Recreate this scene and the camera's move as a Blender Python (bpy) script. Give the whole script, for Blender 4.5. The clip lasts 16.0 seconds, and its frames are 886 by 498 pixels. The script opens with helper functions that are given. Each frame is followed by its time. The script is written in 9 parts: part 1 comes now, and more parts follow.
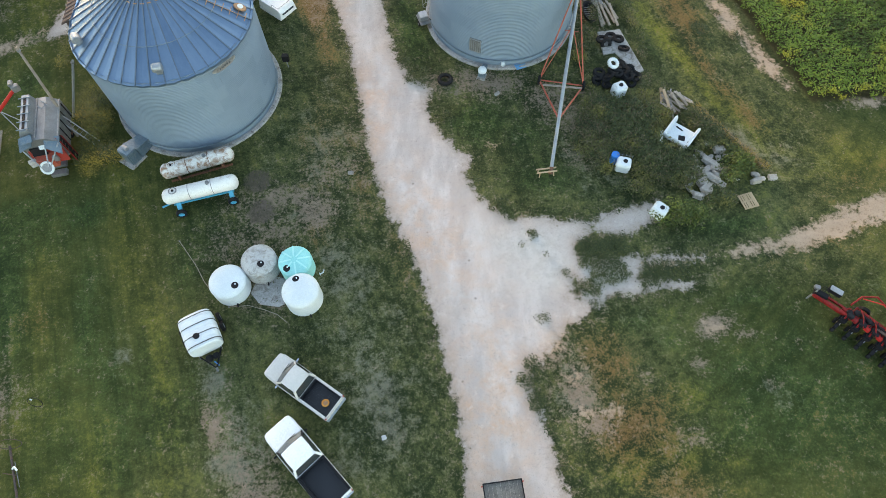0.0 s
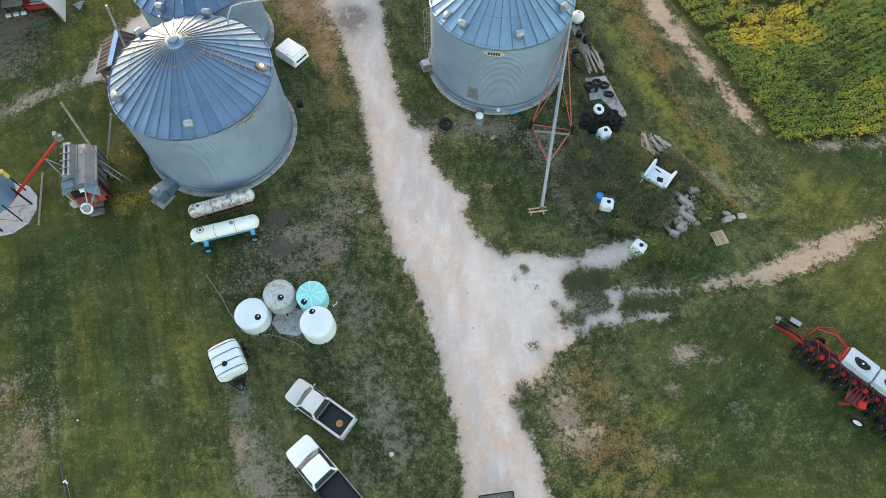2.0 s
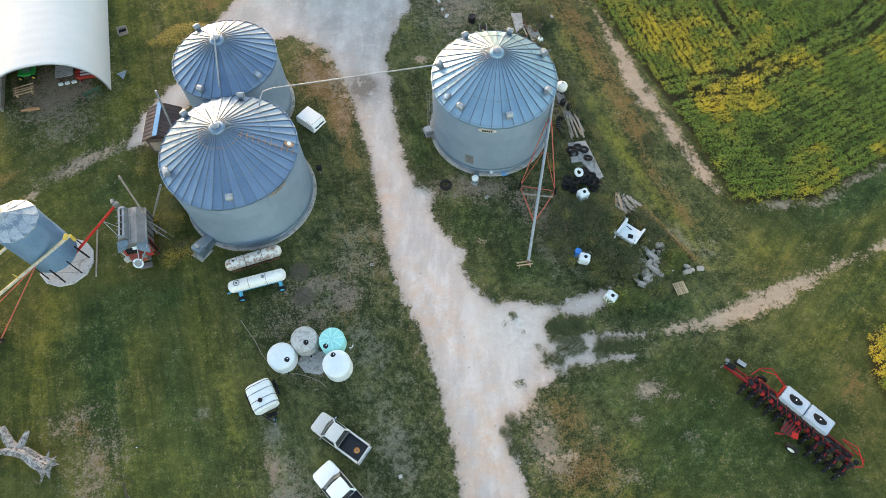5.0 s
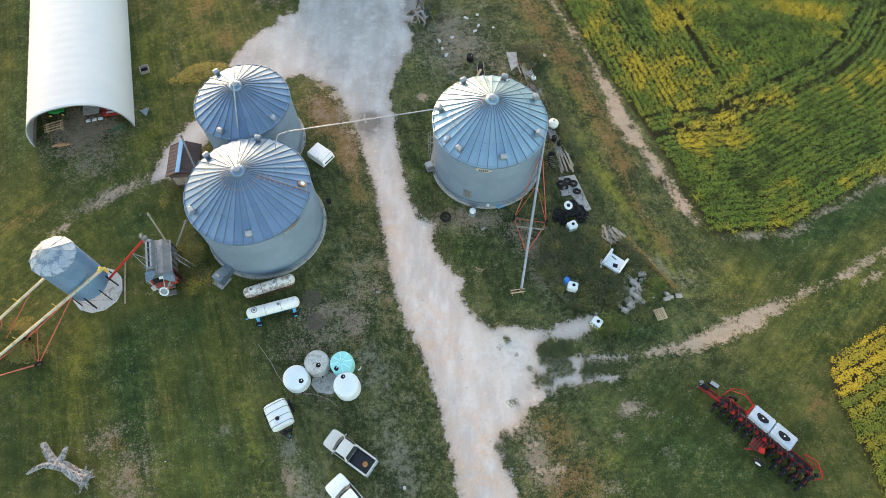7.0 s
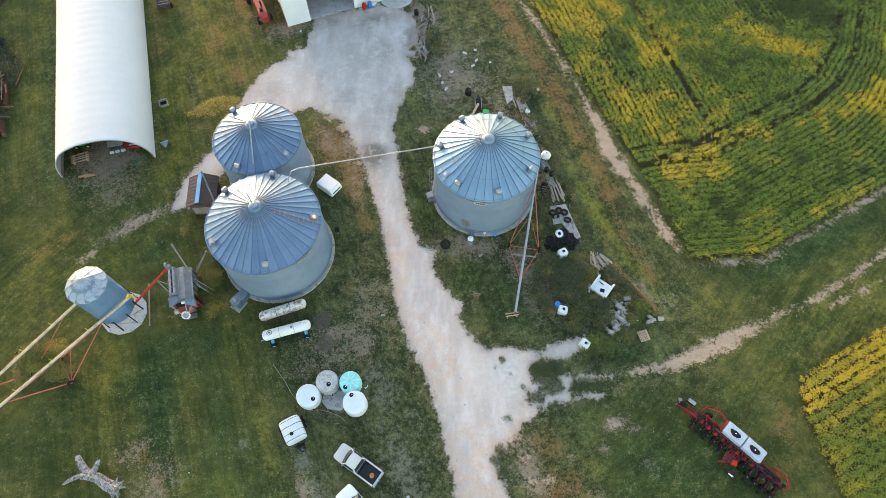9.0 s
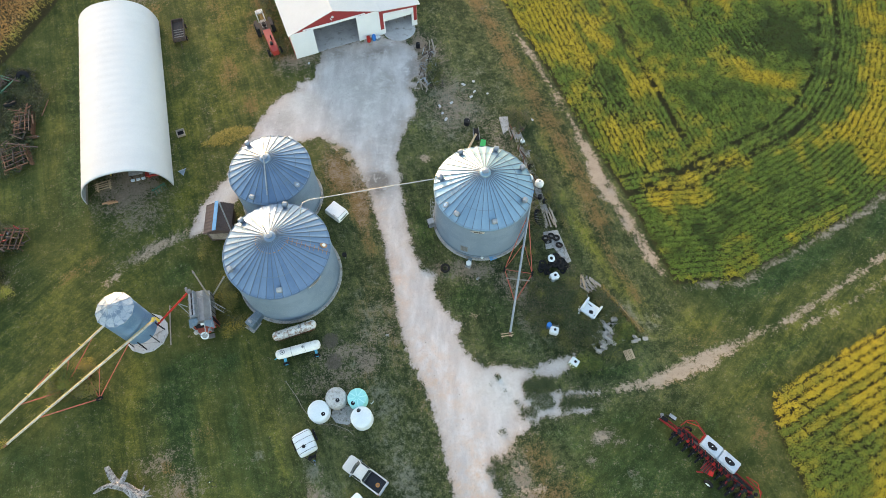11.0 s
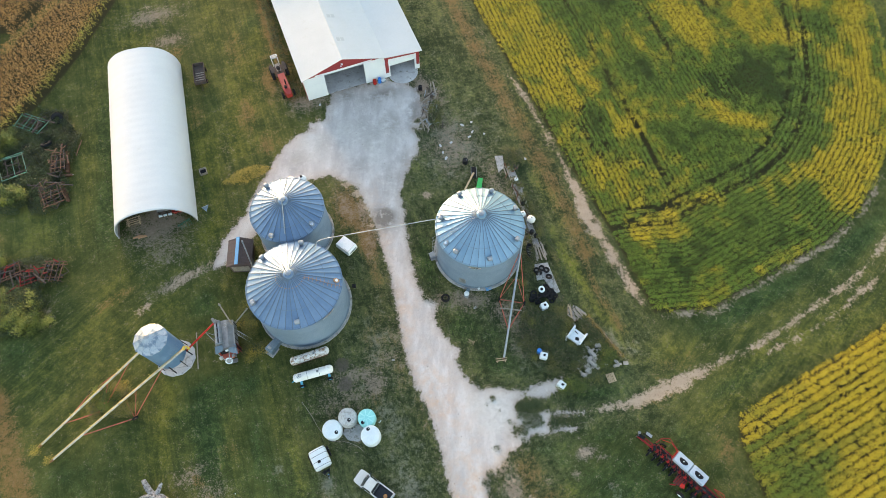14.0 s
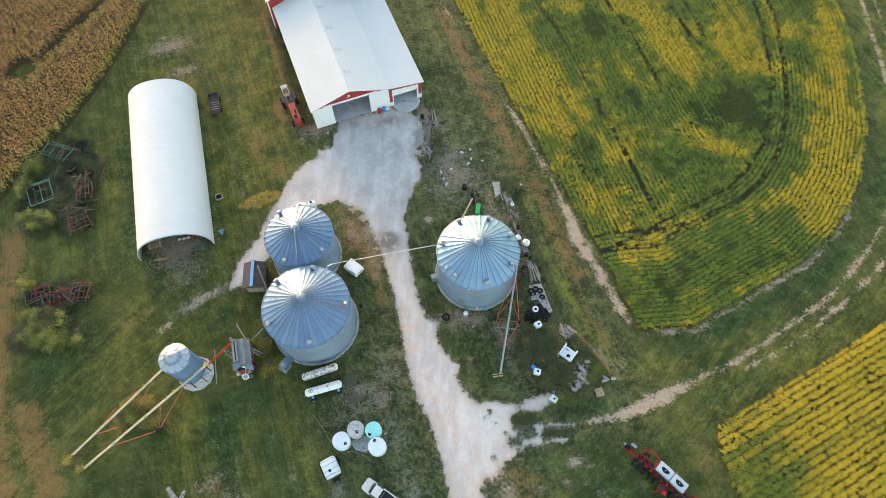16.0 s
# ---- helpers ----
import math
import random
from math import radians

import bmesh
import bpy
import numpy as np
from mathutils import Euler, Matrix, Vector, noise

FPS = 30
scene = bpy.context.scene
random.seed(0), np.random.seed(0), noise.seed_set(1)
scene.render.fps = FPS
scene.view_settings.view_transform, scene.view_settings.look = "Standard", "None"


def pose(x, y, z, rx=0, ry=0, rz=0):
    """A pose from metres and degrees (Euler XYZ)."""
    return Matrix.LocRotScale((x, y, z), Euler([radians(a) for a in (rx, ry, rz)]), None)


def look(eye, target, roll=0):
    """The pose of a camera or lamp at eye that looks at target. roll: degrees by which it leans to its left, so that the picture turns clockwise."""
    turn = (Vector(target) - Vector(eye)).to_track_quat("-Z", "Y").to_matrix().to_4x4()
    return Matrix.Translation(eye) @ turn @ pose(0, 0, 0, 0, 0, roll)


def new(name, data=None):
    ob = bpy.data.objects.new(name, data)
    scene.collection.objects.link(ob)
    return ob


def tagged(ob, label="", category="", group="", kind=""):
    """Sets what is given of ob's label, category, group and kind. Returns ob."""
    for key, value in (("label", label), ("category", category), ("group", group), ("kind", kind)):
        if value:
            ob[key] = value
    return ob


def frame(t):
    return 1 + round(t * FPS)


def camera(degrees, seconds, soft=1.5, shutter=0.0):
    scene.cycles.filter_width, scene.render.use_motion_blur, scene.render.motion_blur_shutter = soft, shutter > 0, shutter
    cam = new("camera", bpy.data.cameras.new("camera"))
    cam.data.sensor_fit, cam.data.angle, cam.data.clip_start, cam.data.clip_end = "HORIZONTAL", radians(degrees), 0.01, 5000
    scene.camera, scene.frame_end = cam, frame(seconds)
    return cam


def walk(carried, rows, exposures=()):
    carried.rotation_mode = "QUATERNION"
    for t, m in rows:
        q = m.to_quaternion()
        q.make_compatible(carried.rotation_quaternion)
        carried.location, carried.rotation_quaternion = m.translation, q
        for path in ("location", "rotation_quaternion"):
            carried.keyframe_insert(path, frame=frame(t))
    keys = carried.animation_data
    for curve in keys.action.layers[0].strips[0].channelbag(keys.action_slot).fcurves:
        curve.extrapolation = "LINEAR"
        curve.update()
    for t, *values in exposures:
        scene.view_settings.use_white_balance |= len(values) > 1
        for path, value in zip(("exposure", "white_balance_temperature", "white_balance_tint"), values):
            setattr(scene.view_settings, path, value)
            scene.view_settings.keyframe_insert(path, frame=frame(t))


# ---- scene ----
EXPOSURE, KELVIN = 2.72, 7200.0
# ---------- camera: a drone that climbs straight up with its gimbal held still ----------
cam = camera(72.0, 16.0, soft=0.7)
CLIMB = [
    (0.0, 0.00, 0.00, 38.00), (0.5, -0.02, 0.06, 39.38), (1.0, -0.03, 0.13, 40.70), (1.5, -0.04, 0.19, 42.00),
    (2.0, -0.05, 0.27, 43.39), (2.5, -0.07, 0.35, 44.94), (3.0, -0.07, 0.44, 46.45), (3.5, -0.08, 0.53, 48.01),
    (4.0, -0.08, 0.63, 49.61), (6.5, -0.09, 1.13, 57.12), (7.0, -0.08, 1.24, 58.66), (7.5, -0.08, 1.35, 60.18),
    (8.0, -0.08, 1.46, 61.73), (8.5, -0.08, 1.56, 63.19), (9.0, -0.08, 1.66, 64.64), (11.5, -0.08, 2.18, 72.27),
    (12.0, -0.09, 2.28, 73.81), (12.5, -0.09, 2.38, 75.32), (13.0, -0.10, 2.48, 76.85), (13.5, -0.11, 2.57, 78.37),
    (14.0, -0.13, 2.66, 79.86), (14.5, -0.14, 2.74, 81.34), (15.0, -0.16, 2.82, 82.84), (15.5, -0.18, 2.91, 84.55),
    (16.0, -0.23, 3.02, 87.07),
]


def gimbal(x, y, z):
    down = radians(63.83 + 0.0067 * (z - 38.0))
    return look((x, y, z), (x, y + math.cos(down), z - math.sin(down)), -0.12)


walk(cam, [(t, gimbal(x, y, z)) for t, x, y, z in CLIMB], exposures=[(0.0, EXPOSURE, KELVIN, 15.0)])
# ---------- evening light: clear sky, soft low sun behind the far left ----------
SUN_TO = Vector((-0.46, 0.888, 0.0))
SUN_UP = radians(6.5)
world = bpy.data.worlds.new("evening_sky")
scene.world = world
world.use_nodes = True
wt = world.node_tree
sky = wt.nodes.new("ShaderNodeTexSky")
sky.sky_type, sky.sun_disc = "NISHITA", False
sky.sun_elevation, sky.sun_rotation = SUN_UP, math.atan2(SUN_TO.x, SUN_TO.y)
sky.air_density, sky.dust_density, sky.ozone_density = 1.0, 0.7, 1.0
wt.nodes["Background"].inputs["Strength"].default_value = 0.15
wt.links.new(sky.outputs[0], wt.nodes["Background"].inputs["Color"])
sun = new("sun", bpy.data.lights.new("sun", "SUN"))
sun.data.energy, sun.data.angle, sun.data.color = 0.85, radians(14), (1.0, 0.73, 0.50)
toward = Vector((SUN_TO.x * math.cos(SUN_UP), SUN_TO.y * math.cos(SUN_UP), math.sin(SUN_UP)))
sun.matrix_world = look(toward * 200, (0, 0, 0))
# ---------- node helper and materials ----------
class Nodes:
    def __init__(self, name):
        self.m = bpy.data.materials.new(name)
        self.m.use_nodes = True
        self.t = self.m.node_tree
        self.out = self.t.nodes["Principled BSDF"]
        self.pos = self.add("ShaderNodeTexCoord").outputs["Object"]

    def add(self, kind):
        return self.t.nodes.new(kind)

    def link(self, value, socket):
        if isinstance(value, bpy.types.NodeSocket):
            self.t.links.new(value, socket)
        elif isinstance(value, (tuple, list)):
            socket.default_value = (*value, 1.0)[:4] if len(socket.default_value) == 4 else value
        else:
            socket.default_value = value

    def world(self):
        return self.add("ShaderNodeNewGeometry").outputs["Position"]

    def island(self):
        return self.add("ShaderNodeNewGeometry").outputs["Random Per Island"]

    def rand(self):
        return self.add("ShaderNodeObjectInfo").outputs["Random"]

    def attr(self, name):
        n = self.add("ShaderNodeAttribute")
        n.attribute_name = name
        return n.outputs["Fac"]

    def stretch(self, vec, scale):
        n = self.add("ShaderNodeMapping")
        self.link(vec, n.inputs["Vector"])
        n.inputs["Scale"].default_value = scale
        return n.outputs[0]

    def noise(self, scale, detail=4.0, rough=0.6, vec=None, distort=0.0):
        n = self.add("ShaderNodeTexNoise")
        self.link(self.pos if vec is None else vec, n.inputs["Vector"])
        n.inputs["Scale"].default_value, n.inputs["Detail"].default_value = scale, detail
        n.inputs["Roughness"].default_value, n.inputs["Distortion"].default_value = rough, distort
        return n.outputs["Fac"]

    def cells(self, scale, vec=None, out="Distance", feature="F1"):
        n = self.add("ShaderNodeTexVoronoi")
        n.feature = feature
        self.link(self.pos if vec is None else vec, n.inputs["Vector"])
        n.inputs["Scale"].default_value = scale
        return n.outputs[out]

    def math(self, op, a, b=0.0, c=0.0):
        n = self.add("ShaderNodeMath")
        n.operation = op
        for v, s in zip((a, b, c), n.inputs):
            self.link(v, s)
        return n.outputs[0]

    def step(self, v, lo, hi, a=0.0, b=1.0):
        n = self.add("ShaderNodeMapRange")
        n.interpolation_type = "SMOOTHSTEP"
        self.link(v, n.inputs["Value"])
        for k, x in (("From Min", lo), ("From Max", hi), ("To Min", a), ("To Max", b)):
            n.inputs[k].default_value = x
        return n.outputs[0]

    def mix(self, fac, a, b, mode="MIX"):
        n = self.add("ShaderNodeMix")
        n.data_type, n.blend_type = "RGBA", mode
        self.link(fac, n.inputs["Factor"])
        self.link(a, n.inputs[6])
        self.link(b, n.inputs[7])
        return n.outputs[2]

    def xyz(self, vec):
        n = self.add("ShaderNodeSeparateXYZ")
        self.link(vec, n.inputs[0])
        return n.outputs

    def white(self, v):
        n = self.add("ShaderNodeTexWhiteNoise")
        n.noise_dimensions = "1D"
        self.link(v, n.inputs["W"])
        return n.outputs["Value"]

    def bump(self, height, strength=0.4, dist=0.02):
        n = self.add("ShaderNodeBump")
        n.inputs["Strength"].default_value, n.inputs["Distance"].default_value = strength, dist
        self.link(height, n.inputs["Height"])
        self.t.links.new(n.outputs[0], self.out.inputs["Normal"])

    def done(self, color, rough=0.6, metal=0.0, spec=None):
        self.link(color, self.out.inputs["Base Color"])
        self.link(rough, self.out.inputs["Roughness"])
        self.link(metal, self.out.inputs["Metallic"])
        if spec is not None:
            self.out.inputs["Specular IOR Level"].default_value = spec
        return self.m


def surf(name, a, b, rough=0.6, metal=0.0, coarse=0.8, fine=14.0, bump=0.15, stain=None, amount=0.35, vary=0.0, spec=None):
    """A worn surface: two tones at a coarse and a fine scale, and stains of a third colour."""
    n = Nodes(name)
    f = n.math("MULTIPLY_ADD", n.noise(fine, 3), 0.5, n.math("MULTIPLY", n.noise(coarse, 4), 0.5))
    col = n.mix(n.step(f, 0.32, 0.68), a, b)
    if stain:
        mask = n.step(n.noise(coarse * 2.3, 6, 0.7, distort=0.6), 0.72 - amount, 0.86 - amount * 0.7)
        col = n.mix(mask, col, stain)
    if vary:
        col = n.mix(n.math("MULTIPLY", n.rand(), vary), col, tuple(c * 0.45 for c in b), "MIX")
    n.bump(n.noise(fine * 3, 3), bump, 0.01)
    return n.done(col, n.step(f, 0.2, 0.8, rough - 0.08, min(rough + 0.1, 1.0)), metal, spec)


GRASS = ((0.027, 0.040, 0.016), (0.126, 0.136, 0.054), (0.196, 0.200, 0.032))


def centred(n, v, gain):
    return n.math("MULTIPLY", n.math("SUBTRACT", v, 0.5), gain)


def total(n, *terms):
    out = terms[0]
    for t in terms[1:]:
        out = n.math("ADD", out, t)
    return out


def combed(n, pos, degrees, along, across):
    """Noise drawn out along one direction of the plan, like mown swaths."""
    turn = n.add("ShaderNodeMapping")
    n.link(pos, turn.inputs["Vector"])
    turn.inputs["Rotation"].default_value = (0, 0, radians(-degrees))
    return n.noise(1.0, 4, 0.62, n.stretch(turn.outputs[0], (along, across, 1.0)))


def grass_tone(n, pos):
    """Green of mown rough grass, shared by the turf and by the tufts that stand in it."""
    wide = n.noise(0.07, 3, 0.6, pos)
    broad = n.noise(0.24, 4, 0.6, pos)
    mid = n.noise(0.62, 4, 0.62, pos)
    clump = n.noise(1.9, 4, 0.65, pos)
    fine = n.noise(6.0, 4, 0.7, pos)
    blade = n.noise(15.0, 4, 0.75, pos)
    swath = n.mix(n.attr("diagonal"), combed(n, pos, 109, 0.05, 0.75), combed(n, pos, 48, 0.05, 0.75))
    comb = n.mix(n.attr("diagonal"), combed(n, pos, 109, 0.22, 2.6), combed(n, pos, 48, 0.22, 2.6))
    f = total(n, 0.5, centred(n, wide, 0.9), centred(n, broad, 1.2), centred(n, mid, 1.3), centred(n, clump, 1.6), centred(n, fine, 1.5), centred(n, swath, 0.8), centred(n, comb, 0.5), centred(n, blade, 0.9))
    col = n.mix(n.step(f, -0.02, 1.08), GRASS[0], GRASS[1])
    # smooth, well-kept turf: lime and olive in broad swaths
    even = total(n, 0.5, centred(n, wide, 1.1), centred(n, broad, 1.1), centred(n, swath, 1.1), centred(n, comb, 0.8), centred(n, mid, 0.7), centred(n, clump, 0.6), centred(n, fine, 0.7))
    col = n.mix(n.math("MULTIPLY", n.attr("mown"), 0.85), col, n.mix(n.step(even, 0.0, 1.0), (0.034, 0.052, 0.014), (0.110, 0.113, 0.030)))
    # deep green growth, and the shade painted in for hoop barn and silo
    deep_tone = total(n, n.attr("deep"), centred(n, mid, 0.9), centred(n, clump, 0.7), centred(n, fine, 0.6))
    col = n.mix(n.step(deep_tone, 0.20, 0.85, 0.0, 0.85), col, n.mix(n.step(f, 0.0, 1.1), (0.021, 0.038, 0.014), (0.074, 0.118, 0.036)))
    # yellowed growth in swaths
    yel = total(n, n.math("MULTIPLY", n.attr("lush"), 0.95), centred(n, clump, 1.3), centred(n, mid, 1.2), centred(n, broad, 1.2), centred(n, swath, 1.3), centred(n, comb, 0.7), centred(n, fine, 1.2), centred(n, blade, 0.8))
    col = n.mix(n.step(yel, 0.08, 1.20, 0.0, 0.88), col, n.mix(n.step(f, 0.0, 1.1), (0.060, 0.074, 0.013), n.mix(n.attr("mown"), GRASS[2], (0.165, 0.160, 0.032))))
    # rusty dying stems
    dryf = total(n, n.attr("dry"), centred(n, mid, 1.5), centred(n, clump, 1.5), centred(n, broad, 1.0), centred(n, comb, 1.2), centred(n, fine, 2.4), centred(n, blade, 1.2))
    straw = n.mix(n.noise(1.1, 5, 0.75, pos), (0.160, 0.118, 0.044), (0.270, 0.132, 0.058))
    col = n.mix(n.step(dryf, 0.36, 1.20, 0.0, 0.80), col, straw)
    # grey thatch in small blotches
    thatch = total(n, n.attr("pale"), n.math("MULTIPLY", n.attr("mown"), -0.30), centred(n, n.noise(0.40, 4, 0.6, pos), 2.0), centred(n, clump, 1.7), centred(n, fine, 1.3), centred(n, blade, 0.6))
    col = n.mix(n.step(thatch, 0.20, 1.05, 0.0, 0.62), col, n.mix(n.noise(2.6, 4, 0.7, pos), (0.150, 0.142, 0.105), (0.360, 0.335, 0.285)))
    return col, fine, mid, clump


def ground_material():
    n = Nodes("farm_ground")
    pos = n.world()
    col, fine, mid, clump = grass_tone(n, pos)
    crumb = n.noise(2.2, 6, 0.72, pos)
    rough = n.noise(0.9, 5, 0.65, pos)
    # thin, trodden turf with grey-brown earth showing
    verge = n.math("MULTIPLY", n.step(n.attr("gravel"), -1.7, -0.1), 0.30)
    thin = total(n, n.attr("thin"), verge, centred(n, mid, 1.6), centred(n, crumb, 3.2), centred(n, fine, 2.8))
    earth = n.mix(n.noise(1.4, 5, 0.7, pos), (0.130, 0.094, 0.068), (0.420, 0.320, 0.250))
    col = n.mix(n.step(thin, 0.25, 1.30, 0.0, 0.90), col, earth)
    # dark rings of earth where tanks have stood
    ring_ = total(n, n.attr("scar"), centred(n, crumb, 0.9), centred(n, fine, 0.7))
    col = n.mix(n.step(ring_, 0.35, 0.85, 0.0, 0.75), col, n.mix(n.noise(3.0, 4, 0.7, pos), (0.070, 0.055, 0.045), (0.165, 0.135, 0.110)))
    # bare tan dirt
    wob = total(n, centred(n, n.noise(0.55, 4, 0.6, pos), 2.0), centred(n, crumb, 2.2), centred(n, fine, 1.2))
    soil = n.step(n.math("ADD", n.attr("soil"), wob), -0.35, 0.45)
    tan = n.mix(n.noise(1.1, 6, 0.75, pos), (0.27, 0.185, 0.125), (0.52, 0.395, 0.29))
    tan = n.mix(n.step(n.noise(5.5, 4, 0.75, pos), 0.50, 0.68, 0.0, 0.5), tan, (0.19, 0.145, 0.105))
    col = n.mix(soil, col, tan)
    # litter under the crops, with the canopy's shade darkened into its colour
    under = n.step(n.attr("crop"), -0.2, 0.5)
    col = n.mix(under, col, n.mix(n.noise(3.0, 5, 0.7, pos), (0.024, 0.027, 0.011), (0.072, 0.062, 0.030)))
    # gravel: pale crushed stone, pink with dust where it is driven on, cool grey where it is fresh
    edge = total(n, centred(n, rough, 1.7), centred(n, n.noise(3.2, 4, 0.65, pos), 1.1), centred(n, n.noise(11.0, 3, 0.7, pos), 0.55))
    gd = n.math("ADD", n.attr("gravel"), edge)
    grav = n.step(gd, -0.16, 0.24)
    grit = n.noise(24, 4, 0.8, pos)
    patchy = n.noise(1.7, 6, 0.72, pos)
    lane = n.noise(0.42, 4, 0.6, n.stretch(pos, (1.3, 0.40, 1.0)))
    gcol = n.mix(n.step(lane, 0.35, 0.65), (0.51, 0.468, 0.456), (0.680, 0.636, 0.622))
    cool = total(n, n.attr("cool"), centred(n, n.noise(0.28, 4, 0.6, pos), 1.3), centred(n, patchy, 0.6))
    gcol = n.mix(n.step(cool, 0.25, 0.95, 0.0, 0.9), gcol, n.mix(n.step(patchy, 0.3, 0.7), (0.50, 0.470, 0.440), (0.70, 0.665, 0.635)))
    band = n.math("ADD", n.attr("gravel"), centred(n, n.noise(0.5, 4, 0.65, pos), 2.4))
    gcol = n.mix(n.step(band, 2.0, 0.1, 0.0, 0.55), gcol, (0.52, 0.415, 0.355))
    gcol = n.mix(n.math("MULTIPLY", n.attr("warm"), n.step(n.noise(0.7, 4, 0.6, pos), 0.30, 0.75)), gcol, (0.63, 0.43, 0.305))
    gcol = n.mix(n.math("MULTIPLY", n.attr("damp"), n.step(n.noise(0.6, 5, 0.7, pos), 0.25, 0.58)), gcol, (0.23, 0.195, 0.17))
    pebble = n.noise(6.0, 5, 0.8, pos)
    gcol = n.mix(n.step(patchy, 0.52, 0.74, 0.0, 0.42), gcol, (0.42, 0.375, 0.345))
    gcol = n.mix(n.step(patchy, 0.46, 0.28, 0.0, 0.50), gcol, (0.76, 0.70, 0.66))
    gcol = n.mix(n.step(pebble, 0.53, 0.68, 0.0, 0.48), gcol, (0.34, 0.305, 0.28))
    gcol = n.mix(n.step(grit, 0.50, 0.68, 0.0, 0.42), gcol, (0.30, 0.275, 0.255))
    gcol = n.mix(n.step(n.cells(0.62, n.stretch(pos, (1.0, 1.0, 0.0))), 0.075, 0.03, 0.0, 0.55), gcol, (0.17, 0.14, 0.11))
    gcol = n.mix(n.math("MULTIPLY", n.step(gd, 0.8, 0.1), 0.45), gcol, (0.36, 0.29, 0.24))
    col = n.mix(grav, col, gcol)
    h = n.mix(grav, n.mix(soil, total(n, clump, fine, n.noise(16.0, 3, 0.7, pos)), crumb), grit)
    n.bump(h, 0.9, 0.12)
    return n.done(col, 0.95, 0.0, 0.1)


def leaf_material(name, dark, light, yellow, attr="ripe", rough=0.55):
    n = Nodes(name)
    pos = n.world()
    r = n.island()
    col = n.mix(r, dark, light)
    y = n.math("ADD", n.attr(attr), n.math("MULTIPLY", n.math("SUBTRACT", r, 0.5), 0.20))
    col = n.mix(n.step(y, 0.10, -0.35), col, tuple(c * 0.50 for c in dark))
    col = n.mix(n.step(y, 0.22, 0.92), col, yellow)
    col = n.mix(n.step(n.noise(1.3, 3, 0.6, pos), 0.35, 0.75, 0.0, 0.30), col, dark)
    return n.done(col, rough, 0.0, 0.25)


def tuft_material():
    n = Nodes("grass_tuft")
    col, fine, mid, clump = grass_tone(n, n.world())
    r = n.island()
    col = n.mix(n.step(r, 0.45, 1.0, 0.0, 0.5), col, (0.16, 0.155, 0.040))
    col = n.mix(n.step(r, 0.35, 0.0, 0.0, 0.6), col, (0.028, 0.040, 0.016))
    return n.done(col, 0.8, 0.0, 0.12)


def steel_material(name, a, b, panel=24.0, ring=1.1, rough=0.42, metal=0.85):
    """Weathered galvanised sheet; every sheet has a tone of its own."""
    n = Nodes(name)
    p = n.xyz(n.pos)
    ang = n.math("MULTIPLY", n.math("ARCTAN2", p[1], p[0]), panel / (2 * math.pi))
    row = n.math("FLOOR", n.math("DIVIDE", p[2], ring))
    sheet = n.white(n.math("ADD", n.math("FLOOR", n.math("ADD", ang, n.math("MULTIPLY", row, 0.5))), n.math("MULTIPLY", row, 37.3)))
    f = n.math("ADD", n.math("MULTIPLY", sheet, 0.40), n.math("MULTIPLY", n.noise(0.9, 5, 0.65), 0.60))
    col = n.mix(n.step(f, -0.1, 1.1), a, b)
    streak = n.noise(1.0, 5, 0.7, n.stretch(n.pos, (5.0, 5.0, 0.35)))
    col = n.mix(n.step(streak, 0.58, 0.80, 0.0, 0.5), col, tuple(c * 0.62 for c in a))
    spang = n.cells(60.0, None, "Distance")
    n.bump(n.noise(3.0, 3), 0.12, 0.02)
    return n.done(col, n.math("ADD", n.math("MULTIPLY", spang, 0.12), n.step(f, 0.1, 0.9, rough - 0.06, rough + 0.1)), metal)


def roof_material(name, a, b, rough=0.36, metal=0.8, rust=None):
    n = Nodes(name)
    f = n.math("ADD", n.math("MULTIPLY", n.rand(), 0.28), n.math("MULTIPLY", n.noise(1.1, 5, 0.65), 0.72))
    col = n.mix(n.step(f, 0.2, 0.8), a, b)
    if rust:
        col = n.mix(n.step(n.noise(1.6, 6, 0.75), 0.47, 0.58, 0.0, 0.75), col, rust)
    n.bump(n.noise(2.5, 3), 0.1, 0.02)
    return n.done(col, n.step(f, 0.2, 0.8, rough, rough + 0.12), metal)


M = {}
M["ground"] = ground_material()
M["tuft"] = tuft_material()
M["bean"] = leaf_material("bean_leaf", (0.072, 0.126, 0.015), (0.158, 0.222, 0.026), (0.500, 0.365, 0.022))
M["ripe_bean"] = leaf_material("ripe_bean_leaf", (0.095, 0.138, 0.018), (0.180, 0.210, 0.028), (0.520, 0.365, 0.024))
M["corn"] = leaf_material("corn_leaf", (0.29, 0.142, 0.038), (0.50, 0.268, 0.078), (0.34, 0.31, 0.045))
M["weed"] = leaf_material("weed_leaf", (0.022, 0.035, 0.013), (0.092, 0.112, 0.040), (0.23, 0.20, 0.045))
M["goldenrod"] = leaf_material("goldenrod_leaf", (0.085, 0.098, 0.020), (0.170, 0.155, 0.032), (0.46, 0.31, 0.050))
M["straw"] = leaf_material("dead_weed", (0.11, 0.085, 0.055), (0.25, 0.195, 0.13), (0.34, 0.23, 0.03))
M["wall_steel"] = steel_material("galvanised_wall_sheet", (0.150, 0.215, 0.290), (0.235, 0.310, 0.395), metal=0.35, rough=0.44)
M["roof_steel"] = roof_material("galvanised_roof_sheet", (0.122, 0.192, 0.290), (0.192, 0.275, 0.382), 0.44, 0.85)
M["roof_pale"] = roof_material("pale_galvanised_roof_sheet", (0.185, 0.300, 0.395), (0.268, 0.396, 0.490), 0.44, 0.85)
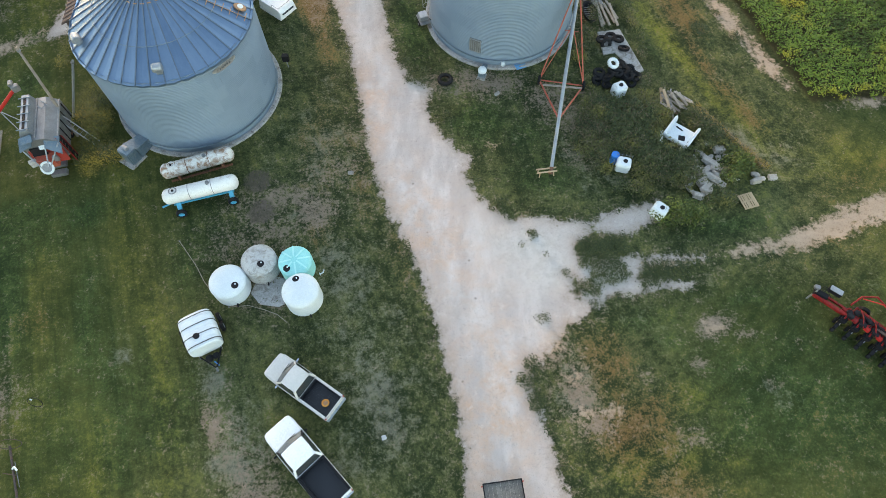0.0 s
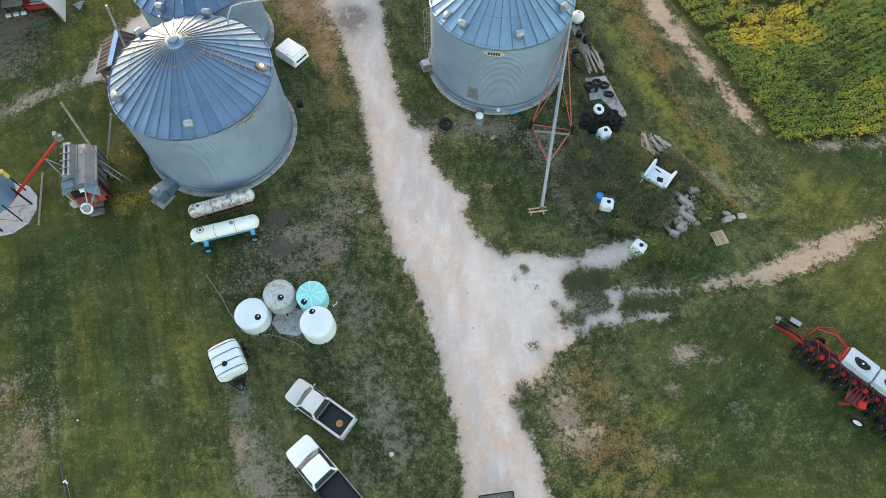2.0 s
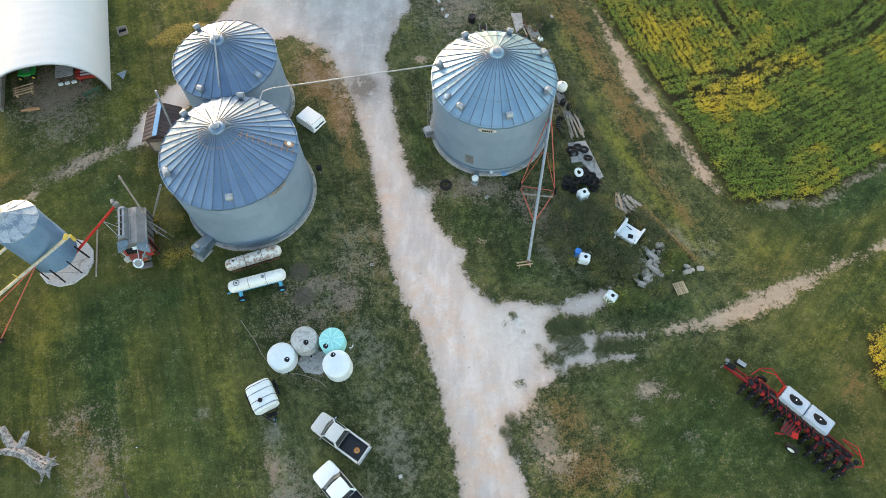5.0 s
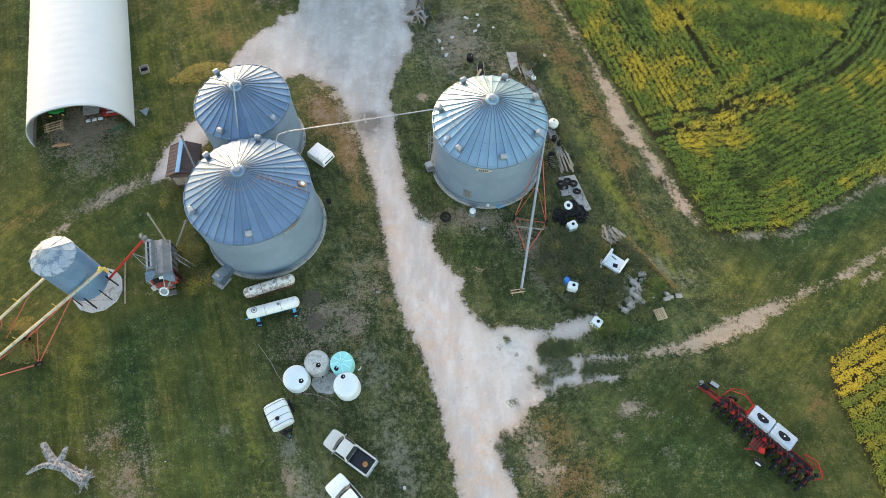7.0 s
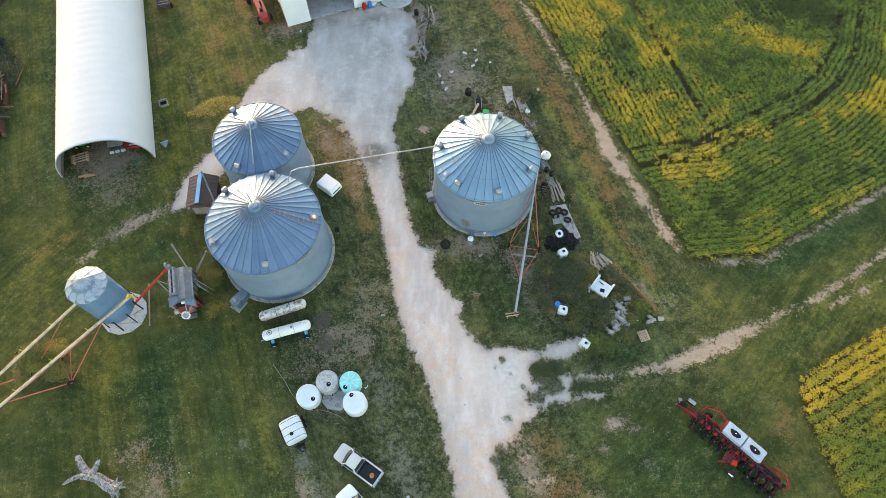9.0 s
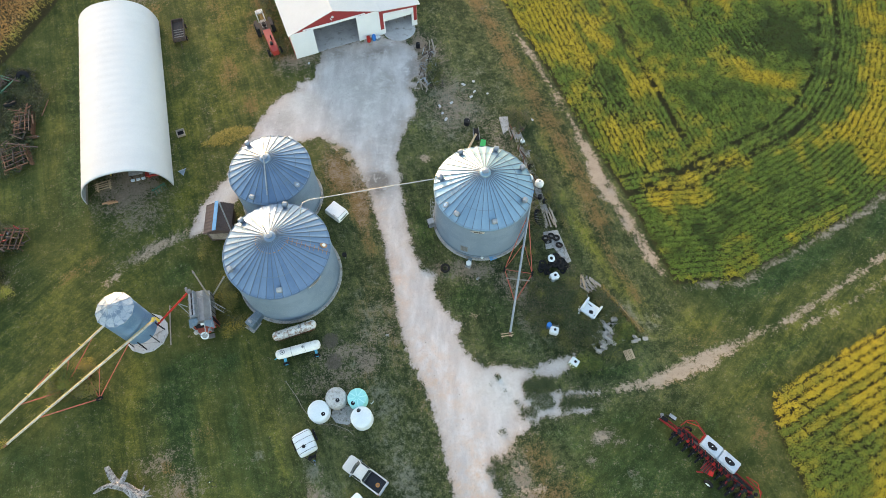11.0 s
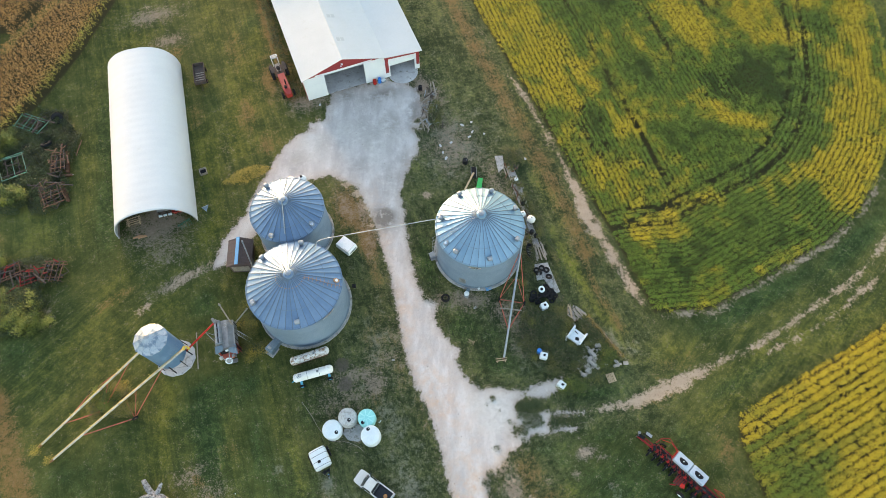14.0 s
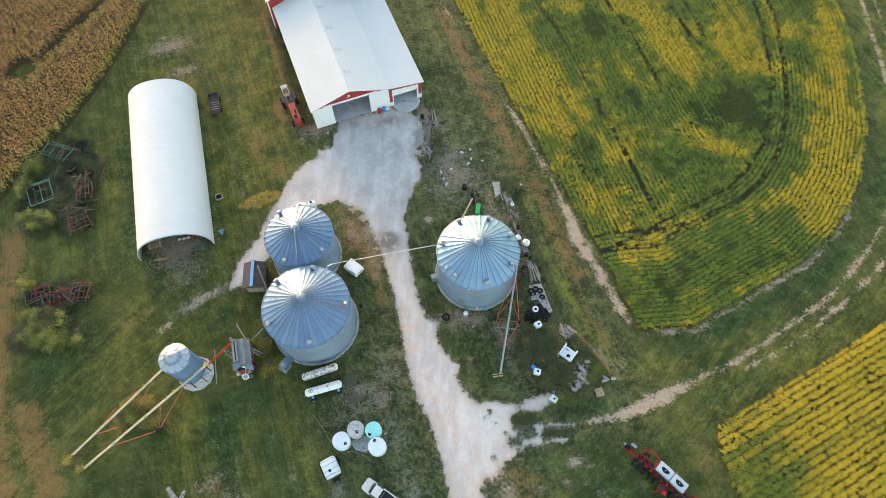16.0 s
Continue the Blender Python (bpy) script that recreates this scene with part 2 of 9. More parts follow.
M["roof_seam"] = surf("grimy_roof_seam", (0.095, 0.130, 0.175), (0.150, 0.195, 0.250), 0.6, 0.4, 1.5, 20)
M["silo_wall"] = steel_material("blue_grey_silo_sheet", (0.10, 0.20, 0.34), (0.17, 0.28, 0.43), metal=0.6, rough=0.45)
M["silo_roof"] = roof_material("patchy_silo_roof", (0.28, 0.33, 0.39), (0.45, 0.48, 0.51), 0.5, 0.4, (0.09, 0.15, 0.22))
M["steel"] = surf("grey_galvanised_steel", (0.24, 0.26, 0.28), (0.38, 0.40, 0.42), 0.45, 0.6, 1.5, 20)
M["dull_steel"] = surf("dull_steel", (0.16, 0.165, 0.17), (0.28, 0.29, 0.30), 0.55, 0.6, 1.5, 20)
M["concrete"] = surf("weathered_concrete", (0.27, 0.26, 0.25), (0.44, 0.42, 0.40), 0.9, 0, 0.7, 12, 0.3, (0.16, 0.14, 0.12), 0.25, spec=0.2)
M["pale_pad"] = surf("pale_concrete_pad", (0.40, 0.39, 0.40), (0.54, 0.53, 0.53), 0.9, 0, 0.5, 9, 0.25, (0.24, 0.22, 0.20), 0.2, spec=0.2)
M["orange_steel"] = surf("orange_painted_steel", (0.36, 0.17, 0.08), (0.46, 0.26, 0.14), 0.7)
M["red"] = surf("red_painted_steel", (0.30, 0.022, 0.018), (0.40, 0.045, 0.03), 0.5, 0, 0.9, 18, 0.1, (0.17, 0.06, 0.04), 0.18)
M["auger_red"] = surf("faded_red_steel", (0.40, 0.06, 0.035), (0.50, 0.13, 0.08), 0.6, 0, 1.2, 18, 0.1, (0.20, 0.09, 0.05), 0.25)
M["bright_red"] = surf("bright_red_paint", (0.34, 0.014, 0.010), (0.46, 0.030, 0.020), 0.5, 0, 0.9, 18, 0.08, (0.20, 0.04, 0.025), 0.18, spec=0.25)
M["white_paint"] = surf("white_car_paint", (0.78, 0.79, 0.80), (0.84, 0.84, 0.84), 0.28, 0, 0.6, 9, 0.02)
M["old_white"] = surf("aged_white_car_paint", (0.50, 0.48, 0.45), (0.60, 0.58, 0.55), 0.38, 0, 0.7, 10, 0.04, (0.50, 0.46, 0.40), 0.12)
M["black"] = surf("black_rubber", (0.008, 0.008, 0.009), (0.022, 0.022, 0.023), 0.8, 0, 2, 30, 0.2, spec=0.15)
M["black_plastic"] = surf("black_plastic", (0.006, 0.006, 0.008), (0.016, 0.016, 0.019), 0.65, spec=0.2)
M["bed_liner"] = surf("black_bed_liner", (0.008, 0.009, 0.012), (0.022, 0.023, 0.028), 0.45, 0, 1.4, 12, 0.1, (0.06, 0.06, 0.065), 0.1)
M["chrome"] = surf("chrome_steel", (0.55, 0.56, 0.57), (0.70, 0.71, 0.72), 0.18, 1.0, 2, 20, 0.02)
M["bumper"] = surf("dented_bumper_steel", (0.36, 0.42, 0.46), (0.52, 0.57, 0.60), 0.3, 0.8, 3, 20, 0.1)
M["poly_white"] = surf("white_poly_tank", (0.57, 0.62, 0.645), (0.69, 0.73, 0.745), 0.42, 0, 0.8, 12, 0.05, (0.58, 0.60, 0.58), 0.18)
M["poly_grey"] = surf("weathered_grey_poly", (0.36, 0.36, 0.35), (0.50, 0.49, 0.47), 0.55, 0, 1.2, 10, 0.1, (0.26, 0.24, 0.22), 0.28)
M["poly_aqua"] = surf("aqua_poly_tank", (0.23, 0.60, 0.58), (0.34, 0.72, 0.69), 0.45, 0, 0.9, 12, 0.05)
M["tank_white"] = surf("stained_white_steel", (0.62, 0.61, 0.58), (0.76, 0.75, 0.72), 0.5, 0, 0.9, 9, 0.1, (0.40, 0.34, 0.28), 0.16)
M["tank_rusty"] = surf("rust_streaked_white_steel", (0.56, 0.54, 0.50), (0.70, 0.68, 0.64), 0.6, 0, 1.0, 8, 0.15, (0.26, 0.14, 0.075), 0.30)
M["fabric"] = surf("white_hoop_cover", (0.53, 0.53, 0.53), (0.585, 0.58, 0.575), 0.6, 0, 0.25, 6, 0.05, (0.50, 0.49, 0.475), 0.12, spec=0.15)
M["barn_roof"] = surf("white_barn_roof", (0.49, 0.49, 0.485), (0.54, 0.535, 0.53), 0.55, 0, 0.3, 5, 0.04, (0.48, 0.465, 0.44), 0.14, spec=0.2)
M["roof_light"] = surf("dusty_roof_light", (0.40, 0.405, 0.40), (0.44, 0.44, 0.43), 0.5, spec=0.2)
M["barn_white"] = surf("white_barn_siding", (0.66, 0.68, 0.69), (0.74, 0.75, 0.75), 0.45, 0, 0.5, 6, 0.05)
M["barn_red"] = surf("barn_red_siding", (0.24, 0.022, 0.022), (0.32, 0.035, 0.034), 0.5)
M["wood"] = surf("weathered_grey_wood", (0.24, 0.20, 0.16), (0.42, 0.36, 0.30), 0.85, 0, 1.4, 22, 0.3, (0.14, 0.11, 0.09), 0.2, 0.5, 0.2)
M["pallet_wood"] = surf("pale_pallet_wood", (0.44, 0.30, 0.18), (0.58, 0.43, 0.28), 0.8, 0, 2, 24, 0.3, None, 0.3, 0.4, 0.2)
M["dead_wood"] = surf("bleached_dead_wood", (0.20, 0.19, 0.185), (0.44, 0.425, 0.41), 0.9, 0, 1.6, 9, 0.8, (0.075, 0.06, 0.055), 0.29, spec=0.2)
M["brown_roof"] = surf("brown_shed_metal", (0.085, 0.060, 0.054), (0.14, 0.10, 0.088), 0.65, 0.0, spec=0.2)
M["blue_trim"] = surf("pale_blue_ridge", (0.08, 0.25, 0.46), (0.13, 0.33, 0.54), 0.55, 0.0, spec=0.3)
M["glass"] = surf("dark_window_glass", (0.030, 0.036, 0.038), (0.055, 0.062, 0.062), 0.08, 0, 1, 10, 0.0, spec=0.8)
M["blue"] = surf("blue_plastic", (0.01, 0.16, 0.50), (0.02, 0.22, 0.62), 0.45)
M["rim_blue"] = surf("blue_wheel_rim", (0.03, 0.26, 0.42), (0.06, 0.36, 0.52), 0.45)
M["green"] = surf("faded_green_machine_paint", (0.02, 0.10, 0.06), (0.06, 0.19, 0.115), 0.6, 0, 1.0, 14, 0.1, (0.13, 0.09, 0.05), 0.22)
M["bright_green"] = surf("bright_green_paint", (0.01, 0.30, 0.06), (0.02, 0.38, 0.09), 0.4)
M["rust"] = surf("rusty_iron", (0.10, 0.045, 0.025), (0.22, 0.10, 0.055), 0.85, 0, 1.5, 18, 0.3, (0.05, 0.035, 0.03), 0.25)
M["yellow"] = surf("yellow_painted_steel", (0.52, 0.36, 0.04), (0.62, 0.46, 0.09), 0.5)
M["pan_orange"] = surf("orange_plastic", (0.62, 0.22, 0.03), (0.72, 0.32, 0.06), 0.5)
M["inside"] = surf("dim_shed_interior", (0.16, 0.155, 0.15), (0.26, 0.25, 0.24), 0.9)
M["rock"] = surf("broken_concrete_rock", (0.33, 0.295, 0.26), (0.49, 0.45, 0.405), 0.95, 0, 1.2, 7, 0.6, (0.24, 0.19, 0.15), 0.14, 0.5, 0.15)
M["sign"] = surf("cream_sign_plate", (0.68, 0.675, 0.63), (0.76, 0.75, 0.71), 0.5)
M["ink"] = surf("black_sign_paint", (0.02, 0.02, 0.02), (0.03, 0.03, 0.03), 0.5)
M["blue_steel"] = surf("blue_grey_painted_steel", (0.10, 0.155, 0.20), (0.19, 0.25, 0.29), 0.45, 0.4, 1.5, 18, 0.1, (0.26, 0.27, 0.27), 0.2)
M["dark_red"] = surf("dark_machine_red", (0.17, 0.010, 0.009), (0.29, 0.019, 0.016), 0.5, 0, 1.2, 18, 0.1, (0.06, 0.02, 0.018), 0.22, spec=0.25)
M["aqua_rib"] = surf("pale_aqua_poly", (0.36, 0.72, 0.69), (0.46, 0.80, 0.77), 0.45)

M["seed_tank"] = surf("pale_blue_white_poly", (0.33, 0.385, 0.445), (0.45, 0.50, 0.555), 0.4, 0, 0.9, 10, 0.05, (0.36, 0.39, 0.43), 0.15)
M["auger_pale"] = surf("weathered_pale_auger_tube", (0.38, 0.345, 0.28), (0.52, 0.48, 0.405), 0.55, 0.1, 1.0, 12, 0.1, (0.27, 0.21, 0.15), 0.25)
M["rail_yellow"] = surf("faded_yellow_rail", (0.46, 0.31, 0.07), (0.56, 0.41, 0.13), 0.6, 0.0, 1.0, 12, 0.1, (0.30, 0.20, 0.10), 0.2)
M["bush"] = leaf_material("bush_leaf", (0.034, 0.056, 0.012), (0.105, 0.135, 0.028), (0.27, 0.26, 0.045))
M["old_green"] = surf("pale_weathered_green_paint", (0.045, 0.21, 0.13), (0.11, 0.32, 0.22), 0.65, 0, 1.0, 14, 0.1, (0.16, 0.10, 0.06), 0.30)
M["dark_iron"] = surf("dark_old_iron", (0.030, 0.024, 0.022), (0.085, 0.062, 0.052), 0.8, 0, 1.5, 18, 0.3, (0.12, 0.06, 0.04), 0.25)
M["deck_wood"] = surf("dark_weathered_deck", (0.10, 0.094, 0.088), (0.21, 0.195, 0.175), 0.85, 0, 1.4, 20, 0.3, (0.06, 0.055, 0.055), 0.2, 0.4, 0.15)
# ---------- plan of the yard, in metres ----------
ROAD = [(1.3, -12), (1.2, 5.2), (0.9, 7.2), (0.4, 9.6), (-0.7, 13.7), (-1.5, 16.6), (-2.7, 19.2), (-3.8, 21.4), (-4.9, 24.3), (-5.7, 27.3),
        (-6.3, 30.5), (-7.2, 34.5), (-8.2, 38.9), (-9.4, 42.4), (-10.6, 46.3), (-13.3, 52.0), (-17.4, 54.0), (-21.0, 53.2), (-24.6, 50.6), (-26.6, 46.6),
        (-28.4, 42.6), (-30.6, 38.8), (-33.2, 38.4), (-32.6, 42.6), (-29.8, 47.5), (-28.6, 51.6), (-27.2, 55.2), (-26.6, 57.2), (-24.5, 60.8), (-21.9, 63.7), (-19.4, 66.0), (-18.8, 70.4),
        (-9.0, 74.0), (-3.8, 71.5), (-3.2, 64.8), (-3.9, 59.1), (-5.7, 54.7), (-5.9, 49.4), (-5.4, 44.0), (-4.7, 40.1), (-3.9, 36.3), (-2.7, 34.4)]
ROAD_EAST = [(-2.7, 34.4), (-0.9, 33.0), (-1.3, 30.8), (-0.1, 28.6), (1.1, 27.2), (2.2, 26.3), (1.7, 25.0), (2.7, 22.8), (4.7, 21.2), (7.1, 21.3),
             (10.3, 20.8), (12.8, 21.9), (15.6, 22.6), (15.5, 20.9), (12.9, 19.7), (10.4, 20.0), (9.3, 19.1), (9.8, 17.4), (8.4, 15.2), (10.6, 14.5),
             (8.3, 12.9), (6.3, 10.7), (5.4, 9.9), (5.9, 7.8), (6.6, 5.2), (7.3, 2.6), (8.6, -12)]
DRIVE = ROAD + ROAD_EAST[1:]
SPILL = [(8.4, 18.6), (10.4, 18.1), (12.2, 18.3), (14.2, 18.4), (18.4, 18.3), (18.4, 17.5), (14.5, 17.3), (13.4, 16.7), (15.5, 16.7), (17.8, 16.3), (17.2, 15.5), (13.5, 15.2), (11.0, 14.6), (9.0, 14.0)]
TRACK_SIDE = [(43.6, 25.9), (51.0, 29.3), (58.2, 34.2), (64.9, 39.2), (70.2, 44.0), (75.2, 51.0), (79.6, 60.0), (82.6, 71.0), (84.2, 84.0), (85.0, 100.0), (85.4, 114.0)]
TRACK_EAST = [(9.0, 16.6), (13.5, 17.3), (18.5, 18.0), (24.7, 19.3), (31.5, 22.0), (37.7, 24.8), (43.0, 27.1), (49.8, 31.3), (56.8, 35.6), (62.3, 39.9), (67.2, 44.9), (72.4, 51.5), (77.0, 60.5), (80.0, 71.0), (81.6, 84.0), (82.6, 100.0), (83.0, 114.0)]
STRIP_WEST = [(-6.0, 113), (-0.8, 100.0), (4.8, 88.1), (9.9, 77.2), (14.4, 67.2), (18.7, 56.2), (21.2, 47.6), (23.9, 41.0), (27.6, 33.0)]
BEANS = [(-3.5, 113.0), (1.7, 100.0), (6.9, 86.7), (10.8, 77.2), (15.2, 67.2), (20.0, 54.9), (24.6, 44.0), (27.2, 36.8), (29.0, 31.4),
         (37.4, 32.0), (47.0, 37.5), (56.0, 42.2), (63.0, 48.1), (69.2, 56.6), (74.0, 68.2), (76.5, 81.0), (77.6, 95.0), (76.0, 113.0)]
BEANS_RIM = BEANS[8:]
BEANS_SOUTH = [(39.6, 2.0), (38.6, 8.9), (37.2, 14.3), (37.8, 17.7), (45.1, 21.6), (55.4, 26.8), (66.5, 33.6), (78.0, 43.0), (96.0, 62.0), (100.0, 2.0)]
CORN = [(-95, 40), (-77.0, 48.0), (-73.2, 54.0), (-69.9, 61.5), (-66.0, 68.8), (-62.5, 78.7), (-59.8, 89.7), (-57.6, 100.0), (-54.5, 113), (-110, 113)]
CORN_GAP = [(-77.6, 80.8), (-75.4, 82.5), (-73.2, 85.9), (-71.2, 90.2), (-68.9, 93.8), (-67.1, 97.5), (-62.5, 110.0)]


def hash2(i, j, k):
    h = np.sin(i * 127.1 + j * 311.7 + k * 74.7) * 43758.5453
    return h - np.floor(h)


def value_noise(x, y, cell, seed=0):
    """Smooth random values between 0 and 1 over the plan."""
    u, v = x / cell, y / cell
    i, j = np.floor(u), np.floor(v)
    fu, fv = u - i, v - j
    fu, fv = fu * fu * (3 - 2 * fu), fv * fv * (3 - 2 * fv)
    a, b = hash2(i, j, seed), hash2(i + 1, j, seed)
    c, d = hash2(i, j + 1, seed), hash2(i + 1, j + 1, seed)
    return (a * (1 - fu) + b * fu) * (1 - fv) + (c * (1 - fu) + d * fu) * fv


def line_dist(x, y, pts, closed=False):
    best = np.full(x.shape, 1e9)
    ends = list(zip(pts, pts[1:] + pts[:1])) if closed else list(zip(pts, pts[1:]))
    for (ax, ay), (bx, by) in ends:
        dx, dy = bx - ax, by - ay
        t = np.clip(((x - ax) * dx + (y - ay) * dy) / (dx * dx + dy * dy), 0, 1)
        best = np.minimum(best, np.hypot(x - ax - t * dx, y - ay - t * dy))
    return best


def inside(x, y, pts):
    odd = np.zeros(x.shape, bool)
    for (ax, ay), (bx, by) in zip(pts, pts[1:] + pts[:1]):
        cross = (ay > y) != (by > y)
        odd ^= cross & (x < (bx - ax) * (y - ay) / ((by - ay) if by != ay else 1e-9) + ax)
    return odd


def depth_in(x, y, pts):
    """Distance to the outline: positive inside, negative outside."""
    return np.where(inside(x, y, pts), 1, -1) * line_dist(x, y, pts, True)


def blobs(x, y, spots):
    """Soft patches: (x, y, half length, half width, turn in degrees, weight)."""
    total = np.zeros(x.shape)
    for cx, cy, a, b, turn, w in spots:
        c, s = math.cos(radians(turn)), math.sin(radians(turn))
        u, v = (x - cx) * c + (y - cy) * s, (y - cy) * c - (x - cx) * s
        total = np.maximum(total, w * np.exp(-((u / a) ** 2 + (v / b) ** 2)))
    return total


def band(pts, half, weight, step=2.5):
    """A run of soft patches along a line of the plan."""
    out = []
    for (ax, ay), (bx, by) in zip(pts, pts[1:]):
        L = math.hypot(bx - ax, by - ay)
        for k in range(max(1, round(L / step))):
            u = (k + 0.5) / max(1, round(L / step))
            out.append((ax + (bx - ax) * u, ay + (by - ay) * u, max(step, half), half, math.degrees(math.atan2(by - ay, bx - ax)), weight))
    return out


# trodden earth: the drive's sides, the tank yard, the bins and the barn yard
THIN = [(-12.2, 22.6, 3.6, 1.6, 10, 0.95), (-9.2, 21.8, 1.8, 1.8, 0, 1.1), (-13, 20, 4, 3, 20, 0.75), (-11.6, 15.6, 2.6, 2.0, 0, 0.8), (-8, 25, 3, 4, 0, 0.5),
        (-12.4, 5.5, 1.5, 3.6, 25, 0.62), (-14.1, 6.6, 0.4, 1.8, 25, 1.5), (-10.8, 3.0, 2.0, 2.4, 20, 0.85), (3.2, 33.6, 4, 1.5, 0, 1.15), (8.6, 31.8, 2.5, 2.2, 0, 0.9), (11.0, 29.8, 2.2, 3.2, 0, 0.95), (10.2, 26.6, 1.4, 1.6, 0, 0.7)]
THIN += [(-14.8, 48.6, 1.6, 3.6, 30, 0.85), (-12.2, 47.2, 1.2, 3.0, 20, 0.95), (-10.9, 42.4, 0.8, 4.0, 10, 0.8), (-42.6, 46.0, 4.8, 5, 15, 1.3), (-40.5, 41.5, 4.5, 3, 15, 0.75), (-37.4, 36.6, 4.5, 1.0, 32, 1.15), (-34, 58, 1.2, 11, 13, 0.25), (-42.2, 54, 0.8, 8, 13, 0.7), (-52, 88, 5, 2.2, 20, 1.1), (-48, 82, 3, 1.6, 20, 1.1)]
THIN += [(-2, 67.5, 2.4, 4.8, 0, 1.3), (1.5, 59, 4, 5, 0, 0.95), (0.5, 63, 3, 4, 0, 0.8), (-22.5, 68.2, 3.2, 2.0, 20, 1.1), (-25.5, 71, 2.4, 2, 20, 0.9), (8, 52, 3, 7, 12, 0.7), (12, 45, 2, 6, 12, 0.7)]
THIN += [(-3.4, 71.5, 1.4, 3.0, 20, 1.3), (-6.0, 79, 1.0, 9, 21, 1.0), (8.4, 8.4, 1.3, 2.6, 10, 0.9), (7.0, 11.2, 1.2, 1.2, 0, 0.8), (9.4, 6.6, 1.4, 1.2, 0, 1.1), (17.7, 13.0, 1.3, 0.8, 20, 1.5), (19.6, 12.4, 0.9, 0.4, 20, 1.1), (16.3, 10.5, 0.5, 0.5, 0, 1.2), (20.4, 9.2, 0.6, 0.4, 0, 1.0), (13.0, 9.6, 0.5, 0.5, 0, 1.0), (15.0, 6.0, 1.2, 0.8, 0, 0.7),
         (-28.6, 7.6, 3, 2.6, 10, 0.72), (-31.5, 10.5, 2.5, 1.2, 30, 0.8), (-28.6, 5.4, 1.6, 2.4, 0, 0.9), (-30, 27.4, 1.6, 1.6, 0, 0.8), (-55.5, 32, 2.0, 2.6, 0, 0.6)]
# rusty, dying growth
DRY = [(-14.0, 48.0, 2.2, 4.5, 25, 1.5), (-11.2, 43.5, 1.5, 5, 10, 1.4), (-9.9, 38.5, 1.1, 5, 10, 0.75), (-8.6, 20.5, 1.8, 3, 0, 0.55), (-6.2, 25, 0.9, 6, 12, 0.6), (-3.4, 19, 0.9, 4, 25, 0.5), (11.6, 6.6, 3.4, 2.6, 20, 1.0), (10.2, 10.6, 2.2, 3.4, 10, 0.85), (13.5, 3.4, 3.0, 1.8, 0, 0.8), (-9, 27, 2.2, 6, 10, 0.6), (12.8, 8.0, 1.2, 0.8, 0, 0.85), (9.6, 9.6, 1.0, 1.0, 0, 0.7), (-26.8, 13.4, 1.6, 1.2, 0, 0.5), (-30.4, 9.8, 1.8, 0.8, -45, 1.0), (-28.4, 7.4, 2.0, 1.0, -45, 0.8)]
DRY += band([(-1, 98), (5, 82), (11, 67), (15.8, 55), (19, 46.5), (20.8, 40)], 2.0, 1.0, 4) + band([(19.8, 42), (21.0, 36), (22.9, 31.6), (24.6, 28.8)], 1.0, 0.78) + band([(20.4, 30.2), (21.8, 28.2), (23.6, 25.6)], 0.35, 1.3, 1.0)
DRY += band([(-24.4, 69), (-29, 80), (-34.5, 96)], 1.5, 1.3, 3) + band([(-58, 6), (-62, 14), (-65.5, 26), (-67.2, 36), (-69, 48)], 2.8, 1.2, 4) + band([(-50, 6), (-54.5, 13), (-58, 20)], 1.6, 1.2, 3) + [(-43.5, 19.5, 2.6, 1.4, 50, 1.1)] + band([(-52, 8), (-57, 15), (-60.5, 21)], 1.9, 1.0, 3) + [(-69, 60, 3, 1.5, 70, 0.7), (-46.5, 79, 3, 2, 20, 0.7), (-29.5, 73, 1.6, 6, 14, 0.95), (-32, 66, 2.4, 5, 12, 0.8), (-28, 60, 2, 3, 0, 0.7), (-36, 80, 2.4, 6, 14, 0.6), (-40.5, 66, 1.4, 5, 14, 0.6)]
DRY += [(-45.5, 34, 4, 1.2, 40, 0.65), (30, 24.2, 6, 1.6, 22, 0.5), (27, 19.5, 5, 0.8, 20, 0.6), (35.5, 13, 1.2, 4, 0, 0.6), (24, 5, 4, 3, 0, 0.35)]
# yellowed swaths of the lawns
LUSH = band([(-27.6, 18), (-27.0, 13.8), (-25.4, 8.6), (-22.7, 2.0)], 1.6, 0.35) + band([(-24.4, 26), (-22.6, 21), (-21.0, 16.4), (-18.6, 12.2), (-17.2, 7.9), (-15.8, 2)], 1.2, 0.5) + band([(-36.2, 22), (-35.8, 16), (-35.4, 11)], 1.8, 0.9) + [(-26.0, 7, 3.2, 3, 0, 0.6), (-20.4, 3.4, 1.0, 4, 14, 0.5), (-36, 13, 2.4, 4, 30, 0.55)]
LUSH += [(-36.5, 56, 3.5, 11, 13, 0.85), (50, 29, 16, 2, 28, 0.7), (-46, 27, 13, 7, 48, 0.5), (-36, 14, 4, 6, 20, 0.6), (-40, 33, 6, 4, 30, 0.5), (-33.5, 72, 4, 16, 14, 0.8), (-60, 44, 4, 6, 14, 0.5), (-54, 84, 7, 10, 20, 0.55), (19, 62, 2.4, 22, 22, 0.55), (24, 27, 4, 3, 30, 0.55)]
LUSH += band([(-48, 16), (-43, 23), (-40, 29), (-37, 33.5)], 2.2, 0.6, 3) + band([(-56, 20), (-50, 28), (-46, 36), (-43, 41)], 2.2, 0.6, 3) + band([(-52.5, 40), (-54.5, 52), (-57, 66), (-59.5, 76)], 1.4, 0.35, 4) + [(-34.5, 45, 2.0, 4, -20, 1.0), (-36, 39, 4, 1.2, 30, 0.6)]
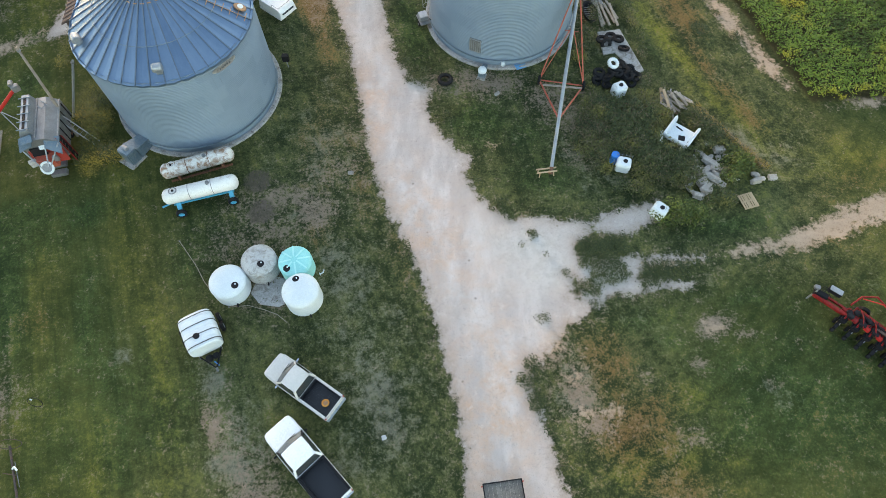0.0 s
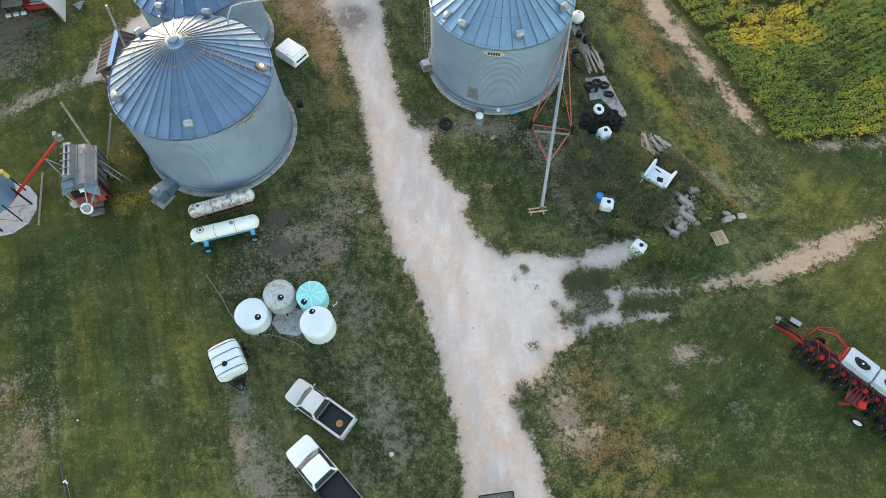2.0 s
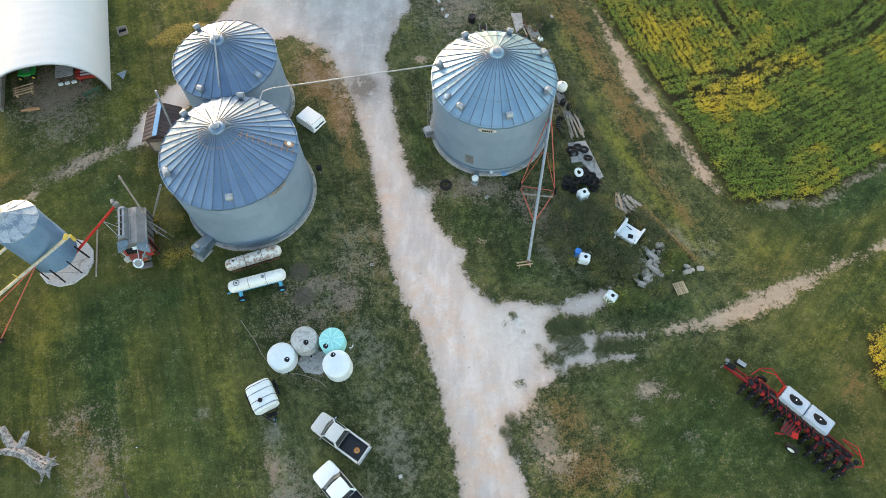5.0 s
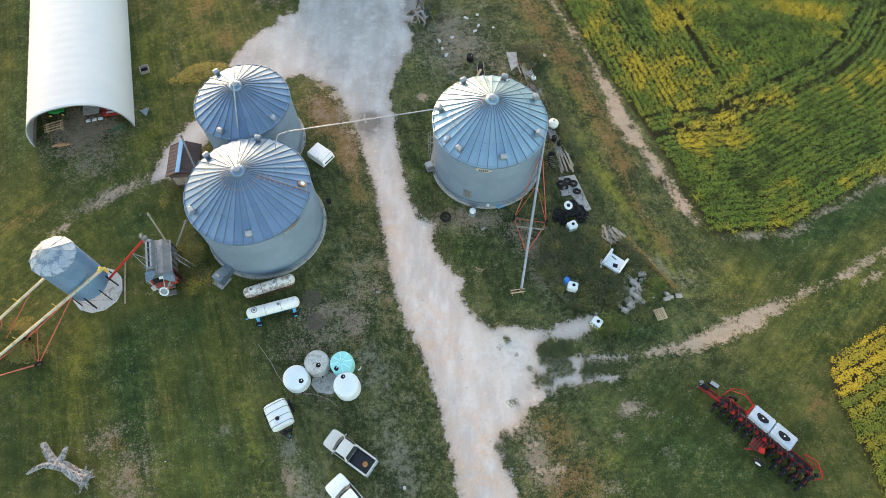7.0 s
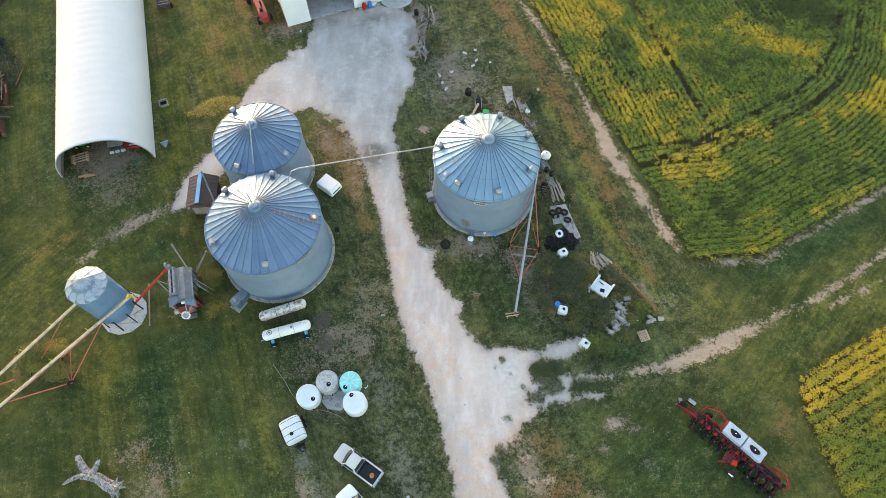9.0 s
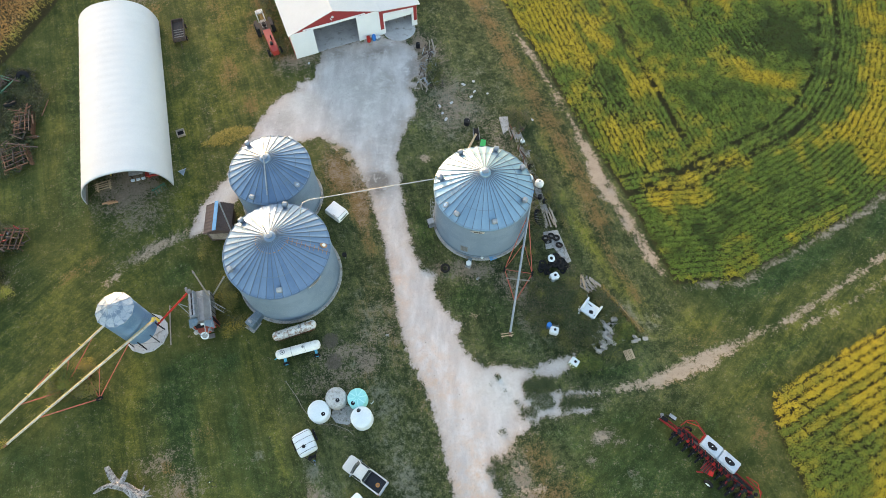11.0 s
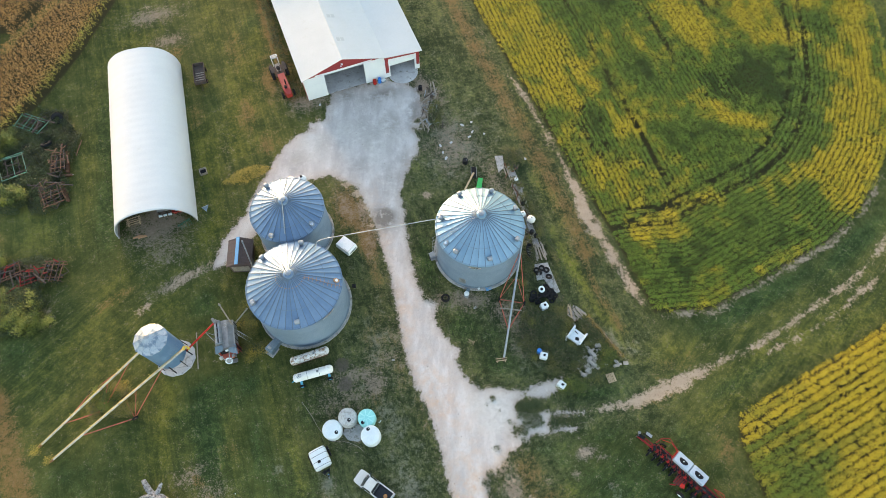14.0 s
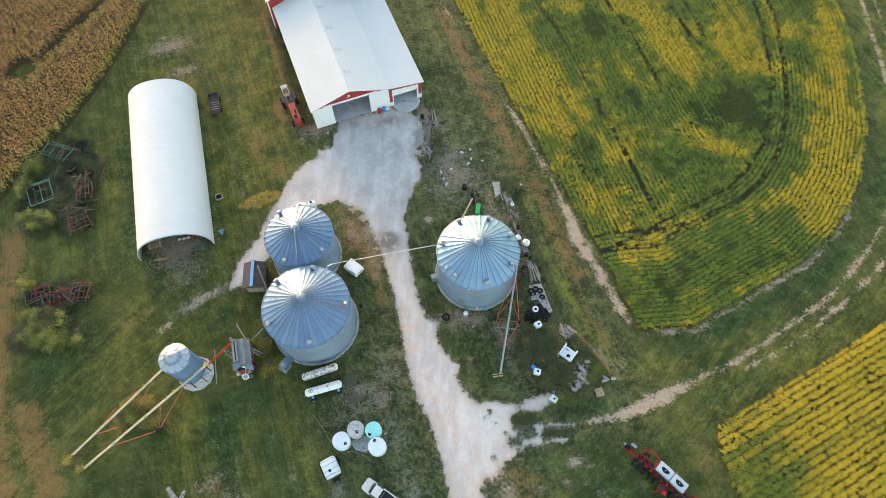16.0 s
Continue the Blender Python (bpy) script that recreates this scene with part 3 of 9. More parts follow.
LUSH += band([(-33, 84), (-32.5, 74), (-34.4, 64), (-32, 57)], 2.6, 0.85, 4) + band([(-44, 98), (-41, 88), (-38.4, 80)], 3.0, 0.7, 4) + [(-72, 98, 14, 2.5, 62, 0.7), (-52, 100, 8, 8, 0, 0.5)]
LUSH += [(19.2, 37.5, 7, 1.4, 112, 0.85), (22.0, 31.5, 5, 1.6, 125, 0.75), (17, 48, 10, 1.4, 112, 0.6), (14, 64, 12, 1.6, 112, 0.55), (31, 26.0, 6, 2, 20, 0.6), (45, 31, 14, 1.4, 27, 0.5), (52, 27.2, 14, 1.5, 28, 0.8), (68, 38.5, 12, 1.6, 38, 0.7), (36, 18.6, 5, 1.2, 25, 0.8), (81, 78, 4, 26, 0, 0.6), (13, 4.5, 6, 2, 0, 0.6), (15.5, 8.4, 2, 1.6, 0, 0.45), (10.5, 4, 1.5, 2, 0, 0.6)]
# deep green growth, with two patches of painted shade at the end
DEEP = [(-28.4, 14, 1.2, 6, 16, 0.8), (-23.4, 13, 1.3, 8, 14, 0.75), (-20.6, 6, 1.0, 4, 14, 0.7), (-25.6, 21.5, 2.2, 2, 0, 0.8), (-17.5, 17, 1.6, 4, 10, 0.6), (-33, 17, 3.5, 3, 0, 0.8), (-29.5, 21.5, 3.5, 2.2, 0, 0.9), (-33.5, 33, 3.0, 2.4, 30, 0.8), (-50.4, 48, 2.6, 9, 14, 1.0), (-53.5, 62, 2.8, 11, 14, 1.0), (-34.4, 38.6, 2.6, 1.4, 30, 0.8)]
DEEP += [(-2.6, 39.0, 1.4, 5, 12, 0.95), (1.0, 34.0, 2.2, 1.0, -30, 0.7), (2.8, 29.5, 2.6, 2.4, 0, 0.95), (7.2, 24.6, 3.6, 2.2, 0, 0.7), (6.4, 28.4, 2.4, 2.4, 0, 0.6), (12.5, 20.9, 3.5, 0.7, 10, 0.9), (20, 20.5, 5, 1.1, 12, 0.75), (-33, 86, 4, 4, 0, 0.9), (-30.5, 90, 2, 7, 18, 0.8), (-58, 27, 4.5, 4, 30, 0.7), (16.4, 40, 0.9, 6, 14, 0.7), (13, 13.4, 5, 1.2, 8, 0.6)]
DEEP += [(18, 6.5, 4, 2.5, 0, 0.7), (23.5, 7.5, 4, 4, 0, 0.7), (20.5, 15.0, 3.5, 1.4, 8, 0.6), (14.8, 12.0, 2.5, 1.4, 0, 0.55), (-30.2, 15.5, 2.4, 6.5, 12, 1.1), (-29.6, 11.0, 2.0, 3.5, 8, 0.9), (-31, 20.5, 3.0, 1.6, 0, 1.0), (-19.2, 5.0, 1.2, 4, 14, 0.7), (44, 33.5, 12, 1.8, 27, 1.0), (60, 42, 10, 1.8, 38, 1.0), (73.5, 57, 12, 2.4, 60, 1.0), (80, 80, 3, 16, 95, 1.0), (40, 22.6, 8, 1.4, 27, 0.75), (58, 31.2, 12, 1.0, 30, 0.6), (30, 14.5, 3.5, 3, -45, 0.6), (26, 9, 4, 2, -45, 0.6)]
# the last two patches darken the turf for hoop barn and silo shade
DEEP += [(-21, 8, 11, 8, 0, 0.62), (-47, 9, 10, 6, 30, 0.5), (-57, 26, 3, 7, 30, 0.6), (-33, 14, 6, 6, 30, 0.45), (23, 8, 11, 7, 0, 0.75), (-45.0, 60, 1.6, 14, 13, 0.8), (-29.5, 19, 5, 4, 0, 0.7)]
# bleached thatch
PALE = [(-12.4, 5.0, 1.8, 3.6, 25, 0.8), (-14.4, 9.2, 1.0, 1.6, 20, 1.0), (-6.8, 8.6, 1.6, 1.6, 0, 0.45), (-3.4, 11.4, 1.2, 1.6, 0, 0.55), (-5.2, 13.6, 2.6, 1.4, 0, 0.5), (-23.6, 14.6, 1.2, 1.8, 20, 0.5), (-20.4, 11.0, 0.8, 2.0, 20, 0.55), (-29, 7, 3, 3, 0, 0.6), (8.2, 8.6, 1.6, 2.0, 0, 0.7), (17.7, 13, 1.4, 0.9, 20, 0.8), (16.2, 10.4, 0.8, 0.8, 0, 0.6), (20.4, 9.2, 1.0, 0.6, 0, 0.6)]
PALE += [(-4.5, 9, 3.2, 8, 14, 0.55), (-7, 17, 3, 4, 10, 0.5), (-9, 26, 2.6, 5, 10, 0.5), (23.0, 27.0, 1.0, 3.4, 32, 0.6), (25.5, 26.5, 2.0, 2.0, 30, 0.5), (15.2, 35.5, 0.8, 3.5, 14, 0.7), (11.6, 27.5, 2.5, 4, 0, 0.55), (2, 60, 6, 7, 0, 0.6), (-42.4, 58, 0.9, 9, 13, 0.5), (-41, 42, 5, 3, 20, 0.5), (-52, 88, 5, 2, 20, 0.6), (14, 2.6, 3, 1.6, 0, 0.4), (24, 7, 6, 4, 0, 0.3), (-26, 23, 2, 1.4, 0, 0.4)]


def masks(x, y):
    gravel = np.maximum(depth_in(x, y, DRIVE), depth_in(x, y, SPILL) - 0.25)
    ragged = blobs(x, y, [(-3.6, 64, 2.6, 9, 0, 1.0), (-20, 64, 4, 5, 30, 0.8), (-10, 72, 8, 1.5, 20, 0.6), (-5.6, 52, 1.5, 5, 0, 0.6)])
    gravel = gravel - ragged * np.clip(3.5 * (value_noise(x, y, 1.7, 91) - 0.45) + 2.5 * (value_noise(x, y, 0.7, 92) - 0.5), -0.3, 2.5)
    warped = 2.0 * (value_noise(x, y, 2.2, 5) - 0.5)
    along = np.clip((x - 10) / 12, 0, 1)
    track = (-0.02 + 0.52 * np.clip((x - 21) / 4, 0, 1) + 0.25 * np.exp(-((x - 29) / 6.0) ** 2) - 0.30 * np.clip((x - 34) / 6, 0, 1)) - line_dist(x, y, TRACK_EAST) + warped * 0.30
    track = np.maximum(track, np.where(x > 36, 0.12 - line_dist(x, y, TRACK_SIDE) + warped * 0.4, -9.0))
    strip = 0.30 + 0.7 * np.exp(-((y - 45) / 8.0) ** 2) - 0.5 * np.clip((y - 62) / 20, 0, 1) - line_dist(x, y, STRIP_WEST) + 0.5 * warped
    rim = 0.8 - np.abs(line_dist(x, y, BEANS_RIM[:8]) - 0.4) - 0.65 + 0.3 * warped - np.clip((x - 66) / 3, 0, 4) - np.clip((30.6 - x) / 2, 0, 4)
    rut = 0.15 - line_dist(x, y, [(-42.5, 31.6), (-39.8, 34.4), (-37.0, 37.0), (-33.4, 39.4)]) + 0.5 * warped
    soil = np.maximum.reduce([track, strip, rim, rut])
    for cx, cy, r in ((17.7, 12.9, 0.5), (10.5, 7.5, 0.5), (-13.4, 6.6, 0.4), (-7.2, 21.8, 0.1), (3.4, 27.4, 0.3), (-2.6, 50.6, 0.8), (-53.5, 90.0, 0.4), (-33.5, 36.8, 0.2), (7.3, 11.9, 0.8), (8.2, 9.4, 0.4), (8.8, 7.4, 0.5), (-12.9, 51.0, 1.0), (-11.5, 48.6, 0.9), (-10.7, 45.4, 0.6), (-14.6, 52.4, 0.8)):
        soil = np.maximum(soil, r - np.hypot(x - cx, (y - cy) * 1.5))
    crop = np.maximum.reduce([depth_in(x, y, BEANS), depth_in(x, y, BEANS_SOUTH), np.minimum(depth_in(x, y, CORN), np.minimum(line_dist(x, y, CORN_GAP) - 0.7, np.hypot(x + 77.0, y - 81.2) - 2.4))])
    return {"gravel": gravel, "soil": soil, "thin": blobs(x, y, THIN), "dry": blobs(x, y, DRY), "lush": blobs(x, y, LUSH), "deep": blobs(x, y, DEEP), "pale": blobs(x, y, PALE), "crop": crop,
            "mown": np.maximum.reduce([np.clip((-13 - x) / 9, 0, 1), 0.85 * np.clip((x - 13) / 6, 0, 1) * np.clip((18 - y) / 4, 0, 1), 0.85 * np.clip((x - 26) / 6, 0, 1)]),
            "diagonal": np.clip(blobs(x, y, [(-50, 24, 16, 11, 48, 1.6), (48, 27, 40, 9, 30, 1.6)]), 0, 1),
            "scar": np.maximum(np.clip(2.6 - 2.0 * np.hypot(x + 13.6, y - 24.3), 0, 1), np.clip(2.6 - 2.0 * np.hypot(x + 13.0, y - 21.7), 0, 1)),
            "cool": blobs(x, y, [(8, 19, 6, 4.5, 0, 1.1), (3.5, 23, 3, 3.5, 30, 0.7), (-12, 62, 8, 8, 0, 0.75), (-21, 59, 5, 4, 0, 0.9), (-30, 44, 3, 7, -25, 0.9), (14, 22, 3, 1.5, 10, 1.0)]),
            "warm": blobs(x, y, [(3, 8, 3, 7, 0, 1.0), (-1, 20, 3, 8, 30, 0.8), (-5.5, 31, 2, 6, 0, 0.8), (7.5, 11.5, 2, 2, 0, 1.0), (-9, 45, 1.5, 8, 10, 0.6)]),
            "damp": blobs(x, y, [(-10.0, 70, 3.5, 1.6, 20, 0.9), (-8.9, 46.6, 1.6, 1.8, 0, 1.9), (-16.5, 69.6, 2, 1.2, 20, 0.8), (-4.6, 66, 1.6, 5, 0, 0.9), (-8.6, 64, 2.4, 3.5, 30, 0.6), (-6.4, 58, 1.4, 4, 0, 0.45), (-11, 63, 7, 7, 0, 0.42), (-17, 60, 4, 4, 0, 0.35), (-13, 56, 5, 3, 20, 0.4), (-8, 53, 2.5, 5, 10, 0.45), (-23, 57, 3, 3, 40, 0.4)])}


def axis(lo, hi, step):
    core = np.arange(lo, hi + step / 2, step)
    out = step * 1.35 ** np.arange(1, 24)
    return np.concatenate([(lo - np.cumsum(out))[::-1], core, hi + np.cumsum(out)])


def put_attributes(me, fields):
    for key, values in fields.items():
        me.attributes.new(key, "FLOAT", "POINT").data.foreach_set("value", np.asarray(values, np.float32))


def sheet(name, gx, gy, z, material):
    X, Y = np.meshgrid(gx, gy)
    x, y = X.ravel(), Y.ravel()
    nx, ny = len(gx), len(gy)
    i = (np.arange(ny - 1)[:, None] * nx + np.arange(nx - 1)[None, :]).ravel()
    faces = np.stack([i, i + 1, i + nx + 1, i + nx], 1)
    me = bpy.data.meshes.new(name)
    me.from_pydata(np.stack([x, y, z(x, y)], 1), [], faces.tolist())
    me.polygons.foreach_set("use_smooth", np.ones(len(faces), bool))
    me.materials.append(material)
    return new(name, me), x, y


def relief(x, y):
    near = (np.abs(x) < 100) & (y > -15) & (y < 125)
    h = 0.05 * (value_noise(x, y, 1.3, 2) - 0.5) + 0.07 * (value_noise(x, y, 4.0, 3) - 0.5)
    return np.where(near, h, 0.0) - 0.03


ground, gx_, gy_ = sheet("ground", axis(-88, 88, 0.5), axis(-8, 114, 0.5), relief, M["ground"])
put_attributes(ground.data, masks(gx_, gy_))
tagged(ground, "rough mown farmyard grass with gravel drive, bare earth and dirt tracks", "ground", kind="structure")


# ---------- crops, weeds and tufts: many small leaves joined into one object each ----------
rng = np.random.default_rng(7)


def leaf_cloud(name, x, y, per, spread, low, high, size, material, extra=None, lean=0.6, label="", slim=1.0, category="plants", base=None):
    """At each place, `per` four-cornered leaves tilted at random; rooted heights between low and high."""
    n = len(x)
    k = n * per
    ox = np.repeat(x, per) + rng.normal(0, 1, k) * np.repeat(np.broadcast_to(spread, n), per)
    oy = np.repeat(y, per) + rng.normal(0, 1, k) * np.repeat(np.broadcast_to(spread, n), per)
    oz = rng.uniform(0, 1, k) ** 0.6 * np.repeat(np.broadcast_to(high, n) - low, per) + low
    if base is not None:
        oz = oz + np.repeat(base, per)
    az, tip = rng.uniform(0, 2 * np.pi, k), rng.normal(0, lean, k)
    s = np.repeat(np.broadcast_to(size, n), per) * rng.uniform(0.6, 1.3, k)
    ux, uy, uz = np.cos(az) * np.cos(tip), np.sin(az) * np.cos(tip), np.sin(tip)
    vx, vy = -np.sin(az) * slim, np.cos(az) * slim
    vz = rng.normal(0, 0.35, k) * slim
    c = np.stack([ox, oy, oz], 1)
    u, v = np.stack([ux, uy, uz], 1) * s[:, None], np.stack([vx, vy, vz], 1) * s[:, None]
    verts = np.stack([c - u, c - 0.55 * v, c + u, c + 0.55 * v], 1).reshape(-1, 3)
    verts[:, 2] = np.maximum(verts[:, 2], 0.01)
    faces = np.arange(4 * k).reshape(-1, 4)
    me = bpy.data.meshes.new(name)
    me.from_pydata(verts, [], faces.tolist())
    me.materials.append(material)
    fields = {key: np.repeat(np.asarray(val), per * 4) for key, val in (extra or {}).items()}
    put_attributes(me, fields)
    return tagged(new(name, me), label, category, kind="stuff")


def scatter(x0, x1, y0, y1, step):
    X, Y = np.meshgrid(np.arange(x0, x1, step), np.arange(y0, y1, step))
    x, y = X.ravel(), Y.ravel()
    return x + rng.uniform(-0.5, 0.5, len(x)) * step, y + rng.uniform(-0.5, 0.5, len(y)) * step


# big bean field: straight rows in the middle, rows that follow the rim on the headland
x, y = scatter(-5, 79, 30, 113, 0.38)
d = depth_in(x, y, BEANS)
keep = d > 0.25
x, y, d = x[keep], y[keep], d[keep]
rim = line_dist(x, y, BEANS_RIM)
head = rim < 16.3
across = np.where(head, rim, x * 0.957 + y * 0.29)
off = (np.round(across / 0.76) * 0.76 - across) * 0.58
e = 0.1
gx = np.where(head, (line_dist(x + e, y, BEANS_RIM) - rim) / e, 0.957)
gy = np.where(head, (line_dist(x, y + e, BEANS_RIM) - rim) / e, 0.29)
x, y, across = x + gx * off, y + gy * off, across + off
crest = 0.5 + 0.5 * np.cos(2 * np.pi * across / 0.76)
vigour = 0.6 * value_noise(x, y, 9.0, 11) + 0.4 * value_noise(x, y, 3.0, 12)
gaps = blobs(x, y, [(22.5, 64, 5, 3, -72, 1.2), (29, 79, 8, 2.5, -72, 0.5), (50, 52, 10, 3, 40, 0.6), (60, 66, 8, 3, 65, 0.5), (40, 95, 8, 4, 0, 0.5), (68, 70, 5, 16, 0, 0.8), (62, 54, 6, 6, 0, 0.7)])
rows_show = np.clip(0.08 + gaps + 0.5 * (value_noise(x, y, 7.0, 21) - 0.45), 0.05, 0.98)
wander = 0.5 * (value_noise(x, y, 4.0, 22) - 0.5)
TRACKS = [([(15, 107), (22.94, 88.25), (27.8, 72.3), (31.5, 60.9), (35.4, 49.5)], 0.62), ([(28, 107), (35.15, 91.8), (38.6, 79.3), (41.1, 69.7)], 0.55), ([(44, 97), (47.9, 87.5)], 0.75),
          ([(46, 104), (49.3, 89.6)], 0.5), ([(27.1, 45.6), (36.7, 49.0), (40, 49.8)], 0.6), ([(20.9, 66), (24.5, 57)], 0.35), ([(22.3, 67.5), (26.2, 58)], 0.3), ([(18.4, 99), (13, 113)], 0.5), ([(26, 60), (31, 47)], 0.35)]
bare = (np.abs(rim - 13.7 + wander) < 0.45) | (np.abs(rim - 16.4 + wander) < 0.36)
for pts, half in TRACKS:
    bare |= line_dist(x, y, pts) + wander < half * 0.6
bare &= rng.random(len(x)) < 0.55 + 0.5 * value_noise(x, y, 2.4, 24)
keep = (crest > rows_show * rng.uniform(0.3, 1.0, len(x))) & ~bare
x, y, d, crest, vigour, rim, across, head = (a[keep] for a in (x, y, d, crest, vigour, rim, across, head))
GOLD_ROWS = [(28.5, 43.6, 3.0, 1.4, 10, 1.0), (33.0, 43.4, 3.0, 1.2, 0, 0.9), (38.5, 49.2, 1.2, 3.0, -20, 0.5), (17.2, 75.4, 8, 2.6, -68, 0.95), (21.5, 68.0, 5, 2.2, -68, 0.85), (14.5, 90.3, 9, 2.8, -68, 0.75), (7, 91, 12, 2.2, -68, 0.9), (28.8, 65.5, 4, 1.8, -68, 0.7), (23.8, 72.4, 5, 1.5, -70, 0.8)]
GOLD_CORE = [(43.5, 87.0, 6, 3.0, -66, 1.25), (39.8, 94.6, 6, 2.4, -66, 1.0), (53.2, 88.5, 6, 1.1, -84, 1.2), (55.6, 87.2, 7, 1.2, -84, 1.2), (58.4, 89.0, 5, 0.9, -82, 0.9), (64.8, 91.5, 4, 2.0, -75, 0.95), (46.9, 64.6, 4.5, 1.4, -20, 0.9), (44, 67.4, 3, 1.0, 120, 0.7), (33, 83, 8, 1.2, -68, 0.5)]
GOLD_RIM = [(69.4, 70, 9, 2.0, 78, 1.15), (66.4, 66, 8, 1.4, 70, 0.75), (65.4, 56.5, 6, 1.8, 55, 1.1), (71.6, 82, 7, 1.6, 92, 0.95), (73.6, 92, 10, 1.6, 92, 0.8), (61.5, 50.4, 4, 1.2, 42, 0.6), (63.5, 61, 5, 1.0, 60, 0.6)]
DEEP_ROWS = [(33.5, 37.5, 7, 3.5, 30, 0.8), (45.5, 43.5, 8, 4.5, 33, 0.85), (55, 48.5, 6, 4, 40, 0.6), (26.5, 42, 2.4, 8, 18, 0.35), (24.2, 63.9, 4.2, 2.2, -70, 1.0), (29.4, 92.2, 6, 3.6, -66, 1.1), (34.1, 73.7, 4, 2.6, -66, 0.9), (50.5, 73.0, 9, 6.0, 10, 1.3), (44, 60, 6, 4, -20, 0.9), (57.4, 77.5, 3.5, 3.0, 60, 1.0), (39.1, 61.9, 6.0, 4.6, 0, 1.1)]
DEEP_ROWS += [ (67.0, 84.3, 2.6, 4.0, 10, 0.9), (70.0, 98, 4, 5, 0, 0.8), (50.9, 56.3, 8, 2.6, 30, 0.8), (43.5, 55, 6, 2.4, 25, 0.7), (34.1, 56.4, 5, 1.6, -50, 0.5), (48, 97, 4, 3, 0, 0.7)]
gold, deep = blobs(x, y, GOLD_ROWS + GOLD_CORE + GOLD_RIM), blobs(x, y, DEEP_ROWS)
along = np.where(head, x * 0.5 + y * 0.8, y * 0.957 - x * 0.29)
streak = value_noise(across / 1.6, along / 18.0, 1.0, 17)
ripe = (0.53 + 0.10 * (hash2(np.round(across / 0.76), np.round(along / 9.0), 6) - 0.5) + 0.66 * gold * (0.60 + 0.7 * streak) + 0.30 * (value_noise(x, y, 2.6, 18) - 0.5) + 0.34 * (streak - 0.5)
        + 0.40 * (value_noise(x, y, 0.9, 15) - 0.5) + 0.56 * (value_noise(x, y, 1.5, 19) - 0.5) + 0.55 * (value_noise(x, y, 9.0, 16) - 0.5) - 0.85 * deep * (1 - 0.5 * np.clip(gold, 0, 1)))
tall = (0.40 + 0.55 * vigour + 0.30 * value_noise(x, y, 0.9, 23)) * np.clip(d / 0.6, 0.5, 1)
leaf_cloud("bean_plants", x, y, 22, 0.13 + 0.08 * vigour, 0.22, tall, 0.088, M["bean"], {"ripe": ripe}, 0.42, "dense green soybean rows turning yellow in patches", category="crop")

# second bean field, riper, with bare lines between its rows
x, y = scatter(36, 98, 3, 60, 0.31)
d = depth_in(x, y, BEANS_SOUTH)
keep = d > 0.15
x, y, d = x[keep], y[keep], d[keep]
across = -x * 0.465 + y * 0.885
shift = (np.round(across / 0.98) * 0.98 - across) * 0.42
x, y = x - 0.465 * shift, y + 0.885 * shift
closed = blobs(x, y, [(41, 9, 7, 7, 0, 1.0)])
x, y = x + rng.normal(0, 0.16, len(x)) * closed, y + rng.normal(0, 0.16, len(x)) * closed
keep = rng.random(len(x)) < 0.80 + 0.5 * (value_noise(x, y, 3.0, 31) - 0.4)
x, y, d, closed, across = x[keep], y[keep], d[keep], closed[keep], across[keep]
row = np.round(across / 0.98)
ripe = 0.92 - 0.60 * closed + 0.45 * (value_noise(x, y, 4.0, 32) - 0.5) + 0.35 * (hash2(row, row * 0, 5) - 0.5) + 0.3 * (value_noise(x, y, 1.0, 33) - 0.5)
leaf_cloud("bean_plants", x, y, 24, 0.16 + 0.05 * closed, 0.2, 0.72 * np.clip(d / 0.5, 0.5, 1), 0.080, M["ripe_bean"], {"ripe": ripe}, 0.42, "yellowing soybean rows with soil showing between", category="crop")

# ripe corn
x, y = scatter(-100, -54, 44, 113, 0.42)
d = depth_in(x, y, CORN)
gap = np.minimum(line_dist(x, y, CORN_GAP) - 0.6, np.hypot(x + 77.0, y - 81.2) - 2.3) - 0.8 * value_noise(x, y, 3.0, 41)
across = x * 0.86 - y * 0.51
keep = (d > 0) & (gap > 0) & (0.5 + 0.5 * np.cos(2 * np.pi * across / 0.85) > 0.25)
x, y, d = x[keep], y[keep], d[keep]
leaf_cloud("corn_plants", x, y, 15, 0.15, 0.4, 2.1 + 0.4 * value_noise(x, y, 2.0, 42), 0.165, M["corn"], {"ripe": np.clip(1.0 - d / 2.2, 0, 1) * 0.9}, 0.9,
           "dry tan and orange standing corn", slim=0.5, category="crop")

# tufts in the turf
x, y = scatter(-58, 50, 1, 66, 0.26)
m = masks(x, y)
keep = (m["gravel"] < -0.4) & (m["soil"] < -0.5) & (m["crop"] < -0.1) & (rng.random(len(x)) < 0.42 - 0.25 * m["thin"] - 0.24 * m["mown"]) & (value_noise(x, y, 1.6, 51) > 0.30)
x, y = x[keep], y[keep]
leaf_cloud("grass_tufts", x, y, 3, 0.12, 0.02, 0.05 + 0.12 * value_noise(x, y, 2.5, 52), 0.085, M["tuft"], {k: m[k][keep] for k in ("lush", "dry", "deep", "pale", "diagonal", "mown")}, 0.9,
           "short uneven tufts of green and yellowed grass", slim=0.45, category="grass")
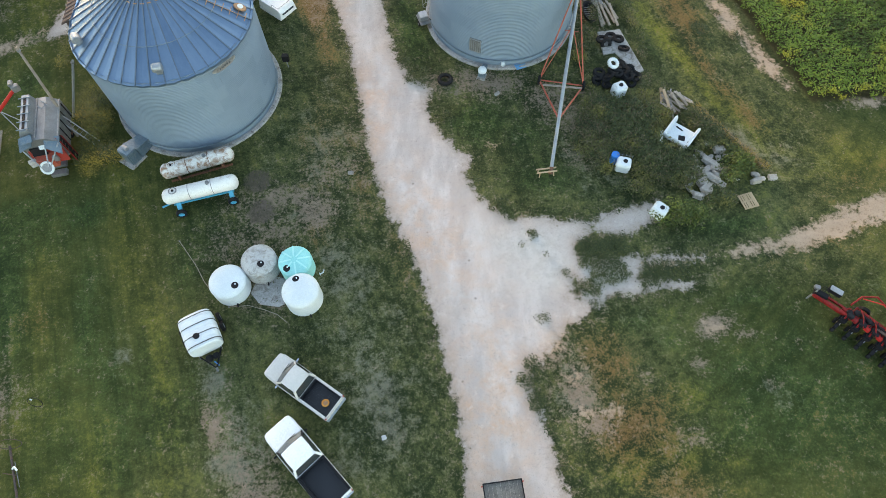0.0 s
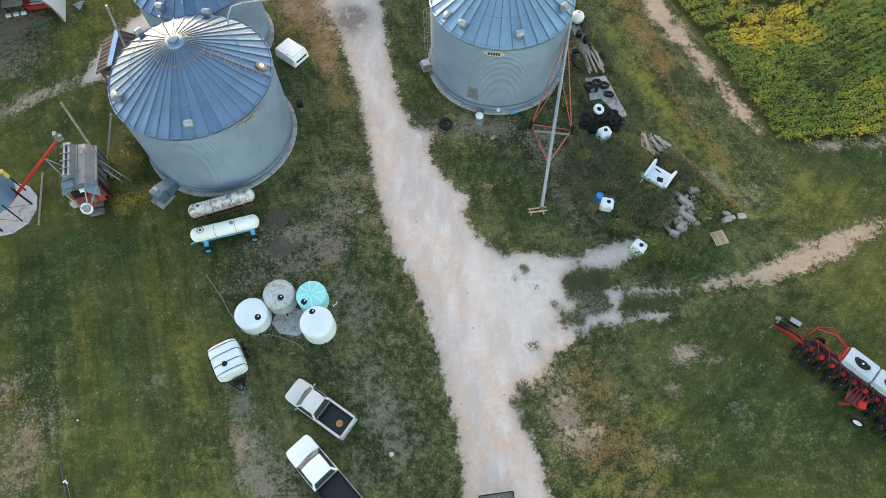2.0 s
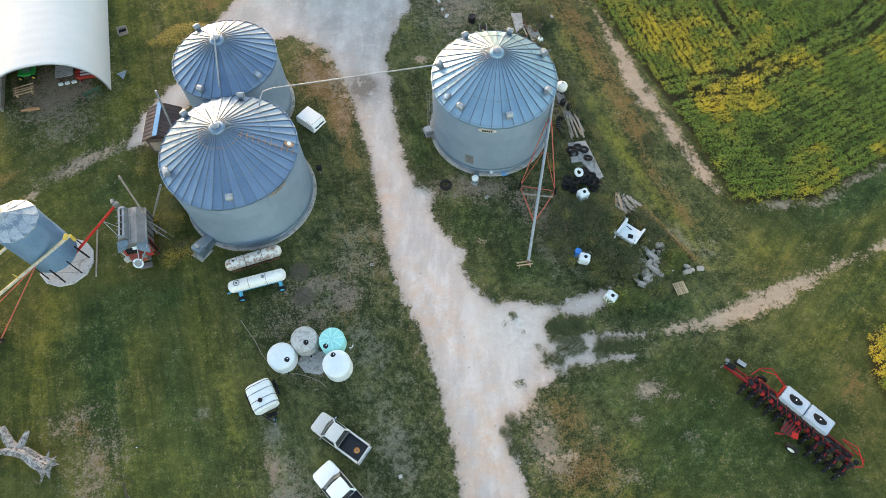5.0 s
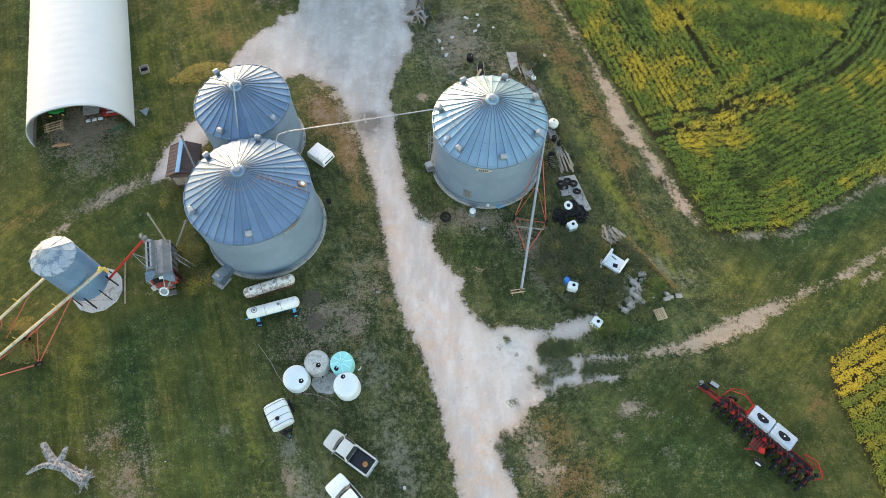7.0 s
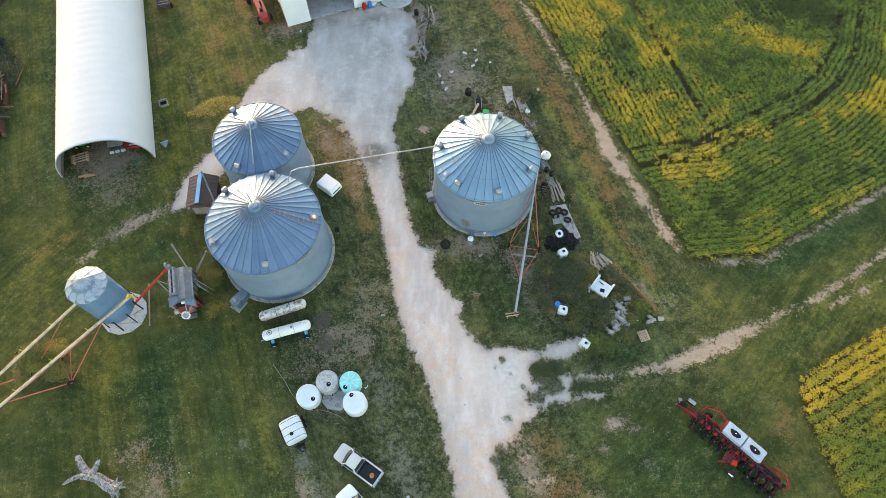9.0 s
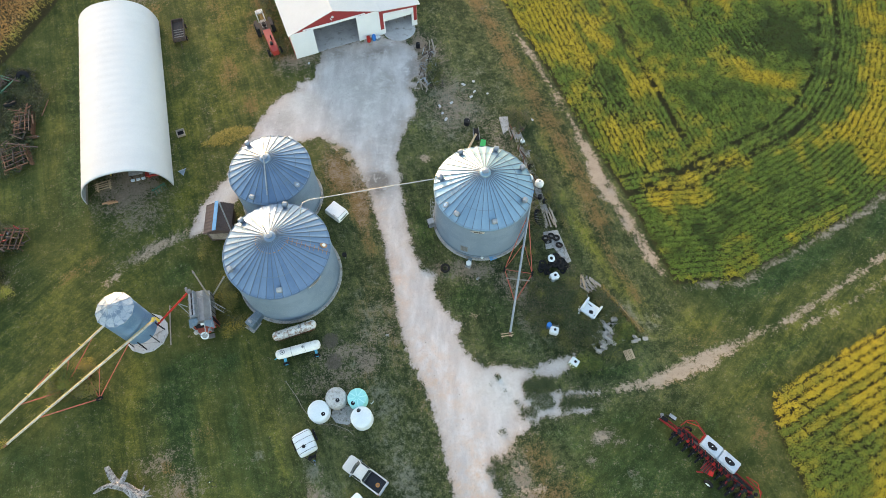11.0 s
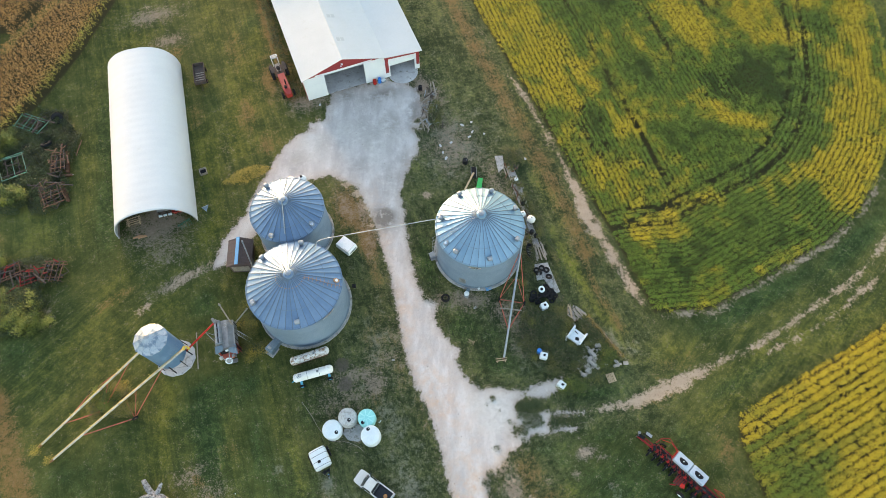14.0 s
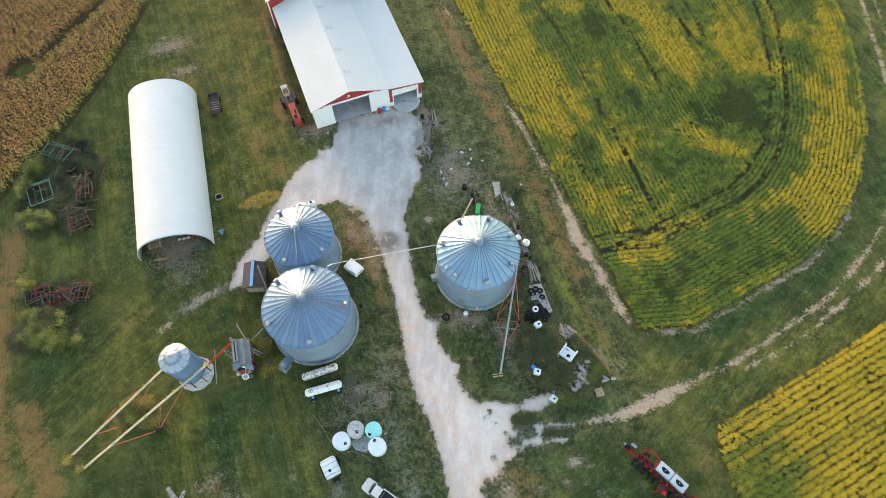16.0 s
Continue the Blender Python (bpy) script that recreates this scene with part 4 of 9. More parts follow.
# weeds that creep into the gravel
x, y = scatter(-8, 26, 4, 60, 0.22)
m = masks(x, y)
edge_band = np.abs(m["gravel"] + 0.2) < 0.45
ISLANDS = [(9.9, 18.7, 0.7), (10.9, 18.9, 0.6), (12.0, 18.8, 0.7), (9.6, 17.6, 0.35), (10.4, 17.4, 0.4), (11.6, 17.5, 0.7), (12.0, 16.8, 0.5), (11.3, 16.5, 0.45), (10.4, 16.2, 0.55), (9.5, 15.7, 0.4), (10.2, 15.3, 0.3),
           (6.3, 19.8, 0.28), (7.1, 18.3, 0.16), (5.4, 19.0, 0.12), (8.4, 16.9, 0.2), (14.0, 16.4, 0.6), (15.0, 17.0, 0.7), (16.0, 17.0, 0.6), (6.6, 13.6, 0.3), (5.5, 10.6, 0.35), (5.2, 9.5, 0.4), (5.8, 10.1, 0.3), (5.9, 8.2, 0.5), (-2.4, 33.9, 0.5), (-1.6, 34.6, 0.4), (-3.0, 35.9, 0.25), (0.3, 30.2, 0.3), (4.1, 22.4, 0.3)]
ISLANDS += [(22.3, 42.8, 0.3), (23.4, 41.1, 0.3), (20.8, 45.2, 0.4), (21.1, 43.2, 0.3), (24.5, 38.5, 0.35), (21.6, 39.4, 0.6), (22.4, 46.0, 0.35)]
clumps = np.zeros(len(x))
for cx, cy, cr in ISLANDS:
    clumps = np.maximum(clumps, np.exp(-(((x - cx) ** 2 + (y - cy) ** 2) / (1.35 * cr) ** 2) ** 1.5))
keep = (rng.random(len(x)) < np.maximum(0.22 * edge_band * (value_noise(x, y, 0.9, 61) > 0.62), 0.95 * (clumps * (0.55 + 0.9 * value_noise(x, y, 0.45, 62)) > 0.5)))
x, y = x[keep], y[keep]
leaf_cloud("creeping_weeds", x, y, 24, 0.14, 0.02, 0.14, 0.055, M["weed"], {"ripe": 0.12 + 0.25 * value_noise(x, y, 0.7, 63)}, 0.5, "low dark green weeds creeping over the gravel", category="weeds")

# tall weeds round the junk, the bins and the old implements
WEEDS = [(15.4, 26.4, 3.4, 3.0, 0, 1.3), (12.4, 29.8, 2.0, 2.6, 0, 1.1), (17.6, 24.6, 1.8, 1.6, 0, 1.2), (21.8, 25.6, 0.8, 1.0, 0, 1.3), (16.9, 21.2, 1.6, 0.8, 10, 1.3), (19.9, 28.8, 0.9, 2.4, 35, 1.1), (15.6, 33.6, 1.4, 1.2, 0, 0.9), (15.9, 40.5, 0.6, 3.5, 14, 0.9), (-44.0, 20.0, 2.4, 1.2, 45, 1.4), (-41.2, 18.6, 2.0, 1.2, 20, 1.2), (10.6, 55, 1.0, 3, 0, 0.95), (12.3, 50, 1.0, 4, 15, 0.95), (13.9, 45, 0.7, 4, 12, 1.0)]
WEEDS += [(11.3, 46.5, 0.7, 3, 10, 0.9), (-1.2, 65.5, 1.3, 3.5, 0, 0.95), (16.5, 30.5, 2.2, 2.4, 0, 1.1), (13.2, 33.3, 2.2, 1.6, 0, 0.9), (18.6, 31.0, 3.5, 0.8, 125, 1.0), (20.3, 22.4, 1.0, 0.8, 0, 0.9), (13.9, 23.6, 1.8, 1.2, 0, 0.9), (19.0, 23.6, 1.5, 1.6, 0, 1.0), (12.6, 41, 1.0, 2.5, 0, 0.9), (-64.0, 56, 5.5, 9, -10, 1.5), (-60, 51, 3.5, 4, 0, 1.4), (-58.5, 37.2, 4.5, 2.2, 5, 1.4), (-43, 19.5, 3.2, 1.6, 45, 1.1)]
WEEDS += [(14, 28.8, 3.6, 3.6, 0, 1.25), (11.5, 27, 2.2, 2.6, 0, 1.0), (14.5, 36.2, 1.5, 2.5, 0, 0.7), (11.3, 36.5, 0.9, 1.6, 0, 1.0), (17, 24.5, 2.6, 2.0, 0, 0.85), (19.5, 27.5, 2.4, 3.4, 35, 0.9), (15.5, 32, 2.0, 2.6, 0, 0.7), (12, 38, 0.9, 4, 0, 0.8), (20.6, 24.6, 1.2, 0.9, 0, 1.1), (17.0, 21.4, 1.5, 0.9, 0, 1.0), (16, 37, 0.8, 4, 14, 0.5), (10.4, 57, 3.5, 3, 0, 0.6), (14.3, 46, 0.8, 5, 0, 0.6)]
WEEDS += [(-26.6, 29.5, 1.4, 4.5, 0, 0.95), (-24.9, 26.4, 1.2, 1.0, 0, 0.9)] + band([(-24.3, 69.5), (-28.8, 80.5), (-34.2, 96)], 0.8, 1.0, 2.5) + [(-67, 61, 3.4, 6.5, -10, 1.15), (-61, 53, 3.5, 5, 0, 0.95), (-59.8, 31.5, 4.2, 3.8, 30, 1.6), (-58.5, 37.8, 4.6, 2.6, 0, 1.0), (-43.5, 19.8, 1.8, 1.8, 30, 1.0), (-63.6, 36, 1.5, 3, 0, 0.8), (-34, 58, 1.0, 10, 12, 0.3), (-26.5, 84, 1.2, 12, 20, 0.9), (-1.2, 68, 1.5, 4, 0, 0.5), (-19.4, 68.6, 1.6, 1.0, 20, 0.6)]
x, y = scatter(-75, 30, 14, 96, 0.27)
m = masks(x, y)
w = blobs(x, y, WEEDS) * (0.45 + 0.9 * value_noise(x, y, 1.5, 71))
keep = (w > 0.46) & (m["gravel"] < 0.1) & (m["crop"] < 0)
for bx, by, br in ((4.84, 41.12, 6.6), (-19.25, 32.84, 6.9), (-21.52, 44.11, 5.6), (-35.85, 25.2, 2.8)):
    keep &= np.hypot(x - bx, y - by) > br
for bx, by, br in ((13.75, 34.0, 2.0), (17.9, 28.0, 1.35), (18.0, 31.3, 1.2), (14.3, 37.4, 1.7), (13.85, 32.35, 0.8), (13.25, 25.3, 0.8), (15.3, 21.4, 0.8), (12.7, 25.95, 0.5), (22.0, 22.45, 1.1), (19.8, 25.9, 0.9), (20.8, 26.2, 0.8), (19.7, 24.3, 0.8), (18.6, 23.2, 0.8)):
    keep &= np.hypot(x - bx, y - by) > br * (0.85 + 0.4 * value_noise(x, y, 0.7, 73))
x, y, w = x[keep], y[keep], w[keep]
# west patches: lowered ripe gives dark growth, and shade between it as leaf colour
leaf_cloud("tall_weeds", x, y, 20, 0.17, 0.05, 0.3 + 0.75 * w + np.where((x < -50) & (y < 36), 0.7 * w, 0), 0.095, M["weed"], {"ripe": np.where((x < -50) & (y > 44), 0.9 * value_noise(x, y, 1.6, 75) - 0.42, np.where(x < -50, 0.8 * value_noise(x, y, 2.2, 75) - 0.42, np.where(x < -38, 0.95, 0.75 * value_noise(x, y, 1.0, 72))))}, 0.7, "tall dark green weeds grown through scrap", slim=0.7, category="weeds")
# scrub bushes that have overgrown the implements
bx_, by_ = rng.normal(0, 1, 210), rng.normal(0, 1, 210)
home = np.array([(-59.4, 31.0, 2.0, 1.6, 0.40), (-57.4, 30.2, 1.8, 1.6, 0.38), (-60.8, 33.8, 1.8, 1.2, 0.24), (-69.0, 59.8, 1.6, 1.4, 0.25), (-66.2, 49.9, 2.4, 1.2, 0.34), (-69.6, 55.0, 1.0, 2.4, 0.22), (-63.8, 38.5, 0.8, 1.6, 0.25), (-43.4, 19.6, 1.8, 1.0, 0.2), (21.7, 25.5, 0.8, 0.9, 0.05), (16.9, 21.3, 1.6, 0.5, 0.08)])[rng.choice(10, 210, p=[0.27, 0.21, 0.09, 0.08, 0.11, 0.08, 0.04, 0.05, 0.035, 0.035])]
leaf_cloud("scrub_bushes", home[:, 0] + bx_ * home[:, 2] * 0.6, home[:, 1] + by_ * home[:, 3] * 0.6, 260, 0.33, 0.1, np.where(home[:, 0] > 0, 0.55, 1.0) * rng.uniform(0.7, 2.4, 210), 0.115, M["bush"], {"ripe": home[:, 4] + 0.20 + rng.normal(0, 0.22, 210)}, 0.6,
           "yellow-green scrub bushes over old implements and rubble", slim=0.7, category="bushes")
u = rng.random(150)
leaf_cloud("dry_grass", 19.6 + 4.3 * u + rng.normal(0, 0.14, 150), 31.2 - 5.9 * u + rng.normal(0, 0.10, 150), 14, 0.12, 0.05, 0.35, 0.09, M["straw"], {"ripe": rng.uniform(0.2, 0.9, 150)}, 0.9, "tawny ridge of dry grass beside the rubble", slim=0.35, category="grass")
dead = rng.random(len(x)) < np.where((x > 8) & (x < 24), 0.22 + 0.5 * (value_noise(x, y, 1.6, 74) > 0.62), np.where(x < -50, 0.015, np.where(x < -38, 0.6, 0.06)))
leaf_cloud("dead_weeds", x[dead], y[dead], 12, 0.22, 0.1, 0.5 + 0.6 * w[dead], 0.10, M["straw"], {"ripe": np.zeros(dead.sum())}, 1.0, "dry grey-brown dead weed stalks", slim=0.3, category="weeds")
# goldenrod by the dryer and behind the bins
GOLD = [(-26.0, 27.6, 1.2, 3.0, 0, 1.3), (-27.0, 31.5, 1.7, 2.6, 0, 1.15), (-24.6, 26.6, 1.3, 1.3, 0, 0.9), (-30.4, 53.9, 3.2, 1.0, 27, 1.9), (-30.6, 37.0, 1.0, 3.0, 0, 0.8), (-27.0, 40.0, 1.0, 2.0, 0, 0.9), (-26.8, 35.0, 0.9, 2.5, 0, 0.8), (-51.0, 13.5, 1.1, 0.5, 50, 0.9), (-49.1, 12.3, 0.8, 0.45, 50, 0.85), (-42.9, 20.4, 2.2, 1.0, 50, 1.1)]
x, y = scatter(-54, -20, 10, 60, 0.28)
w = blobs(x, y, GOLD) * (0.4 + value_noise(x, y, 1.0, 81))
keep = (w > 0.45) & (np.hypot(x + 19.25, y - 32.84) > 6.8) & (np.hypot(x + 21.52, y - 44.11) > 5.5)
x, y, w = x[keep], y[keep], w[keep]
ripe = np.where((y > 50) | (x < -40), 0.80, 0.16 + 1.1 * (value_noise(x, y, 1.3, 82) - 0.4))
leaf_cloud("goldenrod", x, y, 26, 0.15, 0.05, 0.4 + 0.6 * w, 0.058, M["goldenrod"], {"ripe": ripe}, 0.7, "yellow flowering weeds beside the grain bins", slim=0.6, category="weeds")
# ---------- mesh helpers ----------
def thing(name, m, label, category, group="", kind=""):
    ob = new(name)
    ob.empty_display_size = 0.2
    ob.matrix_world = m
    return tagged(ob, label, category, group, kind)


def part(name, bm, material, parent, label="", m=None, smooth=False):
    me = bpy.data.meshes.new(name)
    bm.to_mesh(me)
    bm.free()
    if smooth:
        me.polygons.foreach_set("use_smooth", np.ones(len(me.polygons), bool))
    me.materials.append(M[material] if isinstance(material, str) else material)
    ob = new(name, me)
    ob.parent = parent
    if m is not None:
        ob.matrix_basis = m
    if label:
        ob["label"] = label
    return ob


def again(ob, parent, m):
    """Another piece on the same mesh."""
    o = new(ob.name, ob.data)
    o.parent, o.matrix_basis = parent, m
    return o


def box(sx, sy, sz, at=(0, 0, 0), turn=(0, 0, 0), bevel=0.0, bm=None, taper=1.0):
    """A box centred at `at`; taper narrows its top."""
    own = bmesh.new()
    bmesh.ops.create_cube(own, size=1.0)
    for v in own.verts:
        k = taper if v.co.z > 0 else 1.0
        v.co = Vector((v.co.x * sx * k, v.co.y * sy * k, v.co.z * sz))
    if bevel:
        bmesh.ops.bevel(own, geom=own.edges[:], offset=bevel, segments=2, affect="EDGES", clamp_overlap=True)
    bmesh.ops.transform(own, matrix=pose(*at, *turn), verts=own.verts)
    return merge(bm, own)


def merge(bm, own):
    if bm is None:
        return own
    me = bpy.data.meshes.new("tmp")
    own.to_mesh(me)
    own.free()
    bm.from_mesh(me)
    bpy.data.meshes.remove(me)
    return bm


def lathe(profile, seg=32, m=None, bm=None, arc=2 * math.pi):
    """Turn a profile of (radius, z) about the z axis."""
    own = bmesh.new()
    full = abs(arc - 2 * math.pi) < 1e-6
    cols = seg if full else seg + 1
    rings = [[own.verts.new((r * math.cos(arc * i / seg), r * math.sin(arc * i / seg), z)) for i in range(cols)] for r, z in profile]
    for a, b in zip(rings, rings[1:]):
        for i in range(seg):
            j = (i + 1) % cols
            own.faces.new((a[i], a[j], b[j], b[i]))
    bmesh.ops.remove_doubles(own, verts=own.verts, dist=1e-4)
    bmesh.ops.recalc_face_normals(own, faces=own.faces)
    if m is not None:
        bmesh.ops.transform(own, matrix=m, verts=own.verts)
    return merge(bm, own)


def tube(a, b, r, seg=8, r2=None, bm=None):
    """A rod from a to b."""
    a, b = Vector(a), Vector(b)
    d = b - a
    own = bmesh.new()
    bmesh.ops.create_cone(own, cap_ends=True, segments=seg, radius1=r, radius2=r if r2 is None else r2, depth=d.length)
    bmesh.ops.transform(own, matrix=Matrix.Translation((a + b) / 2) @ d.to_track_quat("Z", "Y").to_matrix().to_4x4(), verts=own.verts)
    return merge(bm, own)


def path(points, r, seg=8, bm=None):
    own = bmesh.new() if bm is None else bm
    pts = [Vector(p) for p in points]
    shut = len(pts) > 3 and (pts[0] - pts[-1]).length < 1e-4
    if shut:
        pts.pop()
    count, side, rings = len(pts), None, []
    for k, p in enumerate(pts):
        after = pts[(k + 1) % count] if shut or k + 1 < count else p
        before = pts[k - 1] if shut or k else p
        way = (after - before).normalized()
        if way.length < 0.5:
            way = Vector((0, 0, 1))
        if side is None:
            side = way.orthogonal()
        side = side - way * side.dot(way)
        side = (side if side.length > 1e-3 else way.orthogonal()).normalized()
        up = way.cross(side)
        rings.append([own.verts.new(p + r * (side * math.cos(2 * math.pi * j / seg) + up * math.sin(2 * math.pi * j / seg))) for j in range(seg)])
    for a, b in list(zip(rings, rings[1:])) + ([(rings[-1], rings[0])] if shut else []):
        for j in range(seg):
            own.faces.new((a[j], a[(j + 1) % seg], b[(j + 1) % seg], b[j]))
    if not shut:
        own.faces.new(rings[0][::-1])
        own.faces.new(rings[-1])
    return own


def loft(sections, bm=None, caps=True):
    """Skin closed sections that have the same number of corners."""
    own = bmesh.new()
    rings = [[own.verts.new(p) for p in s] for s in sections]
    for a, b in zip(rings, rings[1:]):
        for i in range(len(a)):
            j = (i + 1) % len(a)
            own.faces.new((a[i], a[j], b[j], b[i]))
    if caps:
        own.faces.new(rings[0][::-1])
        own.faces.new(rings[-1])
    bmesh.ops.recalc_face_normals(own, faces=own.faces)
    return merge(bm, own)


def beam(a, b, w, h, bm=None):
    """A square bar from a to b."""
    a, b = Vector(a), Vector(b)
    d = b - a
    own = bmesh.new()
    bmesh.ops.create_cube(own, size=1.0)
    for v in own.verts:
        v.co = Vector((v.co.x * w, v.co.y * h, v.co.z * d.length))
    bmesh.ops.transform(own, matrix=Matrix.Translation((a + b) / 2) @ d.to_track_quat("Z", "Y").to_matrix().to_4x4(), verts=own.verts)
    return merge(bm, own)


def ring(R, r, seg=28, sub=10, m=None, bm=None):
    """A tyre-shaped ring about the z axis."""
    prof = [(R + r * math.cos(2 * math.pi * k / sub), r * 0.85 * math.sin(2 * math.pi * k / sub)) for k in range(sub + 1)]
    return lathe(prof, seg, m, bm)


def turned(x, y, z=0.0, a=0.0):
    return pose(x, y, z, 0, 0, a)
# ---------- grain bins ----------
def bin_wall(r, h, pitch=0.14, seg=112):
    prof = []
    k = int(h / pitch * 4)
    for i in range(k + 1):
        z = h * i / k
        prof.append((r + 0.021 * math.cos(2 * math.pi * z / pitch), z + 0.12))
    return lathe(prof, seg)


def roof_panel(r, h, top, count, rim=0.55):
    """One wedge of the cone with a raised rib along one edge."""
    slope = (top - h) / (r - rim)
    half = math.pi / count
    bm = bmesh.new()
    rows = []
    for k in range(5):
        rr = rim + (r - rim) * k / 4
        z = h + (r - rr) * slope
        t = 0.07 / rr
        sag = 0.010 * rr
        cols = [(-half, 0.0), (-half, 0.085), (-half + t, 0.085), (-half + t, 0.0), (0.0, -sag), (half, 0.0)]
        rows.append([bm.verts.new((rr * math.cos(a), rr * math.sin(a), z + dz)) for a, dz in cols])
    for a, b in zip(rows, rows[1:]):
        for i in range(5):
            bm.faces.new((a[i], b[i], b[i + 1], a[i + 1]))
    lip = [bm.verts.new((v.co.x * 0.998, v.co.y * 0.998, v.co.z - 0.16)) for v in rows[-1]]
    for i in range(5):
        bm.faces.new((rows[-1][i], lip[i], lip[i + 1], rows[-1][i + 1]))
    bmesh.ops.recalc_face_normals(bm, faces=bm.faces)
    return bm


def on_roof(r, h, top, rr, deg, up=0.0, rim=0.55):
    a = radians(deg)
    return Vector((rr * math.cos(a), rr * math.sin(a), h + (r - rr) * (top - h) / (r - rim) + up))


def roof_vent(parent, at, deg, material="steel", size=1.0):
    """A gooseneck vent: square throat with a rounded hood."""
    m = pose(at.x, at.y, at.z, 0, 0, deg)
    v = part("roof_vent", box(0.46 * size, 0.42 * size, 0.5 * size, (0, 0, 0.15), bevel=0.04), material, parent, m=m)
    part("hood", lathe([(0.0, -0.3 * size), (0.26 * size, -0.3 * size), (0.31 * size, -0.22 * size), (0.31 * size, 0.22 * size), (0.26 * size, 0.3 * size), (0.0, 0.3 * size)], 16, pose(0.08, 0, 0.38 * size, 90, 0, 0)), material, v, smooth=False)
    return v


def grain_bin(x, y, r, h, top, panels, label, roof="roof_steel"):
    ob = thing("grain_bin", turned(x, y), label, "grain bin", "steel grain bins in the yard")
    part("foundation", lathe([(0, 0.14), (r + 0.32, 0.14), (r + 0.36, 0.1), (r + 0.36, -0.05)], 64), "concrete", ob, "cracked concrete ring footing")
    part("wall", bin_wall(r, h), "wall_steel", ob, "corrugated galvanised wall", smooth=True)
    first = None
    for k in range(panels):
        m = pose(0, 0, 0, 0, 0, 360.0 * k / panels)
        if first is None:
            first = part("roof_panel", roof_panel(r + 0.12, h, top, panels), roof, ob, m=m)
            # raised rib faces take a darker tone than the panel
            first.data.materials.append(M["roof_seam"])
            for k_, face in enumerate(first.data.polygons):
                if k_ < 20 and k_ % 5 < 3:
                    face.material_index = 1
        else:
            again(first, ob, m)
    # bolted base angle and wall bands
    part("base_angle", lathe([(r + 0.03, 0.12), (r + 0.07, 0.12), (r + 0.07, 0.2), (r + 0.03, 0.2)], 64), "steel", ob)
    conduit = path([Vector(((r + 0.14) * math.cos(radians(a)), (r + 0.14) * math.sin(radians(a)), 0.75)) for a in range(-165, 16, 9)], 0.045, 6)
    part("conduit", conduit, "blue_steel", ob, "grey conduit round the foot of the wall")
    # tie ring that stands on the roof
    tie = bmesh.new()
    pts = [on_roof(r + 0.12, h, top, r * 0.68, a, 0.11) for a in range(0, 361, 9)]
    path(pts, 0.022, 6, tie)
    part("tie_ring", tie, "blue_steel", ob)
    cap = part("cap", lathe([(0.72, top - 0.25), (0.74, top - 0.1), (0.62, top + 0.12), (0.42, top + 0.2), (0.42, top + 0.32), (0.36, top + 0.36), (0, top + 0.38)], 28), roof, ob, "round filler cap")
    part("lid", lathe([(0.40, top + 0.37), (0.38, top + 0.46), (0, top + 0.54)], 24), "steel", cap)
    return ob


def roof_ladder(ob, r, h, top, deg, r0, r1, material, rung=0.36):
    lad = part("roof_ladder", tube(on_roof(r + 0.12, h, top, r0, deg, 0.09), on_roof(r + 0.12, h, top, r1, deg, 0.09), 0.015, 5), material, ob, "row of roof ladder rungs")
    n = int((r1 - r0) / 0.42)
    side = Vector((-math.sin(radians(deg)), math.cos(radians(deg)), 0)) * rung
    one = None
    for k in range(n + 1):
        c = on_roof(r + 0.12, h, top, r0 + (r1 - r0) * k / n, deg, 0.10)
        if one is None:
            one = part("rung", tube(-side, side, 0.026, 6), material, lad, m=Matrix.Translation(c))
        else:
            again(one, lad, Matrix.Translation(c))


def roof_cleats(ob, r, h, top, rr, spans, material):
    for deg in spans:
        c = on_roof(r + 0.12, h, top, rr, deg, 0.06)
        s = Vector((-math.sin(radians(deg)), math.cos(radians(deg)), 0)) * 0.12
        part("roof_step", beam(c - s, c + s, 0.06, 0.04), material, ob)


def hatch(ob, r, h, top, deg, rr, material, lid_material):
    at = on_roof(r + 0.12, h, top, rr, deg, 0.02)
    tilt = math.degrees(math.atan2(top - h, r))
    m = Matrix.Translation(at) @ pose(0, 0, 0, 0, 0, deg) @ pose(0, 0, 0, 0, tilt, 0)
    hh = part("roof_hatch", lathe([(0.36, 0.0), (0.38, 0.08), (0.34, 0.13), (0, 0.13)], 20, Matrix.Diagonal((1.15, 0.8, 1, 1))), material, ob, m=m)
    part("lid", lathe([(0.20, 0.125), (0.20, 0.17), (0, 0.19)], 16), lid_material, hh)


